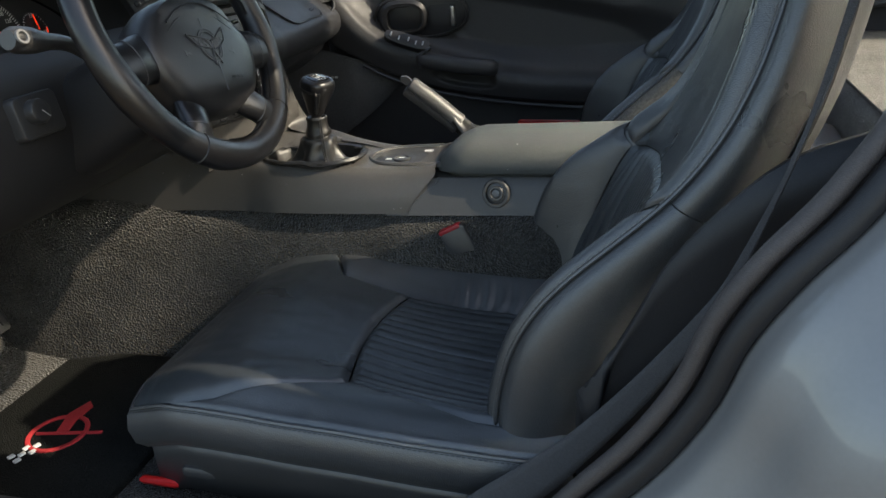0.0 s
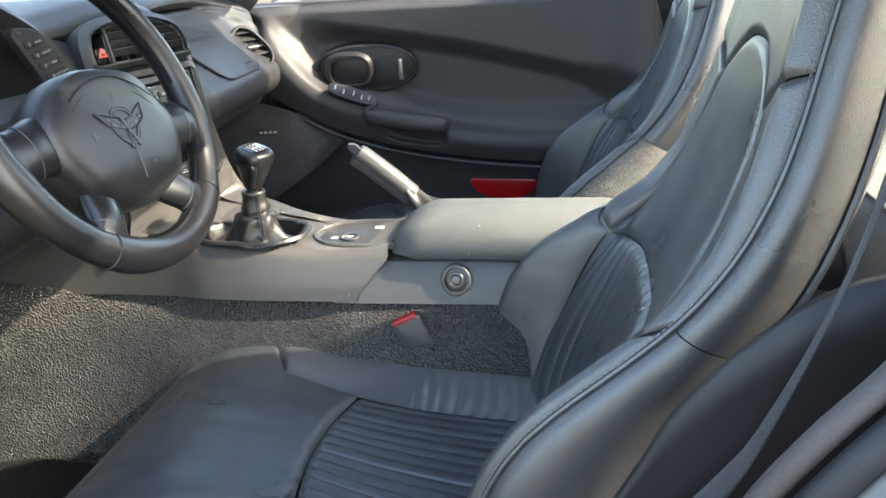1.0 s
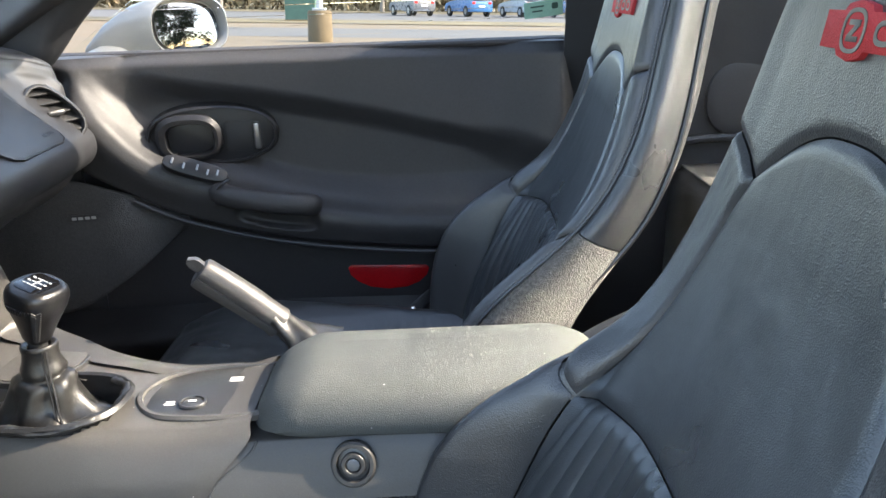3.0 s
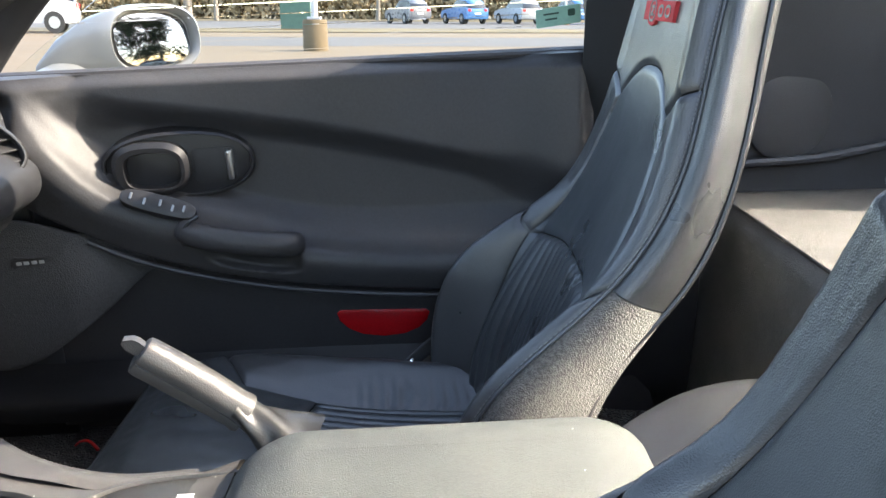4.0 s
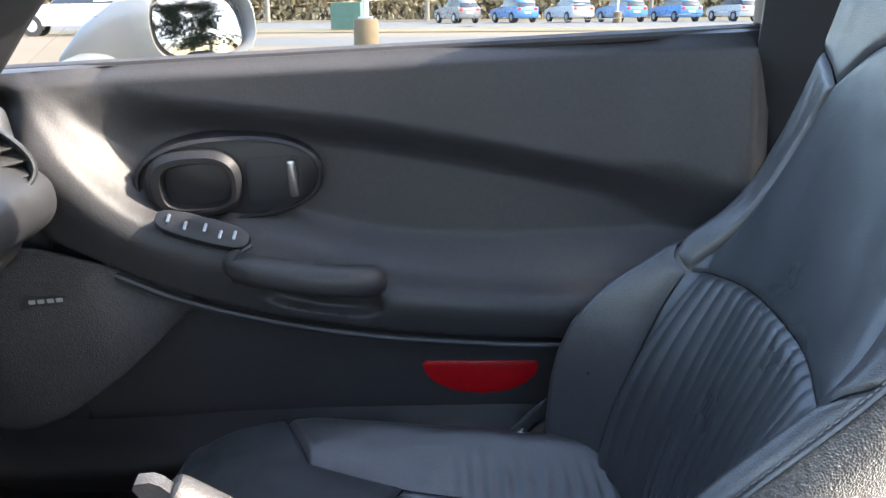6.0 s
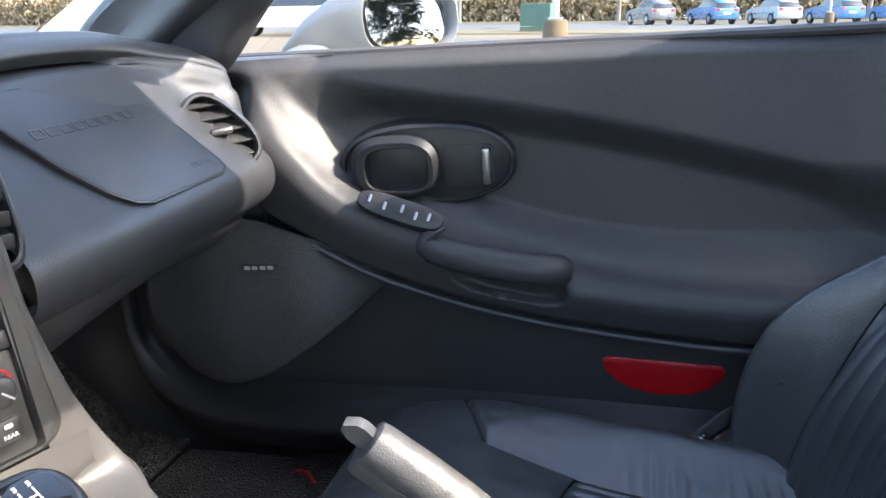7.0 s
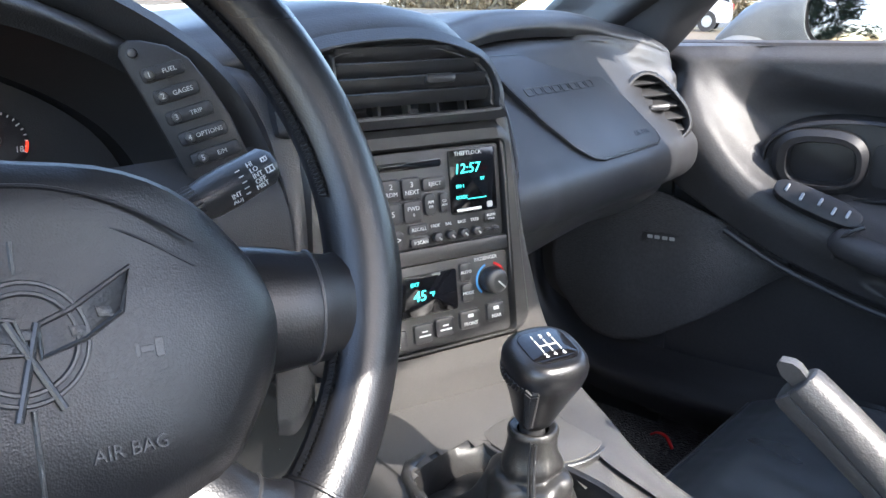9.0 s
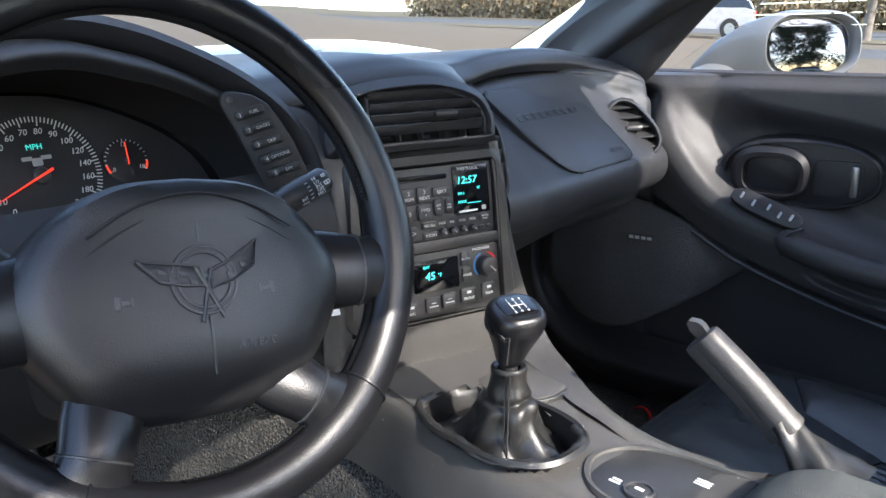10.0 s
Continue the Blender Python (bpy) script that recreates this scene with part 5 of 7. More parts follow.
letters("INT", 0.0040, sm @ Matrix.Translation((-0.0150, -0.0045, -0.0012)), M_WHITE, stalk)
letters("ADJ", 0.0040, sm @ Matrix.Translation((-0.0150, -0.0080, -0.0035)), M_WHITE, stalk)
bars(sm @ Matrix.Translation((-0.047, 0, -0.0022)), M_WHITE, stalk, [(0, 0, 0.0018, 0.012)])
# turn signal stalk on the door side
bm = bmesh.new()
tube(bm, spline([W @ Vector((-0.05, 0.02, -0.10)), (-0.585, -0.47, 0.806), (-0.582, -0.535, 0.822), (-0.580, -0.575, 0.829)], 14), [0.0075, 0.008, 0.008, 0.0085, 0.009, 0.009, 0.0095, 0.0100, 0.0125, 0.0150, 0.0155, 0.0155, 0.0150, 0.011], 18)
signal = part("signal_stalk", bm, M_BLACK, column, "black turn signal stalk with a round end")
sg_m = facing((-0.5655, -0.567, 0.831), (0, 1, 0.2), (-0.3, 0, 1))
bm = bmesh.new()
frame_ring(bm, sg_m, oval(0.017, 0.017, 2, 24), oval(0.011, 0.011, 2, 24), -0.002, 0.0012, 0.0005)
part("print_ring", bm, M_THREAD, signal)
# key with fob
bm = bmesh.new()
k0 = Vector((-0.632, -0.183, 0.664))
tube(bm, [k0 + Vector((-0.03, -0.02, 0.0)), k0], 0.016, 16)
ig = part("ignition_lock", bm, M_BLACK, column)
bm = bmesh.new()
plate(bm, facing(k0 + Vector((0.016, 0.004, 0)), (0.8, 0.3, 0), (0, 0, 1)), oval(0.034, 0.030, 2.6, 24), -0.004, 0.004, 0.002)
part("key_head", bm, M_BLACK, ig, "black key head")
bm = bmesh.new()
rc = k0 + Vector((0.018, -0.012, 0.012))
tube(bm, [rc + 0.014 * Vector((0.3 * math.cos(i * math.pi / 8), math.sin(i * math.pi / 8), math.cos(i * math.pi / 8))) for i in range(17)], 0.0013, 6)
part("key_ring", bm, M_CHROME, ig)
bm = bmesh.new()
tube(bm, [rc + Vector((0, -0.004, -0.016)), rc + Vector((0, -0.005, -0.024)), rc + Vector((0, -0.006, -0.0245)), rc + Vector((0, -0.008, -0.060)), rc + Vector((0, -0.008, -0.0605)), rc + Vector((0, -0.0085, -0.068))], [0.003, 0.004, 0.008, 0.009, 0.011, 0.010], 16)
part("key_fob", bm, M_CHROME, ig, "chrome cylinder key fob")
bm = bmesh.new()
plate(bm, facing(k0 + Vector((-0.002, 0.032, -0.003)), (0.2, 1, -0.10), (-0.5, 0.1, 0.7)), rrect(0.04, 0.018, 0.001, 1), -0.0004, 0.0004, 0.0001)
part("paper_tag", bm, M_WHITE, ig, "white paper tag", smooth=False)

# ---- steering wheel ----
wheel = thing("steering_wheel", W.translation, "black leather steering wheel with embossed hub", "steering wheel")
RW = 0.1790
RIM = W @ Matrix.Translation((0, 0.031, 0))
WP = W @ pose(0, 0, 0, 0, 0, -8)
bm = bmesh.new()
n, q = 96, 16
rows = []
for i in range(n):
    a = 2 * math.pi * i / n
    deg = math.degrees(a)
    fat = 1.0 + 0.10 * sum(math.exp(-((((deg - c + 180) % 360) - 180) / 12) ** 2) for c in (-14, 196, -62, 244))
    rows.append([RIM @ Vector(((RW + 0.0192 * fat * math.cos(t)) * math.cos(a), (RW + 0.0192 * fat * math.cos(t)) * math.sin(a), 0.0176 * fat * math.sin(t))) for t in [2 * math.pi * j / q for j in range(q)]])
grid(bm, rows, close_u=True, close_v=True)
rim = part("rim", bm, M_WHEEL, wheel, "stitched black leather rim")
for a0, a1 in ((0, 180), (-52, -28), (208, 234), (254, 288)):
    bm = bmesh.new()
    k = int((a1 - a0) * 1.25)
    for i in range(k):
        a = radians(a0 + (a1 - a0) * i / k)
        for s in (-1, 1):
            p = [((RW - 0.0198) * math.cos(a + da), (RW - 0.0198) * math.sin(a + da), zz) for da, zz in ((0, 0.0015), (s * 0.010, 0.0076))]
            tube(bm, p, 0.0012, 4, RIM, caps=False)
    tagged(part("rim_stitching", bm, M_THREADB, rim, "black cross stitching"), kind="stuff")
for a in (-53, 233):
    bm = bmesh.new()
    a = radians(a)
    tube(bm, [((RW + 0.0204 * math.cos(t)) * math.cos(a), (RW + 0.0204 * math.cos(t)) * math.sin(a), 0.0188 * math.sin(t)) for t in [2 * math.pi * j / 20 for j in range(21)]], 0.0012, 6, RIM)
    part("rim_seam", bm, M_WHEEL, rim)


def spoke(p0, p1, w0, w1):
    bm = bmesh.new()
    a, b = Vector(p0), Vector(p1)
    d = (b - a).normalized()
    o = Vector((-d.y, d.x))
    secs = []
    for f, w, z, h in ((0.0, w0 * 1.10, -0.006, 0.020), (0.3, w0 * 1.08, -0.003, 0.025), (0.52, w0 * 0.98, 0.0, 0.025), (0.68, w1 * 1.15, 0.0, 0.022), (0.79, w1 * 1.45, 0.0, 0.020), (0.89, w1 * 1.9, 0.0, 0.018), (0.97, w1 * 2.3, -0.001, 0.008)):
        c = a + (b - a) * f
        secs.append([W @ Vector((c.x + o.x * w / 2 * math.cos(t), c.y + o.y * w / 2 * math.cos(t), z + h / 1.6 * math.sin(t))) for t in [2 * math.pi * j / 20 for j in range(20)]])
    grid(bm, list(zip(*[spline([s[k] for s in secs], 14) for k in range(20)])), close_u=True)
    part("spoke", bm, M_WHEEL, wheel)
    bm = bmesh.new()
    c = a + (b - a) * 0.54
    ww = w0 * 0.98
    tube(bm, [W @ Vector((c.x + o.x * ww / 2 * math.cos(t), c.y + o.y * ww / 2 * math.cos(t), 0.0150 * math.sin(t))) for t in [math.pi * j / 16 for j in range(17)]], 0.0011, 6)
    part("spoke_seam", bm, M_BLACK, wheel)


spoke((0.078, -0.010), (0.180, -0.034), 0.058, 0.048)
spoke((-0.085, 0.010), (-0.182, 0.006), 0.058, 0.048)
spoke((0.035, -0.070), (0.088, -0.130), 0.046, 0.044)
spoke((-0.070, -0.055), (-0.106, -0.118), 0.046, 0.044)
# hub pad
bm = bmesh.new()
padk = [(0.0, 0.071), (0.045, 0.067), (0.080, 0.051), (0.106, 0.024), (0.117, -0.004), (0.110, -0.030), (0.096, -0.052), (0.080, -0.072), (0.060, -0.085), (0.030, -0.090), (0.0, -0.091)]
padk = padk + [(-x, y) for x, y in padk[-2:0:-1]]
pado = [tuple(p[:2]) for p in spline([(*p, 0) for p in padk + padk[:1]], 73)][:-1]
rows = []
for sc, zz in ((0.92, -0.045), (1.0, -0.022), (1.0, -0.006), (0.975, 0.006), (0.92, 0.0140), (0.80, 0.0185), (0.6, 0.0205), (0.4, 0.0212), (0.2, 0.0215), (0.02, 0.0216)):
    rows.append([WP @ Vector((x * sc, y * sc, zz + (0.007 * step(0.030, 0.062, y * sc) if zz > 0 else 0) - (0.007 * step(-0.055, -0.085, y * sc) if zz > 0 else 0))) for x, y in pado])
vs = grid(bm, rows, close_u=True)
bm.faces.new(vs[-1])
hub = part("hub_pad", bm, M_HUB, wheel, "dark grey airbag pad with embossed emblem")
H0 = WP @ Matrix.Translation((0, 0, 0.0212)) @ Matrix.Diagonal((0.86, 0.86, 1, 1))
bm = bmesh.new()
frame_ring(bm, H0 @ Matrix.Translation((0.0, -0.002, 0)), oval(0.052, 0.052, 2, 40), oval(0.043, 0.043, 2, 40), -0.002, 0.0011, 0.0006)
part("emblem_ring", bm, M_DASH, hub)
for r in (0.052, 0.043):
    bm = bmesh.new()
    tube(bm, [H0 @ Vector((r / 2 * math.cos(k * math.pi / 20), -0.002 + r / 2 * math.sin(k * math.pi / 20), 0.0008)) for k in range(41)], 0.0011, 6)
    part("ring_outline", bm, M_BLACK, hub)
bm = bmesh.new()
for flag in ([(-0.050, 0.016), (-0.018, 0.011), (-0.003, 0.008), (0.002, -0.007), (-0.016, -0.005), (-0.034, -0.001)], [(0.006, 0.005), (0.020, 0.010), (0.048, 0.026), (0.042, 0.006), (0.024, -0.004), (0.006, -0.009)]):
    bm = bmesh.new()
    plate(bm, H0, flag, -0.001, 0.0012, 0.0005)
    fl = part("emblem_flag", bm, M_DASH, hub)
    bm = bmesh.new()
    tube(bm, [H0 @ Vector((x, y, 0.0012)) for x, y in flag + flag[:1]], 0.0012, 6)
    part("flag_outline", bm, M_BLACK, fl)
    for k in range(5 if flag[0][0] < 0 else 2):
        bm = bmesh.new()
        bx, by = (-0.036 + 0.008 * k, 0.0095 - 0.0012 * k - 0.006 * (k % 2)) if flag[0][0] < 0 else (0.018 + 0.012 * k, 0.003 + 0.007 * k)
        plate(bm, H0, [(bx, by), (bx + 0.007, by - 0.001), (bx + 0.008, by - 0.006), (bx + 0.001, by - 0.005)], 0.0006, 0.0018, 0.0003)
        part("flag_check", bm, M_BLACK, fl)
for x0, y0, x1, y1 in ((-0.006, 0.008, 0.012, -0.032), (0.006, 0.006, -0.006, -0.034)):
    bm = bmesh.new()
    tube(bm, [H0 @ Vector((x0, y0, 0.001)), H0 @ Vector((x1, y1, 0.001))], 0.0016, 8)
    part("emblem_staff", bm, M_BLACK, hub)
for y0, y1 in ((0.036, 0.018), (-0.026, -0.064)):
    bm = bmesh.new()
    tube(bm, [WP @ Vector((0, y0, 0.0220)), WP @ Vector((0, (y0 + y1) / 2, 0.0212)), WP @ Vector((0, y1, 0.0190))], 0.0010, 6)
    part("split_line", bm, M_BLACK, hub)
for lift in (0.0, 0.010):
    bm = bmesh.new()
    tube(bm, spline([WP @ Vector((x, 0.046 + lift - 5.2 * x * x, 0.0215 + 0.0035 * (lift > 0) - 0.5 * x * x)) for x in (-0.07, -0.045, -0.02, 0.0, 0.02, 0.045, 0.07)], 30), 0.0010, 6)
    part("brow_line", bm, M_HUB, hub)
letters("AIR BAG", 0.0078, WP @ Matrix.Translation((0.032, -0.048, 0.0208)), M_BLACK, hub, depth=0.0010)
for cx in (-0.057, 0.049):
    bars(WP @ Matrix.Translation((cx, -0.011, 0.0202)), M_BLACK, hub, [(0, 0, 0.004, 0.008), (0.005 if cx < 0 else -0.005, 0, 0.006, 0.003), (0.009 if cx < 0 else -0.009, 0, 0.002, 0.006)], "horn_mark", 0.0012)

# ---- console ----
console = thing("centre_console", (-0.2, YC, 0.45), "grey plastic centre console with shifter opening", "console")
bm = bmesh.new()
secs = []
for x, yl, yr, zt in ((-1.00, -0.10, 0.20, 0.60), (-0.85, -0.09, 0.20, 0.58), (-0.72, -0.080, 0.195, 0.560), (-0.62, -0.080, 0.195, 0.545), (-0.55, -0.088, 0.145, 0.540), (-0.50, -0.090, 0.110, 0.537), (-0.43, -0.090, 0.070, 0.530), (-0.36, -0.088, 0.058, 0.524), (-0.30, -0.086, 0.068, 0.524), (-0.25, -0.082, 0.088, 0.528)):
    secs.append([(x, yl - 0.028, 0.452), (x, yl - 0.022, 0.480), (x, yl - 0.008, zt - 0.016), (x, yl + 0.006, zt - 0.004), (x, yl + 0.022, zt), (x, (yl + yr) / 2, zt), (x, yr - 0.022, zt), (x, yr - 0.006, zt - 0.004), (x, yr + 0.004, zt - 0.018), (x, yr + 0.012, 0.44)])
for sec in secs[-2:]:
    for k in range(4):
        x, y, z = sec[k]
        sec[k] = (x - 0.048 * step(0.515, 0.455, z) * step(-0.36, -0.25, x), y, z)
loft(bm, secs, 90, 90)
hole = [f for f in bm.faces if (abs(f.calc_center_median().x + 0.488) / 0.088) ** 2.6 + (abs(f.calc_center_median().y + 0.036) / 0.056) ** 2.6 < 1 and f.calc_center_median().z > 0.50]
bmesh.ops.delete(bm, geom=hole, context="FACES")
part("console_skin", bm, M_CONSOLE, console, "smooth grey console skin")
bm = bmesh.new()
secs = []
for x, yl, yr, zt in ((-0.335, -0.084, 0.060, 0.500), (-0.27, -0.082, 0.085, 0.506), (-0.22, -0.080, 0.088, 0.508), (-0.05, -0.074, 0.092, 0.508), (0.13, -0.072, 0.095, 0.504), (0.28, -0.070, 0.097, 0.50), (0.40, -0.070, 0.097, 0.50)):
    secs.append([(x, yl - 0.026, 0.447), (x, yl - 0.018, 0.470), (x, yl - 0.004, zt - 0.006), (x, yl + 0.010, zt), (x, (yl + yr) / 2, zt), (x, yr - 0.010, zt), (x, yr + 0.004, zt - 0.006), (x, yr + 0.03, 0.43)])
loft(bm, secs, 40, 30)
part("rear_skin", bm, M_CONSOLE, console)
# padded lid
bm = bmesh.new()
LX, LY = (-0.252, 0.140), (-0.092, 0.094)
rows = []
lx, ly = (LX[0] + LX[1]) / 2, (LY[0] + LY[1]) / 2
for d, z in ((0.012, 0.509), (0.010, 0.513), (0.001, 0.517), (-0.001, 0.530), (0.004, 0.545), (0.012, 0.556), (0.026, 0.564), (0.045, 0.568), (0.060, 0.570), (0.072, 0.5705)):
    rows.append([(lx + x, ly + y, z - 0.016 * step(-0.10, -0.21, x) * (1 if z > 0.52 else 0) - 0.004 * step(0.10, 0.2, x)) for x, y in rrect(LX[1] - LX[0] - 2 * d, LY[1] - LY[0] - 2 * d, max(0.055 - d * 0.6, 0.003), 8)])
vs = grid(bm, rows, close_u=True)
bm.faces.new(vs[-1])
bm.faces.new(vs[0])
part("armrest_lid", bm, M_LID, console, "padded grey vinyl armrest lid, closed")
bm = bmesh.new()
loft(bm, [[(0.095, -0.085, 0.46), (0.10, -0.06, 0.520), (0.10, 0.02, 0.535), (0.10, 0.085, 0.520), (0.095, 0.13, 0.44)], [(0.145, -0.085, 0.46), (0.150, -0.06, 0.535), (0.152, 0.02, 0.550), (0.150, 0.115, 0.535), (0.145, 0.165, 0.44)], [(0.20, -0.085, 0.46), (0.205, -0.06, 0.548), (0.21, 0.05, 0.566), (0.21, 0.14, 0.545), (0.20, 0.19, 0.42)], [(0.29, -0.085, 0.46), (0.29, -0.06, 0.548), (0.29, 0.06, 0.568), (0.29, 0.15, 0.545), (0.29, 0.21, 0.42)], [(0.40, -0.09, 0.44), (0.40, -0.07, 0.52), (0.40, 0.06, 0.545), (0.40, 0.15, 0.52), (0.40, 0.22, 0.42)]], 28, 24)
part("rear_cap", bm, M_TRIM, console, "dusty rounded cap behind the lid")
# lock on the console's side
m = facing((-0.142, -0.0955, 0.484), (1, -0.02, 0), (0, 0.22, 1))
bm = bmesh.new()
frame_ring(bm, m, oval(0.047, 0.050, 2, 36), oval(0.034, 0.036, 2, 36), -0.006, 0.003, 0.002)
lk = part("lock_ring", bm, M_CONSOLE, console)
bm = bmesh.new()
plate(bm, m, oval(0.034, 0.036, 2, 36), -0.008, -0.002, 0.001)
frame_ring(bm, m, oval(0.026, 0.026, 2, 36), oval(0.016, 0.016, 2, 36), -0.006, 0.004, 0.001)
part("lock_body", bm, M_BLACK, lk)
bm = bmesh.new()
plate(bm, m, oval(0.014, 0.014, 2, 24), -0.006, 0.003, 0.001)
part("lock_barrel", bm, M_LOCK, lk, "steel lock barrel")
bm = bmesh.new()
tube(bm, spline([(-0.243, -0.0835, 0.508), (-0.252, -0.0885, 0.495), (-0.285, -0.100, 0.470), (-0.295, -0.108, 0.452)], 14), 0.0013, 6)
part("seam_line", bm, M_BLACK, console)
# control inset ahead of the lid
m = facing((-0.318, -0.008, 0.5255), (1, 0, 0.0), (0, 1, 0.0))
bm = bmesh.new()
inset = [(0.075, -0.045), (0.02, -0.052), (-0.035, -0.045), (-0.062, -0.018), (-0.065, 0.012), (-0.045, 0.042), (0.0, 0.058), (0.075, 0.062)]
ins = [tuple(p[:2]) for p in spline([(*p, 0) for p in inset], 40)]
frame_ring(bm, m, [(x * 1.13, y * 1.13) for x, y in ins], ins, -0.006, 0.003, 0.003, zin=-0.004)
part("inset_rim", bm, M_CONSOLE, console)
bm = bmesh.new()
plate(bm, m, ins, -0.008, -0.0005, 0.0005)
ip = part("inset_panel", bm, M_BEZEL, console)
bm = bmesh.new()
frame_ring(bm, m, oval(0.031, 0.029, 2, 32, -0.006, -0.022), oval(0.024, 0.022, 2, 32, -0.006, -0.022), -0.002, 0.003, 0.001)
plate(bm, m, oval(0.024, 0.022, 2, 32, -0.006, -0.022), -0.002, 0.0015, 0.001, dome=0.001)
part("round_button", bm, M_BLACK, ip)
for piece in ((-0.032, -0.018, 0.010, 0.003), (-0.032, -0.023, 0.012, 0.003), (0.030, 0.035, 0.016, 0.002), (0.030, 0.031, 0.016, 0.002), (0.030, 0.027, 0.016, 0.002)):
    bars(m @ Matrix.Translation((0, 0, -0.0004)), M_WHITE, ip, [piece])
bars(m @ Matrix.Translation((-0.006, -0.022, 0.0028)), M_WHITE, ip, [(0, 0, 0.009, 0.004)])
# round ashtray lid
m = facing((-0.535, 0.058, 0.5390), (1, 0, 0), (0, 1, 0))
bm = bmesh.new()
frame_ring(bm, m, oval(0.118, 0.112, 2.2, 48), oval(0.110, 0.104, 2.2, 48), -0.006, 0.0015, 0.0008)
part("ashtray_rim", bm, M_BLACK, console)
bm = bmesh.new()
plate(bm, m, oval(0.108, 0.102, 2.2, 48), -0.006, 0.0022, 0.0012)
part("ashtray_lid", bm, M_CONSOLE, console, "round dark grey ashtray lid")

# ---- gear lever ----
lever = thing("gear_lever", (-0.475, -0.037, 0.50), "leather wrapped gear lever with gathered leather boot", "gear lever")
bm = bmesh.new()
rows = []
for z, sc in ((0.537, 1.04), (0.541, 1.0), (0.539, 0.94), (0.530, 0.90), (0.515, 0.90), (0.500, 0.86), (0.498, 0.60)):
    ring = []
    for k in range(72):
        a = 2 * math.pi * k / 72
        c, s_ = math.cos(a), math.sin(a)
        w = sc * (1 + (0.030 * math.sin(a * 4 + 1.0) + 0.018 * math.sin(a * 9 + z * 70)) * step(0.541, 0.52, z))
        ring.append((-0.488 + 0.094 * w * math.copysign(abs(c) ** 0.77, c), -0.036 + 0.061 * w * math.copysign(abs(s_) ** 0.77, s_), z + 0.0025 * math.sin(a * 3 + 0.6) * step(0.541, 0.53, z)))
    rows.append(ring)
grid(bm, rows, close_u=True)
well = part("boot_well", bm, M_FLAP, lever, "sunken folded leather well with a rolled rim")
bm = bmesh.new()
secs = []
for z, rx, ry, cx in ((0.508, 0.090, 0.056, -0.486), (0.517, 0.074, 0.048, -0.485), (0.523, 0.056, 0.040, -0.483), (0.538, 0.041, 0.032, -0.480), (0.553, 0.0355, 0.029, -0.479), (0.563, 0.0335, 0.0275, -0.478), (0.569, 0.0290, 0.025, -0.477), (0.572, 0.0225, 0.0205, -0.477), (0.579, 0.0235, 0.0215, -0.476), (0.590, 0.0195, 0.0185, -0.476), (0.600, 0.0185, 0.018, -0.475), (0.604, 0.0192, 0.0187, -0.475), (0.6075, 0.0185, 0.018, -0.475), (0.6085, 0.0165, 0.016, -0.475), (0.606, 0.012, 0.012, -0.475)):
    ring = []
    for k in range(72):
        a = 2 * math.pi * k / 72
        fold = step(0.60, 0.53, z)
        w = 1 + fold * (0.19 * abs(math.sin(a * 2.5 + z * 22)) - 0.10 + 0.06 * math.sin(a * 7 - z * 90)) + 0.020 * math.sin(a * 3 + z * 120) * step(0.52, 0.56, z) * step(0.607, 0.59, z)
        ring.append((cx + rx * w * math.cos(a), -0.037 + ry * w * math.sin(a), z + 0.0030 * math.sin(a * 2 + 1.2) * step(0.60, 0.55, z) + 0.006 * math.sin(a * 5 + 0.8) * step(0.545, 0.52, z)))
    secs.append(ring)
grid(bm, list(zip(*[spline([q[k] for q in secs], 44) for k in range(72)])), close_u=True)
boot = part("boot", bm, M_FLAP, lever, "creased black leather gear boot")
bm = bmesh.new()
roll = spline([(-0.586, -0.040, 0.538), (-0.575, -0.072, 0.540), (-0.535, -0.088, 0.536), (-0.500, -0.092, 0.538), (-0.455, -0.094, 0.533), (-0.418, -0.080, 0.537), (-0.401, -0.045, 0.534), (-0.402, -0.010, 0.538), (-0.425, 0.010, 0.536)], 60)
tube(bm, roll, [0.0052 + 0.0010 * math.sin(k * 0.55) + 0.0007 * math.sin(k * 1.7) for k in range(60)], 10, flat=0.8)
part("leather_roll", bm, M_FLAP, lever, "rolled leather edge tucked into the console")
for off in (-0.0022, 0.0022):
    bm = bmesh.new()
    tube(bm, spline([(-0.462 + off, -0.0535, 0.605), (-0.462 + off, -0.0555, 0.585), (-0.458 + off, -0.0610, 0.560), (-0.455 + off, -0.0665, 0.535), (-0.450 + off, -0.0700, 0.515)], 20), 0.0012, 6)
    part("boot_seam", bm, M_THREADB, boot, "raised double seam")
bm = bmesh.new()
tube(bm, [(-0.4765, -0.0375, 0.545), (-0.475, -0.038, 0.61), (-0.474, -0.038, 0.622)], 0.0095, 14)
part("shaft", bm, M_BLACK, lever)
KN = facing((-0.4745, -0.0385, 0.6135), (0.36, 0.93, 0.0), (-0.90, 0.34, 0.26))
bm = bmesh.new()
rows = []
for z, w, d in ((0.0, 0.0225, 0.0225), (0.003, 0.0265, 0.0265), (0.012, 0.0315, 0.031), (0.022, 0.0375, 0.037), (0.034, 0.0465, 0.045), (0.044, 0.0535, 0.052), (0.052, 0.0565, 0.055), (0.058, 0.0565, 0.055), (0.0625, 0.0535, 0.0525), (0.0660, 0.0475, 0.0465), (0.0672, 0.043, 0.040), (0.0670, 0.036, 0.032)):
    rows.append([KN @ Vector((x, y, z)) for x, y in oval(w, d, 2.7, 40)])
vs = grid(bm, rows, close_u=True)
bm.faces.new(vs[-1])
bm.faces.new(vs[0])
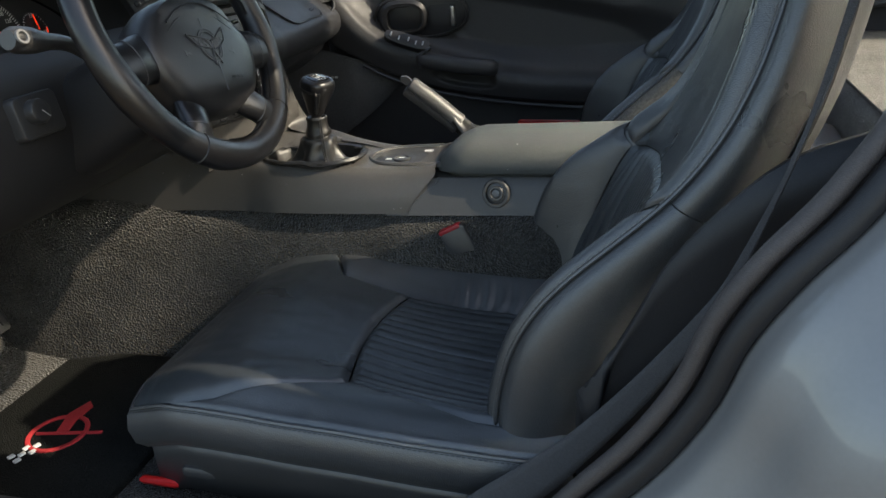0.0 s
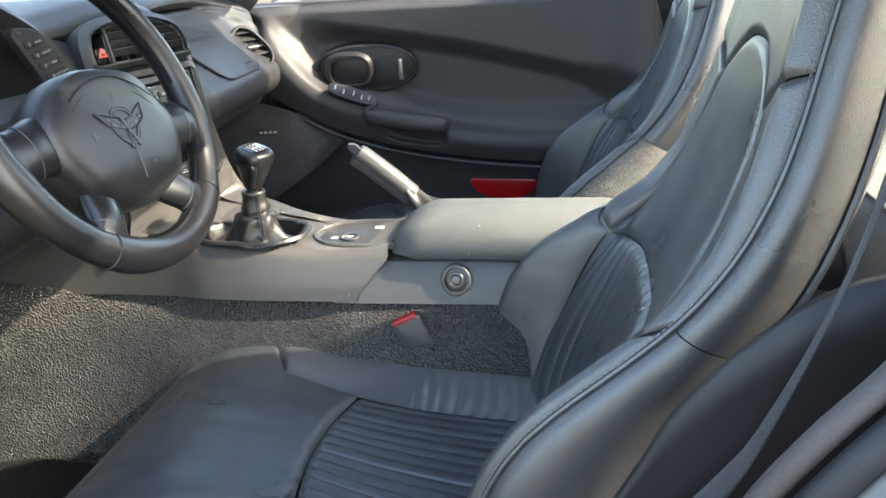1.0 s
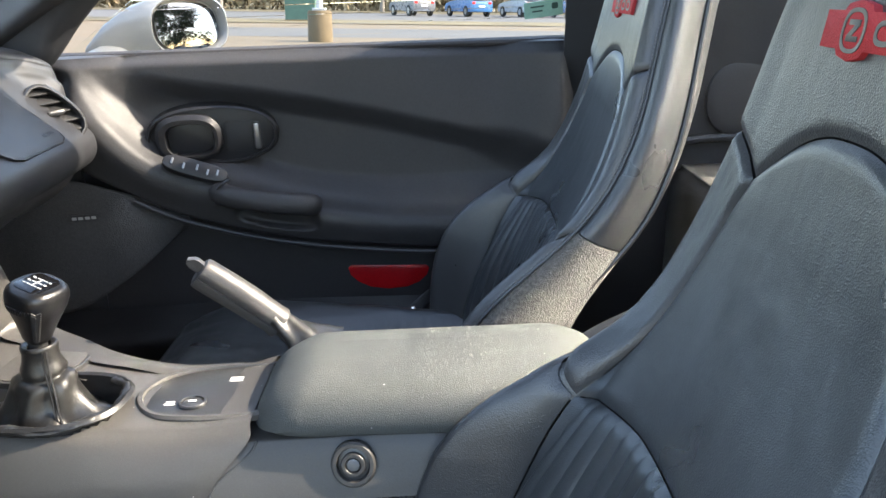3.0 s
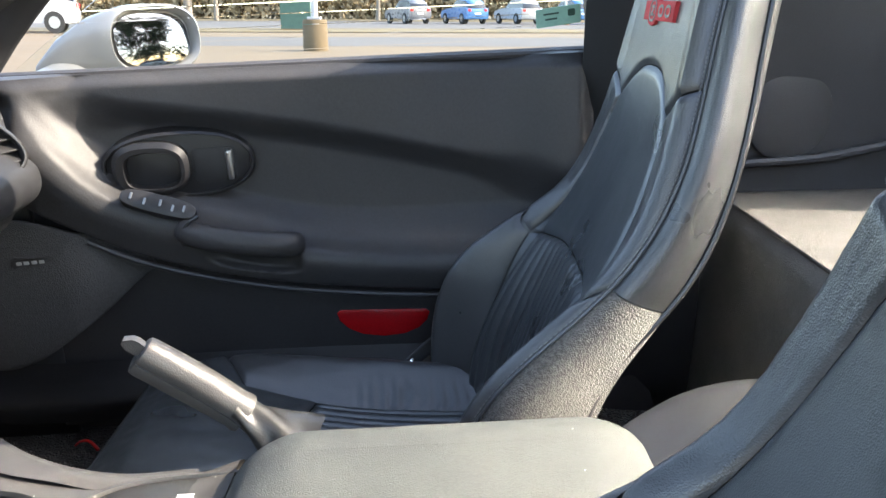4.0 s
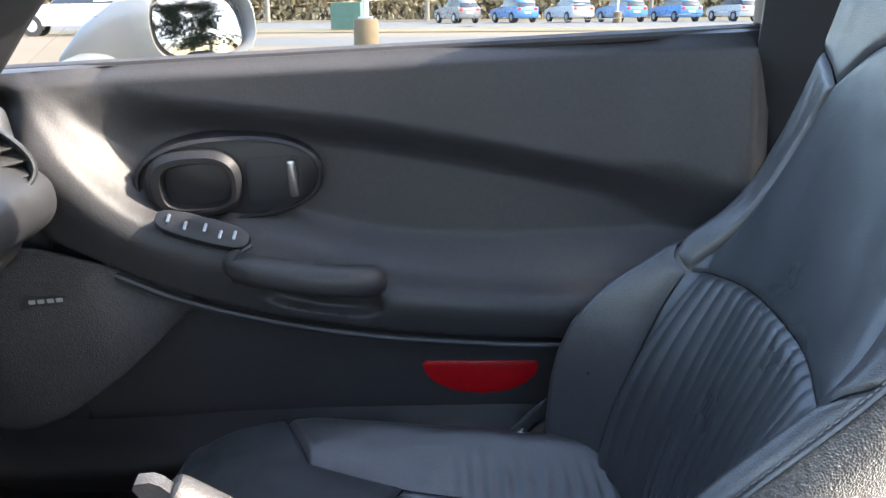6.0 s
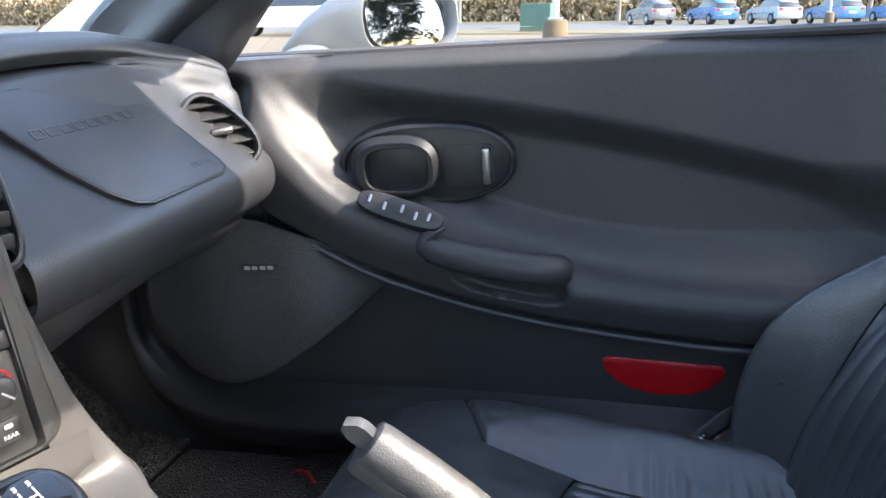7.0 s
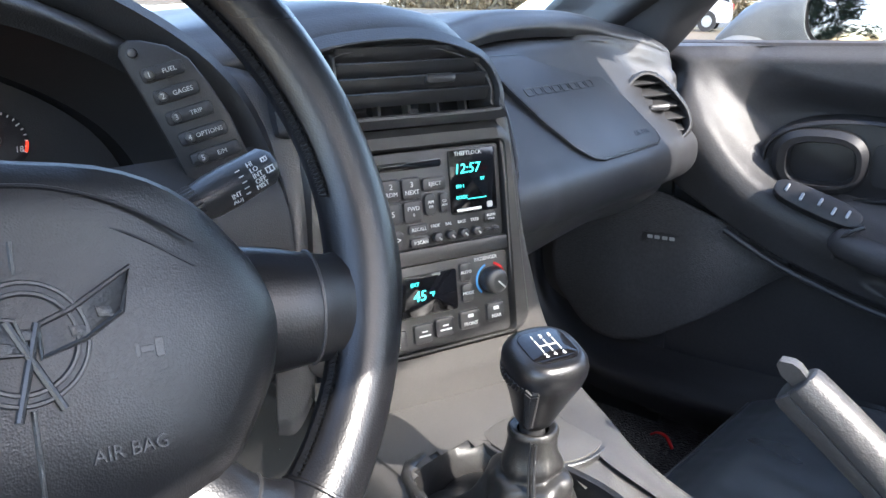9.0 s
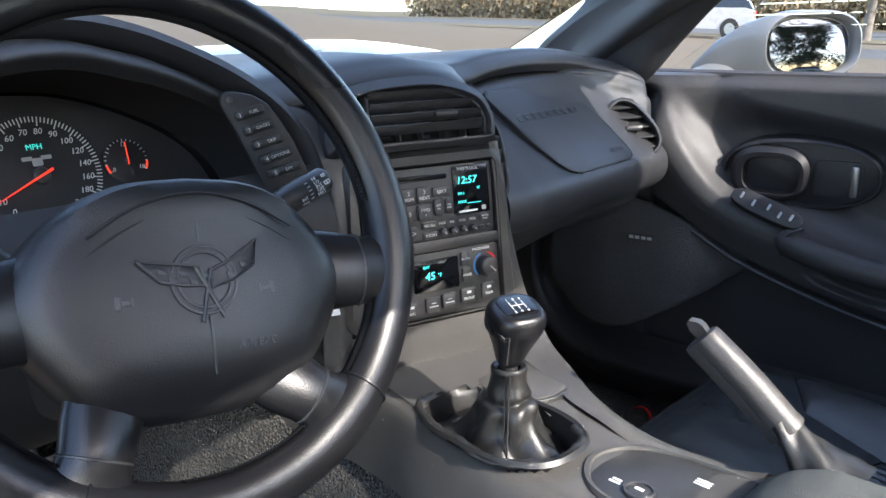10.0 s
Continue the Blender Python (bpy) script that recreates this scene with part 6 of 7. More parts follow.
kn = part("knob", bm, M_WHEEL, lever, "stitched black leather knob")
bm = bmesh.new()
plate(bm, KN, rrect(0.037, 0.033, 0.008, 6), 0.0655, 0.0682, 0.0010)
cap = part("shift_pattern_cap", bm, M_GLOSS, kn, "glossy cap with white shift pattern")
CP = KN @ Matrix.Translation((0, 0, 0.0684))
bars(CP, M_WHITE, cap, [(-0.007, 0, 0.0008, 0.013), (0.0, 0, 0.0008, 0.013), (0.007, 0, 0.0008, 0.013), (0.0, 0, 0.0148, 0.0008)])
for k in range(6):
    letters(str(k + 1), 0.0050, CP @ Matrix.Translation((-0.007 + 0.007 * (k // 2), 0.0100 if k % 2 == 0 else -0.0100, 0)), M_WHITE, cap)
bm = bmesh.new()
for i in range(15):
    z = 0.006 + 0.044 * i / 15
    r = curve1([(0.0, 0.0125), (0.012, 0.0160), (0.022, 0.0190), (0.034, 0.0236), (0.044, 0.0270), (0.06, 0.0285)], z)
    for s_, da in ((-1, -9), (1, 9)):
        a0, a1 = radians(224), radians(224 + da)
        tube(bm, [KN @ Vector((r * 1.06 * math.cos(a0), r * 1.06 * math.sin(a0), z - 0.0012)), KN @ Vector((r * 1.08 * math.cos(a1), r * 1.08 * math.sin(a1), z + 0.0018))], 0.0017, 6)
for i in range(16):
    a0 = radians(118 + 7 * i)
    tube(bm, [KN @ Vector((0.0283 * math.cos(a0), 0.0276 * math.sin(a0), 0.0440)), KN @ Vector((0.0293 * math.cos(a0 + 0.05), 0.0286 * math.sin(a0 + 0.05), 0.0495))], 0.0014, 6)
tagged(part("knob_stitching", bm, M_THREADB, kn), kind="stuff")

# ---- handbrake ----
brake = thing("handbrake", (-0.22, 0.135, 0.50), "grey gripped handbrake lever with leather boot", "handbrake")
P0, P1 = Vector((-0.340, 0.113, 0.630)), Vector((-0.255, 0.132, 0.548))
bm = bmesh.new()
ax = (P1 - P0).normalized()
side = Vector((0, 1, 0))
side = (side - ax * side.dot(ax)).normalized()
rise_ = side.cross(ax) if side.cross(ax).z > 0 else ax.cross(side)
HALF = [(0.0, 0.0165), (0.0075, 0.0150), (0.0128, 0.0105), (0.0158, 0.0035), (0.0156, -0.0060), (0.0150, -0.0068), (0.0139, -0.0074), (0.0150, -0.0082), (0.0146, -0.0170), (0.0105, -0.0225), (0.0, -0.0235)]
RIM = HALF + [(-a, b) for a, b in HALF[-2:0:-1]]
secs = []
for f, sc, low in ((-0.025, 0.80, 0.8), (-0.012, 0.94, 0.95), (0.03, 1.0, 1.0), (0.3, 1.03, 1.0), (0.6, 1.06, 0.95), (0.9, 1.06, 0.85), (0.97, 1.14, 0.9), (1.0, 1.12, 0.85), (1.01, 0.95, 0.8)):
    c = P0.lerp(P1, f) + rise_ * 0.002 * math.sin(math.pi * min(max(f, 0), 1))
    secs.append([c + side * a * sc + rise_ * b * (sc if b > 0 else low) for a, b in RIM])
vs = grid(bm, secs, close_u=True)
bm.faces.new(vs[0])
part("grip", bm, M_BRAKE, brake, "smooth grey vinyl grip with a moulded side seam")
bm = bmesh.new()
plate(bm, facing(P0 - ax * 0.002, -ax, rise_), [(-0.006, 0.0075), (0.009, 0.0095), (0.015, 0.0080), (0.0215, 0.0015), (0.0205, -0.0025), (0.013, -0.0055), (-0.006, -0.0050)], -0.0055, 0.0055, 0.0024)
part("release_button", bm, M_BRAKE, brake, "wedge-shaped grey release button")
bm = bmesh.new()
secs = []
for f, w in ((0.0, 0.0185), (0.12, 0.018), (0.3, 0.021), (0.55, 0.027), (0.8, 0.037), (1.0, 0.048)):
    c = P1 - ax * 0.012 + (Vector((-0.195, 0.136, 0.490)) - P1) * f
    secs.append([c + w * (1 + 0.13 * math.sin(4 * a + 7 * f)) * (Vector((0.64, 0, 0.77)) * math.cos(a) * 0.8 + Vector((0, 1, 0)) * math.sin(a)) for a in [2 * math.pi * k / 32 for k in range(32)]])
grid(bm, list(zip(*[spline([s[k] for s in secs], 24) for k in range(32)])), close_u=True)
part("boot", bm, M_FLAP, brake, "creased leather handbrake boot")


# ---- seats ----
SEAT_Y, SEAT_GAP = -0.301, 0.748
# height, middle of the back, half width, edge of the insert, crown of the inner and outer bolster, their ridge seams
BACK = [(0.26, 0.015, 0.222, -0.040, -0.085, -0.080, -0.068, -0.066), (0.32, 0.022, 0.224, -0.034, -0.090, -0.084, -0.074, -0.071), (0.40, 0.040, 0.224, -0.012, -0.086, -0.070, -0.066, -0.057), (0.46, 0.062, 0.222, 0.020, -0.074, -0.048, -0.044, -0.034),
        (0.50, 0.078, 0.220, 0.046, -0.058, -0.022, -0.020, -0.006), (0.54, 0.096, 0.218, 0.072, -0.030, 0.018, 0.022, 0.036), (0.57, 0.110, 0.216, 0.096, 0.008, 0.056, 0.060, 0.074), (0.59, 0.120, 0.215, 0.112, 0.045, 0.086, 0.088, 0.100),
        (0.62, 0.136, 0.213, 0.132, 0.112, 0.122, 0.130, 0.133), (0.66, 0.158, 0.208, 0.155, 0.150, 0.152, 0.167, 0.167), (0.72, 0.188, 0.199, 0.184, 0.180, 0.182, 0.201, 0.201), (0.78, 0.208, 0.187, 0.204, 0.200, 0.200, 0.223, 0.223),
        (0.84, 0.222, 0.169, 0.220, 0.216, 0.216, 0.238, 0.238), (0.91, 0.235, 0.158, 0.234, 0.230, 0.230, 0.253, 0.253), (0.98, 0.252, 0.145, 0.252, 0.250, 0.250, 0.272, 0.272), (1.04, 0.278, 0.120, 0.278, 0.278, 0.278, 0.296, 0.296), (1.075, 0.302, 0.086, 0.302, 0.302, 0.302, 0.316, 0.316)]


@functools.lru_cache(None)
def back_row(z):
    def pick(k):
        return smooth1([(r[0], r[k]) for r in BACK], z)
    return tuple(pick(k) for k in range(1, 8))


def back_point(u, z):
    """Front of the seat back; u from -1 to 1 across."""
    xm, hw, xe, cin, cout, rin, rout = back_row(z)
    a = abs(u)
    crown, ridge = (cin, rin) if u > 0 else (cout, rout)
    x = xm + (xe - xm) * step(0.30, 0.80, a)
    x += (crown - xe) * step(0.74, 0.92, a)
    if a > 0.90:
        x += (ridge - crown) * ((a - 0.90) / 0.07) ** 1.4
    return Vector((x, hw * u, z))


def back_normal(u, z):
    e = 0.004
    a = back_point(min(u + e, 1), z) - back_point(max(u - e, -1), z)
    b = back_point(u, z + e) - back_point(u, z - e)
    n = b.cross(a)
    if n.length < 1e-9:
        return Vector((-1, 0, 0))
    n.normalize()
    return n if n.x < 0 else -n


SHELL_DEPTH = [(0.26, 0.160), (0.41, 0.154), (0.49, 0.140), (0.56, 0.098), (0.62, 0.067), (0.74, 0.062), (0.85, 0.062), (1.0, 0.055), (1.07, 0.03)]
SHELL_DROP = [(0.26, 0.0), (0.40, -0.015), (0.50, -0.03), (0.62, -0.045), (0.80, -0.03), (1.07, 0.0)]


def back_panel(bm, left, right, z0, z1, nu, nz, puff, rim=0.014, ribs=0, low=None, high=None, wrinkle=0.0):
    """A sewn panel of the seat back between two edge curves u(z); its edges sink into the seams."""
    rows = []
    for j in range(nz + 1):
        row = []
        for i in range(nu + 1):
            a, b = i / nu, j / nz
            f = 2 * a - 1
            zl = z0(f) if callable(z0) else z0
            zh = z1(f) if callable(z1) else z1
            z = zl + (zh - zl) * b
            ul, ur = curve1(left, z), curve1(right, z)
            u = ul + (ur - ul) * a
            hw = back_row(z)[1]
            d = min(a * (ur - ul) * hw, (1 - a) * (ur - ul) * hw, b * (zh - zl), (1 - b) * (zh - zl))
            h = puff * (1 - (1 - min(max(d, 0) / rim, 1)) ** 2)
            if ribs:
                h += 0.0036 * (abs(math.sin(math.pi * ribs * a)) ** 0.5) * min(d / 0.01, 1)
            if wrinkle:
                h += wrinkle * (noise.noise((u * 9, z * 28, 3.1)) + 0.5 * noise.noise((u * 30, z * 50, 1.7))) * min(d / 0.01, 1)
            row.append(back_point(u, z) + back_normal(u, z) * h)
        rows.append(row)
    grid(bm, rows)


def flat(v):
    return [(0.0, v), (2.0, v)]


def strip(bm, pts, width, n, height=0.0):
    grid(bm, [[p - n * width / 2, p + n * width / 2] for p in pts])


def seat(at):
    s = thing("seat", at, "black leather sports seat with ribbed inserts and grey stitching", "car seat", "front seats")

    def add(name, bm, mat, label="", parent=None, **kw):
        bmesh.ops.translate(bm, verts=bm.verts, vec=(0, SEAT_Y, 0))
        return part(name, bm, mat, parent or s, label, **kw)
    mid = [(0.28, 0.70), (0.42, 0.74), (0.54, 0.785), (0.58, 0.80), (0.62, 0.80)]
    neg = [(z, -u) for z, u in mid]
    bm = bmesh.new()
    back_panel(bm, neg, mid, 0.29, lambda f: 0.592 - 0.018 * f * f, 160, 50, 0.003, 0.008, ribs=17)
    add("lower_insert", bm, M_LEATHER_IN, "channel-quilted lower insert")
    # upper middle panel, an arch
    arch = [(0.54, 0.79), (0.58, 0.795), (0.62, 0.775), (0.66, 0.75), (0.72, 0.715), (0.77, 0.68), (0.80, 0.63), (0.86, 0.60)]
    dome = lambda f: 0.848 - 0.050 * abs(f) ** 2.6
    bm = bmesh.new()
    back_panel(bm, [(z, -u) for z, u in arch], arch, lambda f: 0.5935 - 0.018 * f * f, dome, 60, 60, 0.0045, 0.012, wrinkle=0.0004)
    add("middle_panel", bm, M_LEATHER_IN, "smooth arched middle panel")
    for sg in (-1, 1):
        edge = [(0.26, 0.962), (0.60, 0.966), (0.9, 0.966)]
        outer = [(z, sg * u) for z, u in edge]
        inner = [(z, sg * (u + 0.004)) for z, u in mid]
        bm = bmesh.new()
        lo, hi = (inner, outer) if sg > 0 else (outer, inner)
        back_panel(bm, lo, hi, 0.265, lambda f: 0.5985 + (0.0235 * f * sg), 40, 60, 0.005, 0.010, wrinkle=0.0005)
        add("lower_bolster", bm, M_LEATHER, "plump lower side bolster")
        inner = [(z, sg * (u + 0.004)) for z, u in arch]
        bm = bmesh.new()
        lo, hi = (inner, outer) if sg > 0 else (outer, inner)
        back_panel(bm, lo, hi, lambda f: 0.6003 + (0.0235 * f * sg), lambda f: 0.8165 + 0.019 * f * sg, 36, 56, 0.0045, 0.008, wrinkle=0.0010)
        add("upper_bolster", bm, M_LEATHER, "creased upper side bolster")
    bm = bmesh.new()

    def neck(f):
        a = abs(f)
        return 0.8495 - 0.050 * min(a / 0.635, 1) ** 2.6 + 0.038 * max(0.0, (a - 0.635) / 0.365)
    back_panel(bm, flat(-0.966), flat(0.966), neck, 1.072, 90, 50, 0.0045, 0.009, wrinkle=0.0003)
    head = add("head_panel", bm, M_LEATHER, "smooth leather head section")
    for sg in (-1, 1):
        bm = bmesh.new()
        grid(bm, [[back_point(sg * u, z) - back_normal(sg * u, z) * 0.003 for u in [0.79 + 0.17 * i / 20 for i in range(21)]] for z in [0.57 + 0.07 * j / 12 for j in range(13)]])
        add("seam_lining", bm, M_LEATHER)
    # side walls: leather wing above, cloth below, then the hard shell behind
    for sg in (-1, 1):
        for nm, za, zb, mt, lb in (("wing_panel", 0.6215, 1.062, M_LEATHER, "pebbled leather wing panel"), ("side_panel", 0.265, 0.6205, M_LEATHER, "side panel of the lower back")):
            bm = bmesh.new()
            rows = []
            for j in range(49):
                z = za + (zb - za) * j / 48
                ridge = back_point(sg * 0.965, z)
                ridge.y = abs(ridge.y)
                depth = smooth1(SHELL_DEPTH, z)
                wide = smooth1([(0.26, 0.024), (0.45, 0.024), (0.60, 0.016), (0.70, 0.022), (0.85, 0.024), (1.0, 0.018), (1.07, 0.006)], z)
                drop = smooth1(SHELL_DROP, z)
                row = []
                for i in range(17):
                    a = i / 16
                    seam = min(j, 48 - j, 3) / 3
                    row.append((ridge.x + depth * a, sg * (ridge.y + wide * math.sin(math.pi * a ** 0.55) - 0.020 * a ** 2.2 - 0.002 * (1 - seam)), z + drop * a))
                rows.append(row)
            grid(bm, rows)
            add(nm, bm, mt, lb)
        # raised double seam along the ridge and piping along the shell
        bm = bmesh.new()
        tube(bm, [back_point(sg * 0.968, z) + back_normal(sg * 0.968, z) * 0.0035 for z in [0.275 + 0.775 * j / 69 for j in range(70)]], 0.0026, 6)
        add("ridge_piping", bm, M_LEATHER)
        bm = bmesh.new()
        for j in range(120):
            z = 0.62 + 0.40 * j / 120
            p, q = back_point(sg * 0.965, z), back_point(sg * 0.965, z + 0.0024)
            out = Vector((0.0075, sg * 0.0058, 0))
            tube(bm, [p + out, q + out], 0.0008, 4, caps=False)
        tagged(add("wing_stitching", bm, M_THREADB, "dark stitching along the wing"), kind="stuff")
        bm = bmesh.new()
        for j in range(150):
            z = 0.30 + 0.74 * j / 150
            for u, off in ((0.957, 0.0050),):
                p, q = back_point(sg * u, z) + back_normal(sg * u, z) * off, back_point(sg * u, z + 0.0030) + back_normal(sg * u, z + 0.003) * off
                tube(bm, [p, q], 0.0008, 4, caps=False)
        tagged(add("ridge_stitching", bm, M_THREAD, "grey stitching along the bolster ridge"), kind="stuff")
    # hard back shell
    bm = bmesh.new()
    rows = []
    for j in range(41):
        z = 0.265 + 0.80 * j / 40
        ridge = back_point(0.965, z)
        depth = smooth1(SHELL_DEPTH, z)
        wide = smooth1([(0.26, 0.024), (0.45, 0.024), (0.60, 0.016), (0.70, 0.022), (0.85, 0.024), (1.0, 0.018), (1.07, 0.006)], z)
        drop = smooth1(SHELL_DROP, z)
        yy, xx = ridge.y - 0.017, ridge.x + depth
        rows.append(spline([(xx - 0.004, -yy, z + drop), (xx + 0.012, -yy + 0.022, z + drop), (xx + 0.032, -yy * 0.6, z + drop), (xx + 0.042, 0, z + drop), (xx + 0.032, yy * 0.6, z + drop), (xx + 0.012, yy - 0.022, z + drop), (xx - 0.004, yy, z + drop)], 30))
    grid(bm, rows)
    add("back_shell", bm, M_LEATHER, "leather covered back shell")
    for sg in (-1, 1):
        bm = bmesh.new()
        pts = []
        for j in range(41):
            r = rows[j][0]
            pts.append((r.x + 0.004, sg * (abs(r.y) + 0.001), r.z))
        tube(bm, pts, 0.0045, 8)
        add("shell_piping", bm, M_BLACK, "black piping round the shell")
    # embroidered label on the head section
    c = back_point(0.0, 0.916)
    lm = facing(c + Vector((-0.0090, 0, 0)), (0.0, -1.0, 0.0), (0.16, 0, 0.99)) @ Matrix.Diagonal((0.87, 0.87, 1, 1))
    bm = bmesh.new()
    plate(bm, lm, [(-0.075, 0.014), (-0.050, 0.014), (-0.046, 0.019), (-0.030, 0.022), (-0.014, 0.019), (-0.010, 0.014), (0.075, 0.014), (0.075, -0.014), (-0.010, -0.014), (-0.014, -0.019), (-0.030, -0.022), (-0.046, -0.019), (-0.050, -0.014), (-0.075, -0.014)], -0.006, 0.0008, 0.0004)
    patch = add("label", bm, M_REDCLOTH, "red embroidered model label", head)
    for w, h, cx, hole in ((0.033, 0.033, -0.030, 0.80), (0.026, 0.018, 0.012, 0.55), (0.026, 0.018, 0.046, 0.55)):
        bm = bmesh.new()
        frame_ring(bm, lm @ Matrix.Translation((0, 0, 0.0008)), oval(w, h, 2.6, 28, cx, 0), oval(w * (0.55 + hole * 0.3), h * hole, 2.6, 28, cx, 0), 0, 0.0005, 0.0001)
        add("label_mark", bm, M_BLACK, "", patch)
    bm = bmesh.new()
    plate(bm, lm, [(-0.038, 0.008), (-0.022, 0.008), (-0.022, 0.004), (-0.031, -0.004), (-0.022, -0.004), (-0.022, -0.008), (-0.038, -0.008), (-0.038, -0.004), (-0.029, 0.004), (-0.038, 0.004)], 0.0008, 0.0013, 0.0002)
    add("label_mark", bm, M_BLACK, "", patch)

    # cushion
    def cush(x, v):
        """Top of the cushion; v from -1 (door side of the driver's seat) to 1."""
        hw = smooth1([(-0.58, 0.240), (-0.52, 0.262), (-0.45, 0.270), (-0.30, 0.270), (-0.05, 0.262)], x) if v < 0 else smooth1([(-0.58, 0.235), (-0.50, 0.245), (-0.30, 0.250), (-0.05, 0.235)], x)
        mid_z = smooth1([(-0.58, 0.325), (-0.55, 0.354), (-0.50, 0.364), (-0.42, 0.364), (-0.32, 0.338), (-0.20, 0.318), (-0.05, 0.308), (0.05, 0.31)], x)
        b = smooth1([(-0.58, 0.0), (-0.48, 0.004), (-0.36, 0.022), (-0.22, 0.036), (-0.08, 0.036), (0.05, 0.03)], x)
        a = abs(v)
        edge = 0.055 if v > 0 else smooth1([(-0.58, 0.012), (-0.40, 0.022), (-0.28, 0.012), (-0.08, 0.016)], x)
        z = mid_z + b * (1.0 if v > 0 else 0.60) * step(0.45, 0.80, a) - edge * step(0.78, 1.0, a) ** 1.5
        return Vector((x, hw * v, z))

    def cpanel(bm, left, right, xa, xb, nu, nx, puff, rim=0.014, ribs=0, wrinkle=0.0, gather=0.0):
        rows = []
        for j in range(nx + 1):
            row = []
            for i in range(nu + 1):
                a, b = i / nu, j / nx
                f = 2 * a - 1
                x0 = xa(f) if callable(xa) else xa
                x1 = xb(f) if callable(xb) else xb
                x = x0 + (x1 - x0) * b
                vl, vr = curve1(left, x), curve1(right, x)
                v = vl + (vr - vl) * a
                d = min(a * (vr - vl) * 0.24, (1 - a) * (vr - vl) * 0.24, b * (x1 - x0), (1 - b) * (x1 - x0))
                h = puff * (1 - (1 - min(max(d, 0) / rim, 1)) ** 2)
                if ribs:
                    h += 0.0036 * (abs(math.sin(math.pi * ribs * a)) ** 0.5) * min(d / 0.01, 1)
                if wrinkle:
                    h += wrinkle * (noise.noise((x * 14, v * 6, 2.1)) + 0.6 * noise.noise((x * 40, v * 14, 5.5))) * min(d / 0.01, 1)
                if gather:
                    fold = math.sin(300 * x + 5 * noise.noise((x * 9, v * 4, 1.0))) + 0.5 * noise.noise((x * 60, v * 5, 3.0))
                    h += gather * fold * step(-0.26, -0.14, x) * (1 - step(0.46, 0.72 + 0.1 * noise.noise((x * 25, 0, 7.0)), v)) * min(d / 0.004, 1)
                row.append(cush(x, v) + Vector((0, 0, h)))
            rows.append(row)
        grid(bm, rows)

    flatx = lambda v: [(-2.0, v), (2.0, v)]
    bm = bmesh.new()
    cpanel(bm, [(-0.30, -0.64), (-0.10, -0.84), (0.03, -0.86)], flatx(0.42), lambda f: -0.280 - 0.022 * (1 - f * f), 0.03, 150, 40, 0.003, 0.008, ribs=16)
    add("cushion_insert", bm, M_LEATHER_IN, "channel-quilted cushion insert")
    bm = bmesh.new()
    cpanel(bm, [(-0.60, -0.99), (-0.50, -0.985), (-0.44, -0.93), (-0.36, -0.80), (-0.27, -0.645)], [(-0.60, 0.98), (-0.47, 0.98), (-0.40, 0.50), (-0.27, 0.425)], -0.585, lambda f: -0.2815 - 0.022 * (1 - f * f), 70, 50, 0.008, 0.010, wrinkle=0.0018)
    add("thigh_panel", bm, M_LEATHER_IN, "smooth front thigh panel")
    for sg in (-1, 1):
        a, b = ([(-0.60, 1.0), (-0.47, 0.985), (-0.40, 0.505), (-0.27, 0.43), (0.05, 0.43)] if sg > 0 else [(-0.60, -1.0), (-0.50, -0.99), (-0.44, -0.935), (-0.36, -0.805), (-0.27, -0.65), (-0.10, -0.845), (0.03, -0.865)]), flatx(sg * 1.0)
        lo, hi = (a, b) if sg > 0 else (b, a)
        bm = bmesh.new()
        cpanel(bm, lo, hi, -0.472 if sg > 0 else -0.505, 0.03, 40, 180 if sg > 0 else 60, 0.009 if sg > 0 else 0.007, 0.026 if sg > 0 else 0.006, wrinkle=0.0016 if sg > 0 else 0.0012, gather=0.0016 if sg > 0 else 0.0)
        add("cushion_bolster", bm, M_LEATHER if sg > 0 else M_LEATHER_IN, "creased leather cushion bolster")
    # skirt round the cushion and plastic base
    bm = bmesh.new()
    rim = [cush(x, -1.0) for x in [0.03 - 0.61 * k / 30 for k in range(31)]] + [cush(-0.585, -1 + 2 * k / 30) for k in range(1, 30)] + [cush(x, 1.0) for x in [-0.58 + 0.61 * k / 30 for k in range(31)]]
    rows = []
    for out, dz in ((0.0, 0.0), (0.007, -0.008), (0.010, -0.03), (0.006, -0.055), (-0.004, -0.068)):
        rows.append([(p.x + out * (-1 if p.x < -0.57 else 0), p.y + out * (1 if p.y > 0.1 else -1 if p.y < -0.1 else 0), p.z + dz) for p in rim])
    grid(bm, rows)
    add("cushion_skirt", bm, M_LEATHER, "leather cushion skirt below a double seam")
    for dz, r in ((0.001, 0.003), (-0.009, 0.0026)):
        bm = bmesh.new()
        tube(bm, [(p.x, p.y * 1.012, p.z + dz) for p in rim], r, 6)
        add("cushion_piping", bm, M_LEATHER)
    bm = bmesh.new()
    for j in range(0, len(rim) - 1):
        for k in range(3):
            p = Vector(rim[j]).lerp(rim[j + 1], k / 3)
            q = Vector(rim[j]).lerp(rim[j + 1], k / 3 + 0.2)
            tube(bm, [(p.x, p.y * 1.02, p.z - 0.004), (q.x, q.y * 1.02, q.z - 0.004)], 0.0007, 4, caps=False)
    tagged(add("cushion_stitching", bm, M_THREADB), kind="stuff")
    bm = bmesh.new()
    rows = []
    for out, z0, z1 in ((0.0, 0.0, 0.0), (0.004, -0.02, -0.01), (0.002, -0.08, -0.08)):
        rows.append([(p.x * 0.97 - 0.006, p.y * (0.985 + out), max(p.z - 0.062 + z0, 0.185)) for p in rim])
    grid(bm, rows)
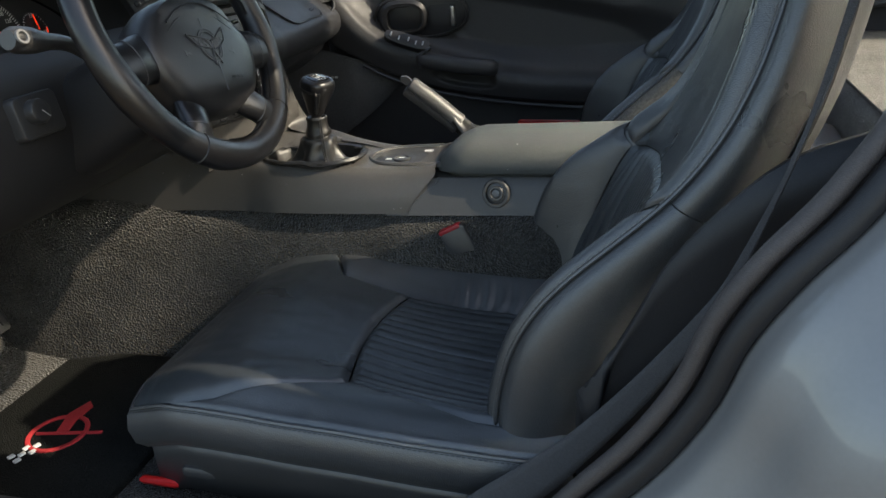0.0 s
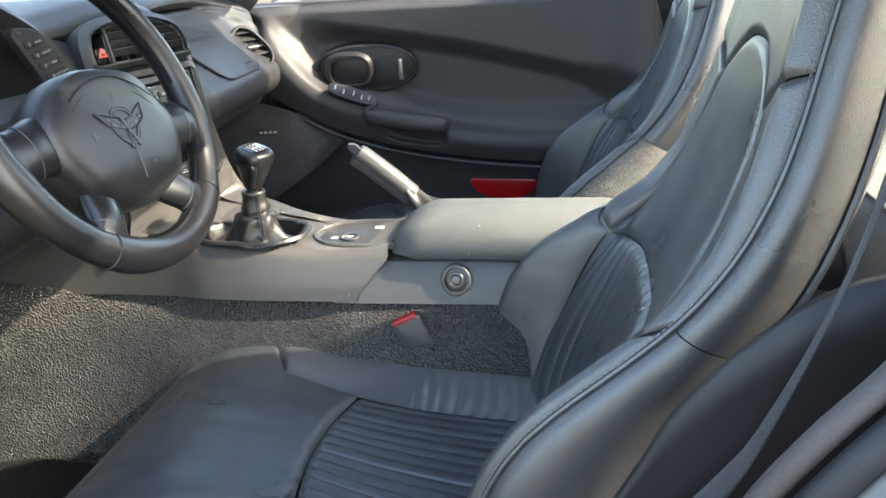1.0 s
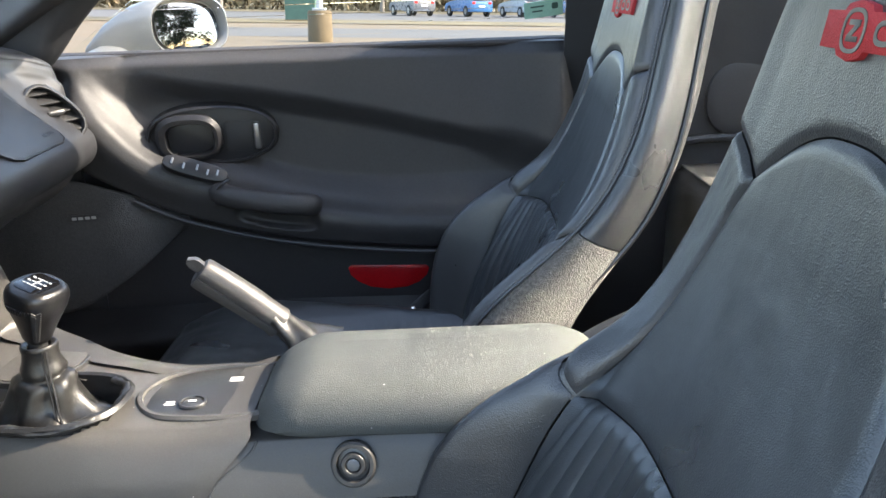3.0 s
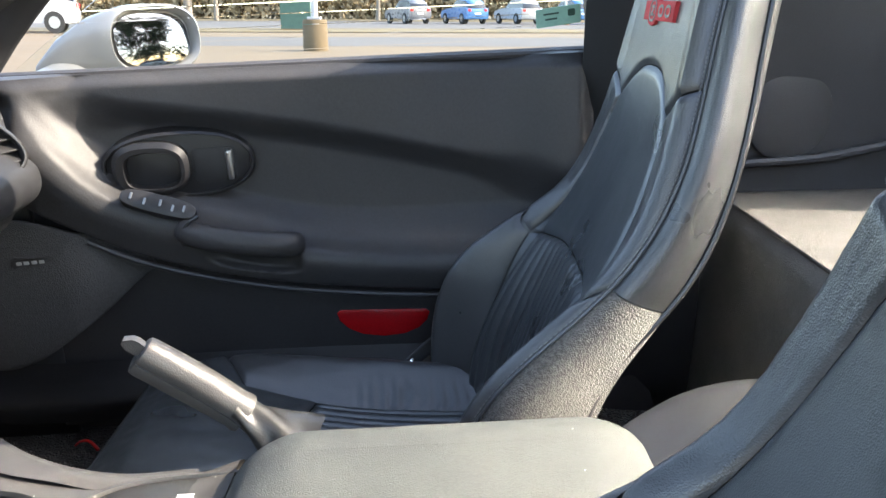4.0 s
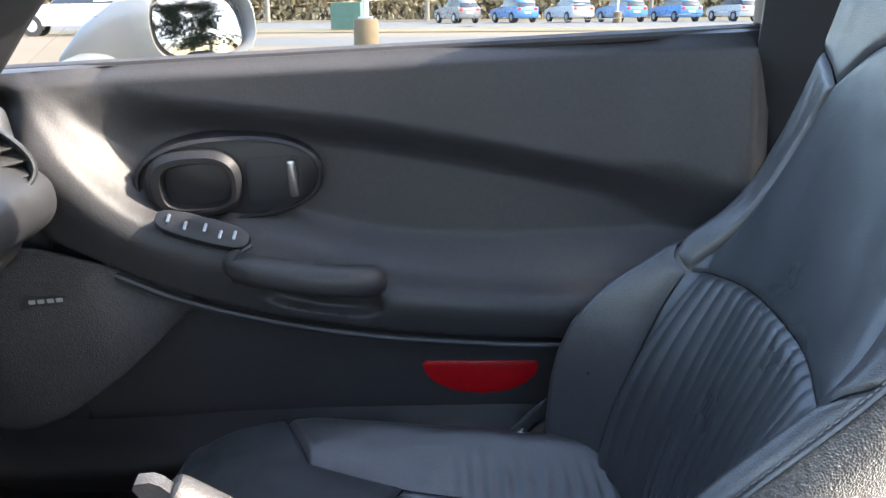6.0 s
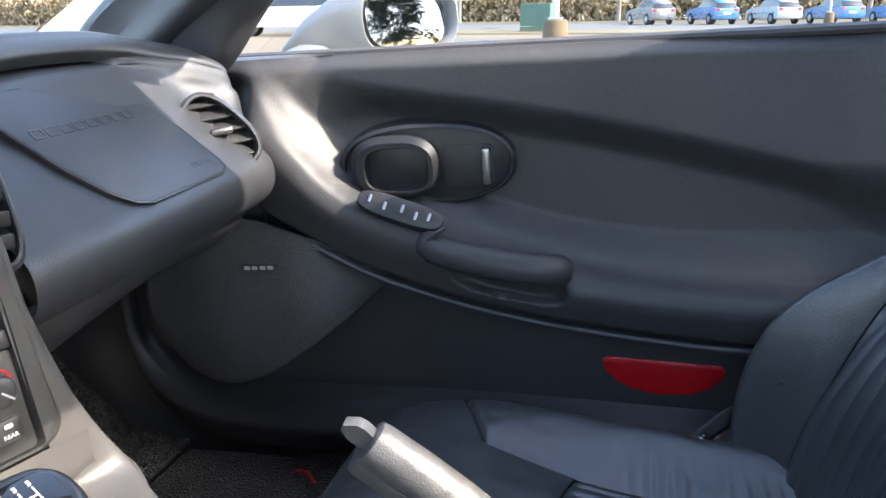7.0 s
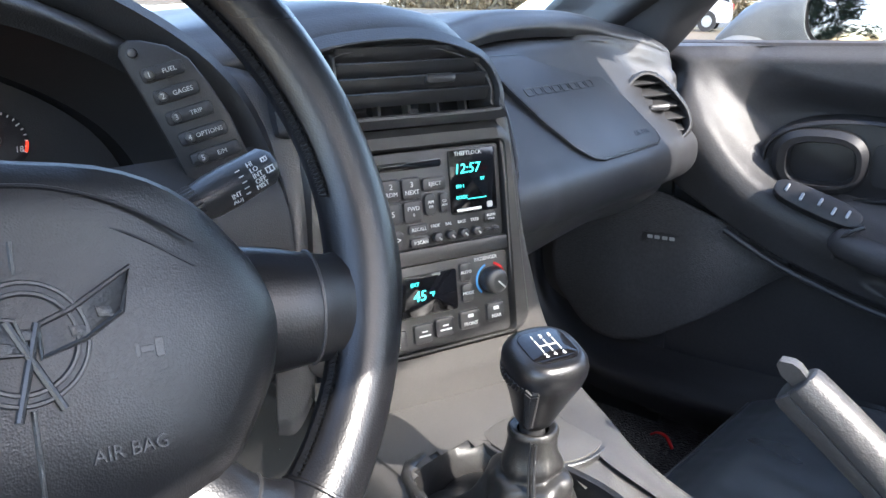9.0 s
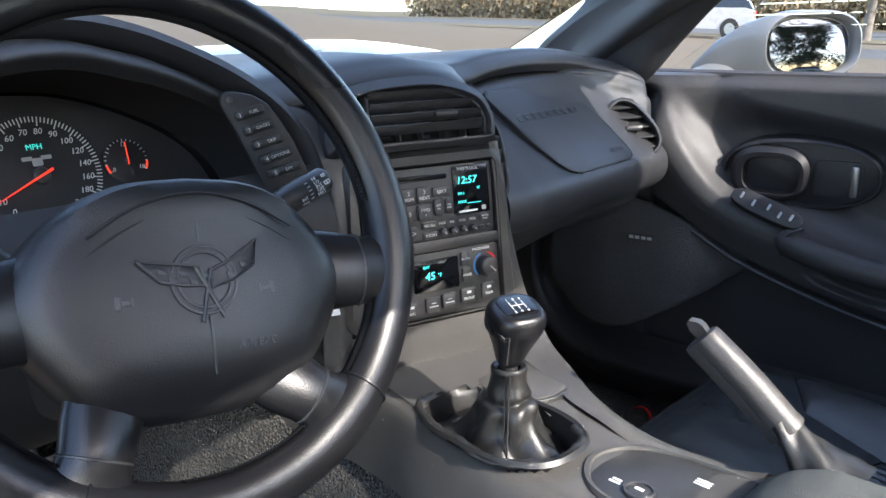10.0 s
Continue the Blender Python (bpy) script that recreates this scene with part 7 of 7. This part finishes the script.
    base = add("base", bm, M_BLACK, "black plastic seat base", thick=0.006)
    bm = bmesh.new()
    grid(bm, [[(-0.56 + 0.6 * i / 4, -0.2 + 0.4 * j / 4, 0.24) for j in range(5)] for i in range(5)])
    add("pan", bm, M_BLACK, "", thick=0.01)
    for sx in (-0.42, -0.08):
        for sy in (-0.17, 0.17):
            bm = bmesh.new()
            slab(bm, (sx - 0.03, sy - 0.02, 0.168), (sx + 0.03, sy + 0.02, 0.245), 0.004)
            add("mount", bm, M_BLACK)
    bm = bmesh.new()
    plate(bm, facing((-0.475, -0.252, 0.235), (1, 0, -0.03), (0, 0.05, 1)), rrect(0.075, 0.018, 0.007, 5), -0.02, 0.012, 0.005)
    add("adjuster", bm, M_BLACK, "", base)
    return s


driver_seat = seat((-0.25, SEAT_Y, 0.17))
passenger_seat = copy_thing(driver_seat, Matrix.Translation((-0.234, SEAT_Y + SEAT_GAP, 0.17)))

for o in passenger_seat.children:
    if o.name.startswith(("cushion", "thigh")):
        o.location.z -= 0.014        # its cushion sits a little lower
    if o.name.startswith("side_panel") and o.data.vertices[0].co.y < SEAT_Y:
        o.data = o.data.copy()
        o.data.materials[0] = M_FABRIC
        o["label"] = "coarse woven cloth side panel"

# buckles
for at in ((-0.220, -0.119, 0.428), (-0.204, 0.234, 0.420)):
    bk = thing("seat_belt_buckle", (-0.15, at[1], 0.30), "black seat belt buckle with red release button", "belt buckle")
    ang = facing(at, (0.90, 0.05, 0.42), (-0.55, 0.0, 0.85))
    bm = bmesh.new()
    plate(bm, ang, rrect(0.048, 0.070, 0.008, 5, 0.002, -0.033), -0.008, 0.008, 0.004)
    plate(bm, ang, rrect(0.036, 0.13, 0.008, 4, 0.006, -0.11), -0.007, 0.007, 0.003)
    part("casing", bm, M_BLACK, bk)
    bm = bmesh.new()
    plate(bm, ang, rrect(0.041, 0.009, 0.003, 4, -0.001, 0.000), -0.0045, 0.0085, 0.003)
    part("release", bm, M_RELEASE, bk, "red release button")

# passenger belt tongue between seat and door
tg = thing("seat_belt", (-0.11, 0.70, 0.27), "black seat belt with steel tongue beside the seat", "seat belt")
bm = bmesh.new()
loft(bm, [[(-0.140, 0.655, 0.320), (-0.115, 0.668, 0.340), (-0.070, 0.685, 0.372), (0.02, 0.705, 0.43), (0.12, 0.712, 0.52), (0.21, 0.715, 0.62)], [(-0.122, 0.665, 0.300), (-0.097, 0.678, 0.322), (-0.050, 0.695, 0.350), (0.045, 0.712, 0.41), (0.145, 0.716, 0.51), (0.235, 0.718, 0.62)]], 18, 5)
part("webbing", bm, M_BELT, tg, thick=0.002)
tm = facing((-0.122, 0.656, 0.327), (0.62, 0.22, 0.50), (0.35, -0.55, 0.5))
bm = bmesh.new()
frame_ring(bm, tm, rrect(0.044, 0.030, 0.006, 4), rrect(0.032, 0.010, 0.003, 4, 0, 0.005), -0.002, 0.002, 0.001)
plate(bm, tm, rrect(0.022, 0.026, 0.004, 4, -0.004, -0.024), -0.0015, 0.0015, 0.0006)
part("tongue", bm, M_CHROME, tg, "bright steel tongue")

# red strap by the passenger's sill
bm = bmesh.new()
tube(bm, spline([(-0.752, 0.690, 0.176), (-0.738, 0.687, 0.186), (-0.718, 0.680, 0.188), (-0.700, 0.668, 0.177)], 14), 0.0035, 6, flat=0.6)
mesh_thing("strap", bm, M_REDPLAST, "small red strap lying on the passenger's floor", "strap")

# driver's belt and anchor at the sill
tg = thing("seat_belt", (-0.06, -0.60, 0.25), "black driver's seat belt with folded webbing", "seat belt")
bm = bmesh.new()
loft(bm, [[(-0.12, -0.60, 0.255), (-0.073, -0.605, 0.30), (0.014, -0.608, 0.374), (0.086, -0.610, 0.453), (0.154, -0.610, 0.542), (0.186, -0.610, 0.597), (0.233, -0.600, 0.714), (0.27, -0.58, 0.86)], [(-0.07, -0.625, 0.245), (-0.02, -0.62, 0.290), (0.026, -0.618, 0.335), (0.106, -0.616, 0.436), (0.162, -0.616, 0.525), (0.190, -0.614, 0.585), (0.237, -0.602, 0.714), (0.28, -0.58, 0.86)]], 30, 5)
part("webbing", bm, M_BELT, tg, thick=0.003)
bm = bmesh.new()
slab(bm, (-0.015, -0.628, 0.0), (0.015, -0.612, 0.05), 0.003)
bmesh.ops.transform(bm, matrix=Matrix.Translation((-0.110, 0.012, 0.205)) @ pose(0, 0, 0, 0, 40, 0), verts=bm.verts)
part("stop", bm, M_BLACK, tg)

# floor mat with red emblem
mat_t = thing("floor_mat", (-0.85, -0.40, 0.175), "black carpet floor mat with red embroidered emblem", "floor mat")
FM = facing((-0.86, -0.40, 0.176), (0, 1, 0), (-1, 0, 0.02))
bm = bmesh.new()
plate(bm, FM, rrect(0.40, 0.44, 0.05, 6), 0.0, 0.012, 0.006)
mt = part("mat", bm, M_MAT, mat_t)
EM = facing((-0.825, -0.455, 0.1885), (0.35, 0.93, 0), (-0.93, 0.35, 0.02))
bm = bmesh.new()
frame_ring(bm, EM, oval(0.10, 0.10, 2, 36), oval(0.084, 0.084, 2, 36), -0.001, 0.002, 0.001)
part("emblem_ring", bm, M_REDCLOTH, mt)
bm = bmesh.new()
plate(bm, EM, [(0.0, 0.004), (0.040, 0.034), (0.082, 0.036), (0.074, 0.016), (0.036, 0.004), (0.012, -0.012)], 0, 0.0022, 0.0005)
tube(bm, [EM @ Vector((-0.02, 0.03, 0.000)), EM @ Vector((0.04, -0.065, 0.000))], 0.003, 6)
part("emblem_flag", bm, M_REDCLOTH, mt)
bm = bmesh.new()
for i in range(4):
    for j in range(3):
        if (i + j) % 2 == 0:
            plate(bm, EM, rrect(0.011, 0.008, 0.001, 1, -0.075 + 0.0125 * i, -0.012 + 0.009 * j), 0, 0.0026, 0.0003)
part("emblem_check", bm, M_WHITE, mt, "white chequered patch")

# red handle tool on the floor beside the seat
tl = thing("small_tool", (-0.56, -0.546, 0.19), "small tool with red plastic handle on the floor", "tool")
bm = bmesh.new()
tube(bm, [(-0.602, -0.545, 0.196), (-0.596, -0.545, 0.198), (-0.540, -0.547, 0.198), (-0.535, -0.547, 0.197)], [0.003, 0.0065, 0.0065, 0.004], 8)
part("grip", bm, M_REDPLAST, tl, "ribbed red plastic grip")
bm = bmesh.new()
tube(bm, [(-0.536, -0.547, 0.197), (-0.505, -0.549, 0.196)], [0.0022, 0.0012], 8)
part("blade", bm, M_STEEL, tl)

# pedals in the driver's footwell
for nm, py, pz, w, h, lab in (("brake_pedal", -0.325, 0.335, 0.085, 0.055, "ribbed grey brake pedal on its arm"), ("clutch_pedal", -0.455, 0.345, 0.06, 0.055, "ribbed grey clutch pedal on its arm"), ("throttle_pedal", -0.268, 0.31, 0.045, 0.11, "ribbed grey throttle pedal on its arm")):
    pd = thing(nm, (-1.10, py, pz), lab, "pedal")
    m = facing((-1.10, py, pz), (0, 1, 0), (-0.45, 0, 0.9))
    bm = bmesh.new()
    plate(bm, m, rrect(w, h, 0.008, 4), -0.006, 0.004, 0.003)
    pad = part("pad", bm, M_BRAKE, pd, "grey rubber pad")
    for k in range(3):
        bm = bmesh.new()
        plate(bm, m, rrect(0.004, h * 0.8, 0.0015, 2, (k - 1) * w * 0.3, 0), 0.003, 0.007, 0.001)
        part("rib", bm, M_BLACK, pad)
    bm = bmesh.new()
    tube(bm, spline([m @ Vector((0, 0, -0.005)), (-1.14, py, pz + 0.08), (-1.15, py, pz + 0.30)], 10), 0.008, 8)
    part("arm", bm, M_BLACK, pd)

# driver's sill, pillar seals and silver quarter panel
bm = bmesh.new()
loft(bm, [[(x, -0.575, 0.17), (x, -0.570, 0.40), (x + 0.02, -0.575, top)] for x, top in ((0.035, 0.36), (0.055, 0.46), (0.085, 0.53), (0.11, 0.58), (0.16, 0.64), (0.22, 0.69), (0.32, 0.72), (0.42, 0.73))], 12, 24)
mesh_thing("lower_pillar_trim", bm, M_TRIM, "black plastic trim behind the driver's seat", "trim panel", kind="structure", thick=0.01)
bm = bmesh.new()
slab(bm, (-1.10, -0.86, 0.16), (0.10, -0.64, 0.235), 0.012)
mesh_thing("door_sill", bm, M_RUBBER, "black driver's door sill", "sill", kind="structure")
SEAL = [(-0.10, -0.70, 0.20), (-0.02, -0.70, 0.29), (0.058, -0.70, 0.386), (0.114, -0.70, 0.453), (0.155, -0.70, 0.52), (0.18, -0.70, 0.585), (0.214, -0.70, 0.64), (0.265, -0.69, 0.70), (0.31, -0.67, 0.78), (0.32, -0.62, 0.92), (0.25, -0.55, 1.06)]
for off, r, nm in (((-0.014, 0.004, 0.002), 0.0095, "door_seal"), ((0.003, -0.012, -0.006), 0.0120, "door_seal")):
    bm = bmesh.new()
    tube(bm, spline([Vector(p) + Vector(off) for p in SEAL], 50), r, 10)
    mesh_thing(nm, bm, M_SEAL if r < 0.0110 else M_TRIM, "black rubber seal along the door opening", "door seal", kind="structure")
bm = bmesh.new()
loft(bm, [[Vector(p) + Vector((0.011, -0.018, -0.010)) for p in SEAL], [Vector(p) + Vector((0.032, -0.066, -0.024)) for p in SEAL], [Vector(p) + Vector((0.16, -0.165, -0.06)) for p in SEAL], [Vector((0.9, -0.90, 0.10 + 0.09 * k)) for k in range(11)]], 30, 30)
quarter = mesh_thing("quarter_panel", bm, M_SILVER, "silver painted quarter panel and door jamb", "body panel", kind="structure", thick=0.01)
bm = bmesh.new()
tube(bm, [(0.335, -0.775, 0.50), (0.335, -0.80, 0.50), (0.335, -0.805, 0.50)], [0.014, 0.014, 0.009], 14)
mesh_thing("door_striker", bm, M_STEEL, "dark steel door striker on the jamb", "striker")

# ---- outdoor things ----


def parked_car(at, turn, paint, label, scale=1.0):
    t = thing("parked_car", (0, 0, 0), label, "car", "parked cars")
    hull = [(-2.2, 0.35), (-2.25, 0.62), (-2.1, 0.85), (-1.2, 1.0), (-0.55, 1.05), (1.9, 1.08), (2.2, 1.0), (2.25, 0.5), (2.15, 0.33)]
    top = [(-0.75, 1.03), (-0.15, 1.48), (0.4, 1.58), (1.4, 1.55), (1.95, 1.32), (2.15, 1.05)]

    def extr(pts, w0, w1, y_in=0.0):
        bm = bmesh.new()
        rows = [[(x, s * (w0 - (w0 - w1) * step(0.5, 1.6, z)), z) for x, z in pts] for s in (-1, -0.92, 0.92, 1)]
        rows[0] = [(x * 0.985, y, z * 0.985 + 0.01) for x, y, z in rows[0]]
        rows[3] = [(x * 0.985, y, z * 0.985 + 0.01) for x, y, z in rows[3]]
        vs = grid(bm, rows, close_u=True)
        bm.faces.new(vs[0])
        bm.faces.new(vs[-1][::-1])
        return bm
    part("body", extr(hull, 0.92, 0.90), paint, t)
    part("cabin", extr(top + [(2.1, 0.98), (-0.75, 0.98)], 0.82, 0.66), M_CARGLASS, t, "dark glass house")
    bm = bmesh.new()
    grid(bm, [[(x, y, z + 0.012) for y in (-0.66, 0, 0.66)] for x, z in top[1:5]])
    part("roof", bm, paint, t, thick=0.04)
    for wx in (-1.4, 1.4):
        for wy in (-0.86, 0.86):
            bm = bmesh.new()
            tube(bm, [(wx, wy - 0.1, 0.36), (wx, wy + 0.1, 0.36)], 0.36, 18)
            w = part("wheel", bm, M_TYRE, t)
            bm = bmesh.new()
            tube(bm, [(wx, wy - 0.107, 0.36), (wx, wy + 0.107, 0.36)], 0.20, 14)
            part("rim", bm, M_STEEL, w)
    for sy in (-0.68, 0.68):
        bm = bmesh.new()
        slab(bm, (2.14, sy - 0.13, 0.82), (2.24, sy + 0.13, 0.98), 0.02)
        part("tail_lamp", bm, M_REDPLAST, t)
        bm = bmesh.new()
        slab(bm, (-2.2, sy - 0.15, 0.72), (-2.08, sy + 0.15, 0.84), 0.02)
        part("headlamp", bm, M_CHROME, t)
    bm = bmesh.new()
    slab(bm, (2.17, -0.26, 0.62), (2.262, 0.26, 0.73), 0.01)
    part("number_plate", bm, M_WHITE, t)
    t.matrix_basis = OUT @ Matrix.Translation(at) @ pose(0, 0, 0, 0, 0, turn) @ Matrix.Diagonal((scale * 0.97, scale, scale * 1.10, 1))
    return t


for k, (x, paint, word) in enumerate(((-2.1, M_CARGREY, "silver grey"), (2.2, M_CARBLUE, "light blue"), (6.3, M_CARWHITE, "white"), (10.2, M_CARBLUE, "light blue"), (14.2, M_CARBLUE, "blue"), (18.5, M_CARWHITE, "white"))):
    parked_car((x, 61.5, 0), -62 - 2 * k, paint, word + " parked crossover in the far row")
parked_car((-17.5, 34, 0), 20, M_CARWHITE, "white pickup parked across the lane", 1.12)
parked_car((-24.5, 37, 0), 25, M_CARDARK, "dark parked crossover across the lane")
parked_car((-42, 20, 1.0), 60, M_CARWHITE, "white parked crossover ahead of the bonnet")
parked_car((-45, 14, 1.62), 65, M_CARGREY, "grey parked crossover ahead of the bonnet")
parked_car((-47, 8, 1.71), 70, M_CARDARK, "dark parked crossover ahead of the bonnet")


def lamp_post(x, y, label):
    t = thing("light_pole", (0, 0, 0), label, "street lamp")
    bm = bmesh.new()
    tube(bm, [(0, 0, -0.1), (0, 0, 0.70), (0, 0, 0.74)], [0.31, 0.30, 0.27], 24)
    part("concrete_base", bm, M_CONCRETE, t, "round concrete base")
    bm = bmesh.new()
    slab(bm, (-0.16, -0.16, 0.74), (0.16, 0.16, 0.80), 0.01)
    tube(bm, [(0, 0, 0.78), (0, 0, 7.5)], 0.085, 12)
    part("pole", bm, M_CARWHITE, t, "white painted pole")
    t.matrix_basis = OUT @ Matrix.Translation((x, y, 0))
    return t


lamp_post(-3.0, 20.0, "white light pole on a round concrete base")
lamp_post(9.2, 57.0, "white light pole among the far parked cars")

box = thing("utility_cabinet", (0, 0, 0), "dark green metal utility cabinet on the grass", "cabinet")
bm = bmesh.new()
slab(bm, (-0.75, -0.6, 0.0), (0.75, 0.6, 1.35), 0.03)
part("case", bm, M_BOXGREEN, box, smooth=False)
bm = bmesh.new()
slab(bm, (-0.80, -0.65, -0.02), (0.80, 0.65, 0.08), 0.02)
part("plinth", bm, M_CONCRETE, box, smooth=False)
box.matrix_basis = OUT @ Matrix.Translation((-6.9, 40.5, 0))


def tree(at, height, crown, seed, leaf, big=1.0, low=0.28):
    rnd = random.Random(seed)
    t = thing("tree", (0, 0, 0), "autumn tree with thinning brown and green leaves", "tree", "trees")
    bm = bmesh.new()
    tube(bm, spline([(0, 0, 0), (0.05, 0.03, height * 0.3), (-0.05, 0.1, height * 0.6), (0.1, 0, height * 0.92)], 14), [0.24 - 0.21 * i / 13 for i in range(14)], 10)
    tips = []
    for k in range(16):
        z = height * (low + (0.88 - low) * rnd.random())
        a = rnd.random() * 6.28
        l = crown * (0.5 + 0.6 * rnd.random()) * (1.1 - 0.5 * z / height)
        e = Vector((l * math.cos(a), l * math.sin(a), z + l * 0.7))
        tube(bm, spline([(0, 0, z), e * 0.5 + Vector((0, 0, z * 0.5 + 0.05)), e], 7), [0.07 - 0.009 * i for i in range(7)], 6)
        tips.append(e)
        tips.append(e * 0.6 + Vector((0, 0, z * 0.4)))
    part("trunk", bm, M_BARK, t, "grey bark trunk and limbs")
    verts, faces = [], []
    for k in range(2600):
        c = rnd.choice(tips) + Vector((rnd.gauss(0, 1), rnd.gauss(0, 1), rnd.gauss(0, 0.8))) * crown * 0.24
        s = (0.07 + 0.09 * rnd.random()) * big
        q = Euler((rnd.random() * 6, rnd.random() * 6, rnd.random() * 6)).to_matrix()
        b = len(verts)
        verts += [c + q @ Vector(v) for v in ((-s, 0, 0), (0, -s * 0.6, 0.02), (s, 0, 0), (0, s * 0.6, 0.02))]
        faces.append((b, b + 1, b + 2, b + 3))
    me = bpy.data.meshes.new("crown")
    me.from_pydata(verts, [], faces)
    me.materials.append(leaf)
    o = new("crown", me)
    o.parent = t
    o["label"] = "loose crown of small leaves"
    t.matrix_basis = OUT @ Matrix.Translation(at)
    return t


tree((-12.5, 41, 0), 7.5, 2.6, 3, M_LEAF)
tree((4.5, 76, 0), 9, 3.4, 4, M_LEAFG)
tree((-5.5, 78, 0), 8, 3.0, 5, M_LEAF)
tree((-20, 74, 0), 9, 3.4, 6, M_LEAFG)
tree((16, 79, 0), 9, 3.4, 7, M_LEAF)
# trees behind the car, seen in the wing mirror
tree((34, 6.5, 0), 17, 4.6, 8, M_LEAFG, 3.4, 0.06)
tree((38, 1.0, 0), 19, 5.4, 9, M_LEAFG, 3.4, 0.06)
tree((40, -5.5, 0), 17, 5.0, 11, M_LEAF, 3.4, 0.06)
tree((90, 24, 0), 9, 4.2, 10, M_LEAF, 1.6)
for x, y, tn in ((26, 3.5, 80), (26, 8, 80), (26, 12.0, 80)):
    parked_car((x, y, 0), tn, M_CARWHITE if y < 9 else M_CARDARK, "parked car in the row behind")

# far brush along the field
rnd = random.Random(12)
verts, faces = [], []
for k in range(36000):
    x = -95 + 150 * rnd.random()
    h = 3.6 + 1.8 * noise.noise((x * 0.08, 0, 0)) + 0.8 * noise.noise((x * 0.5, 3, 0))
    c = OUT @ Vector((x, 86 + 8 * rnd.random(), max(h, 0.6) * rnd.random() ** 0.7))
    s = 0.20 + 0.38 * rnd.random()
    q = Euler((rnd.random() * 6, rnd.random() * 6, rnd.random() * 6)).to_matrix()
    b = len(verts)
    verts += [c + q @ Vector(v) for v in ((-s, 0, 0), (0, -s * 0.5, 0.05), (s, 0, 0), (0, s * 0.5, 0.05))]
    faces.append((b, b + 1, b + 2, b + 3))
me = bpy.data.meshes.new("brush")
me.from_pydata(verts, [], faces)
me.materials.append(M_BRUSH)
tagged(new("brush", me), "brown autumn brush along the far edge of the field", "bushes", kind="stuff")
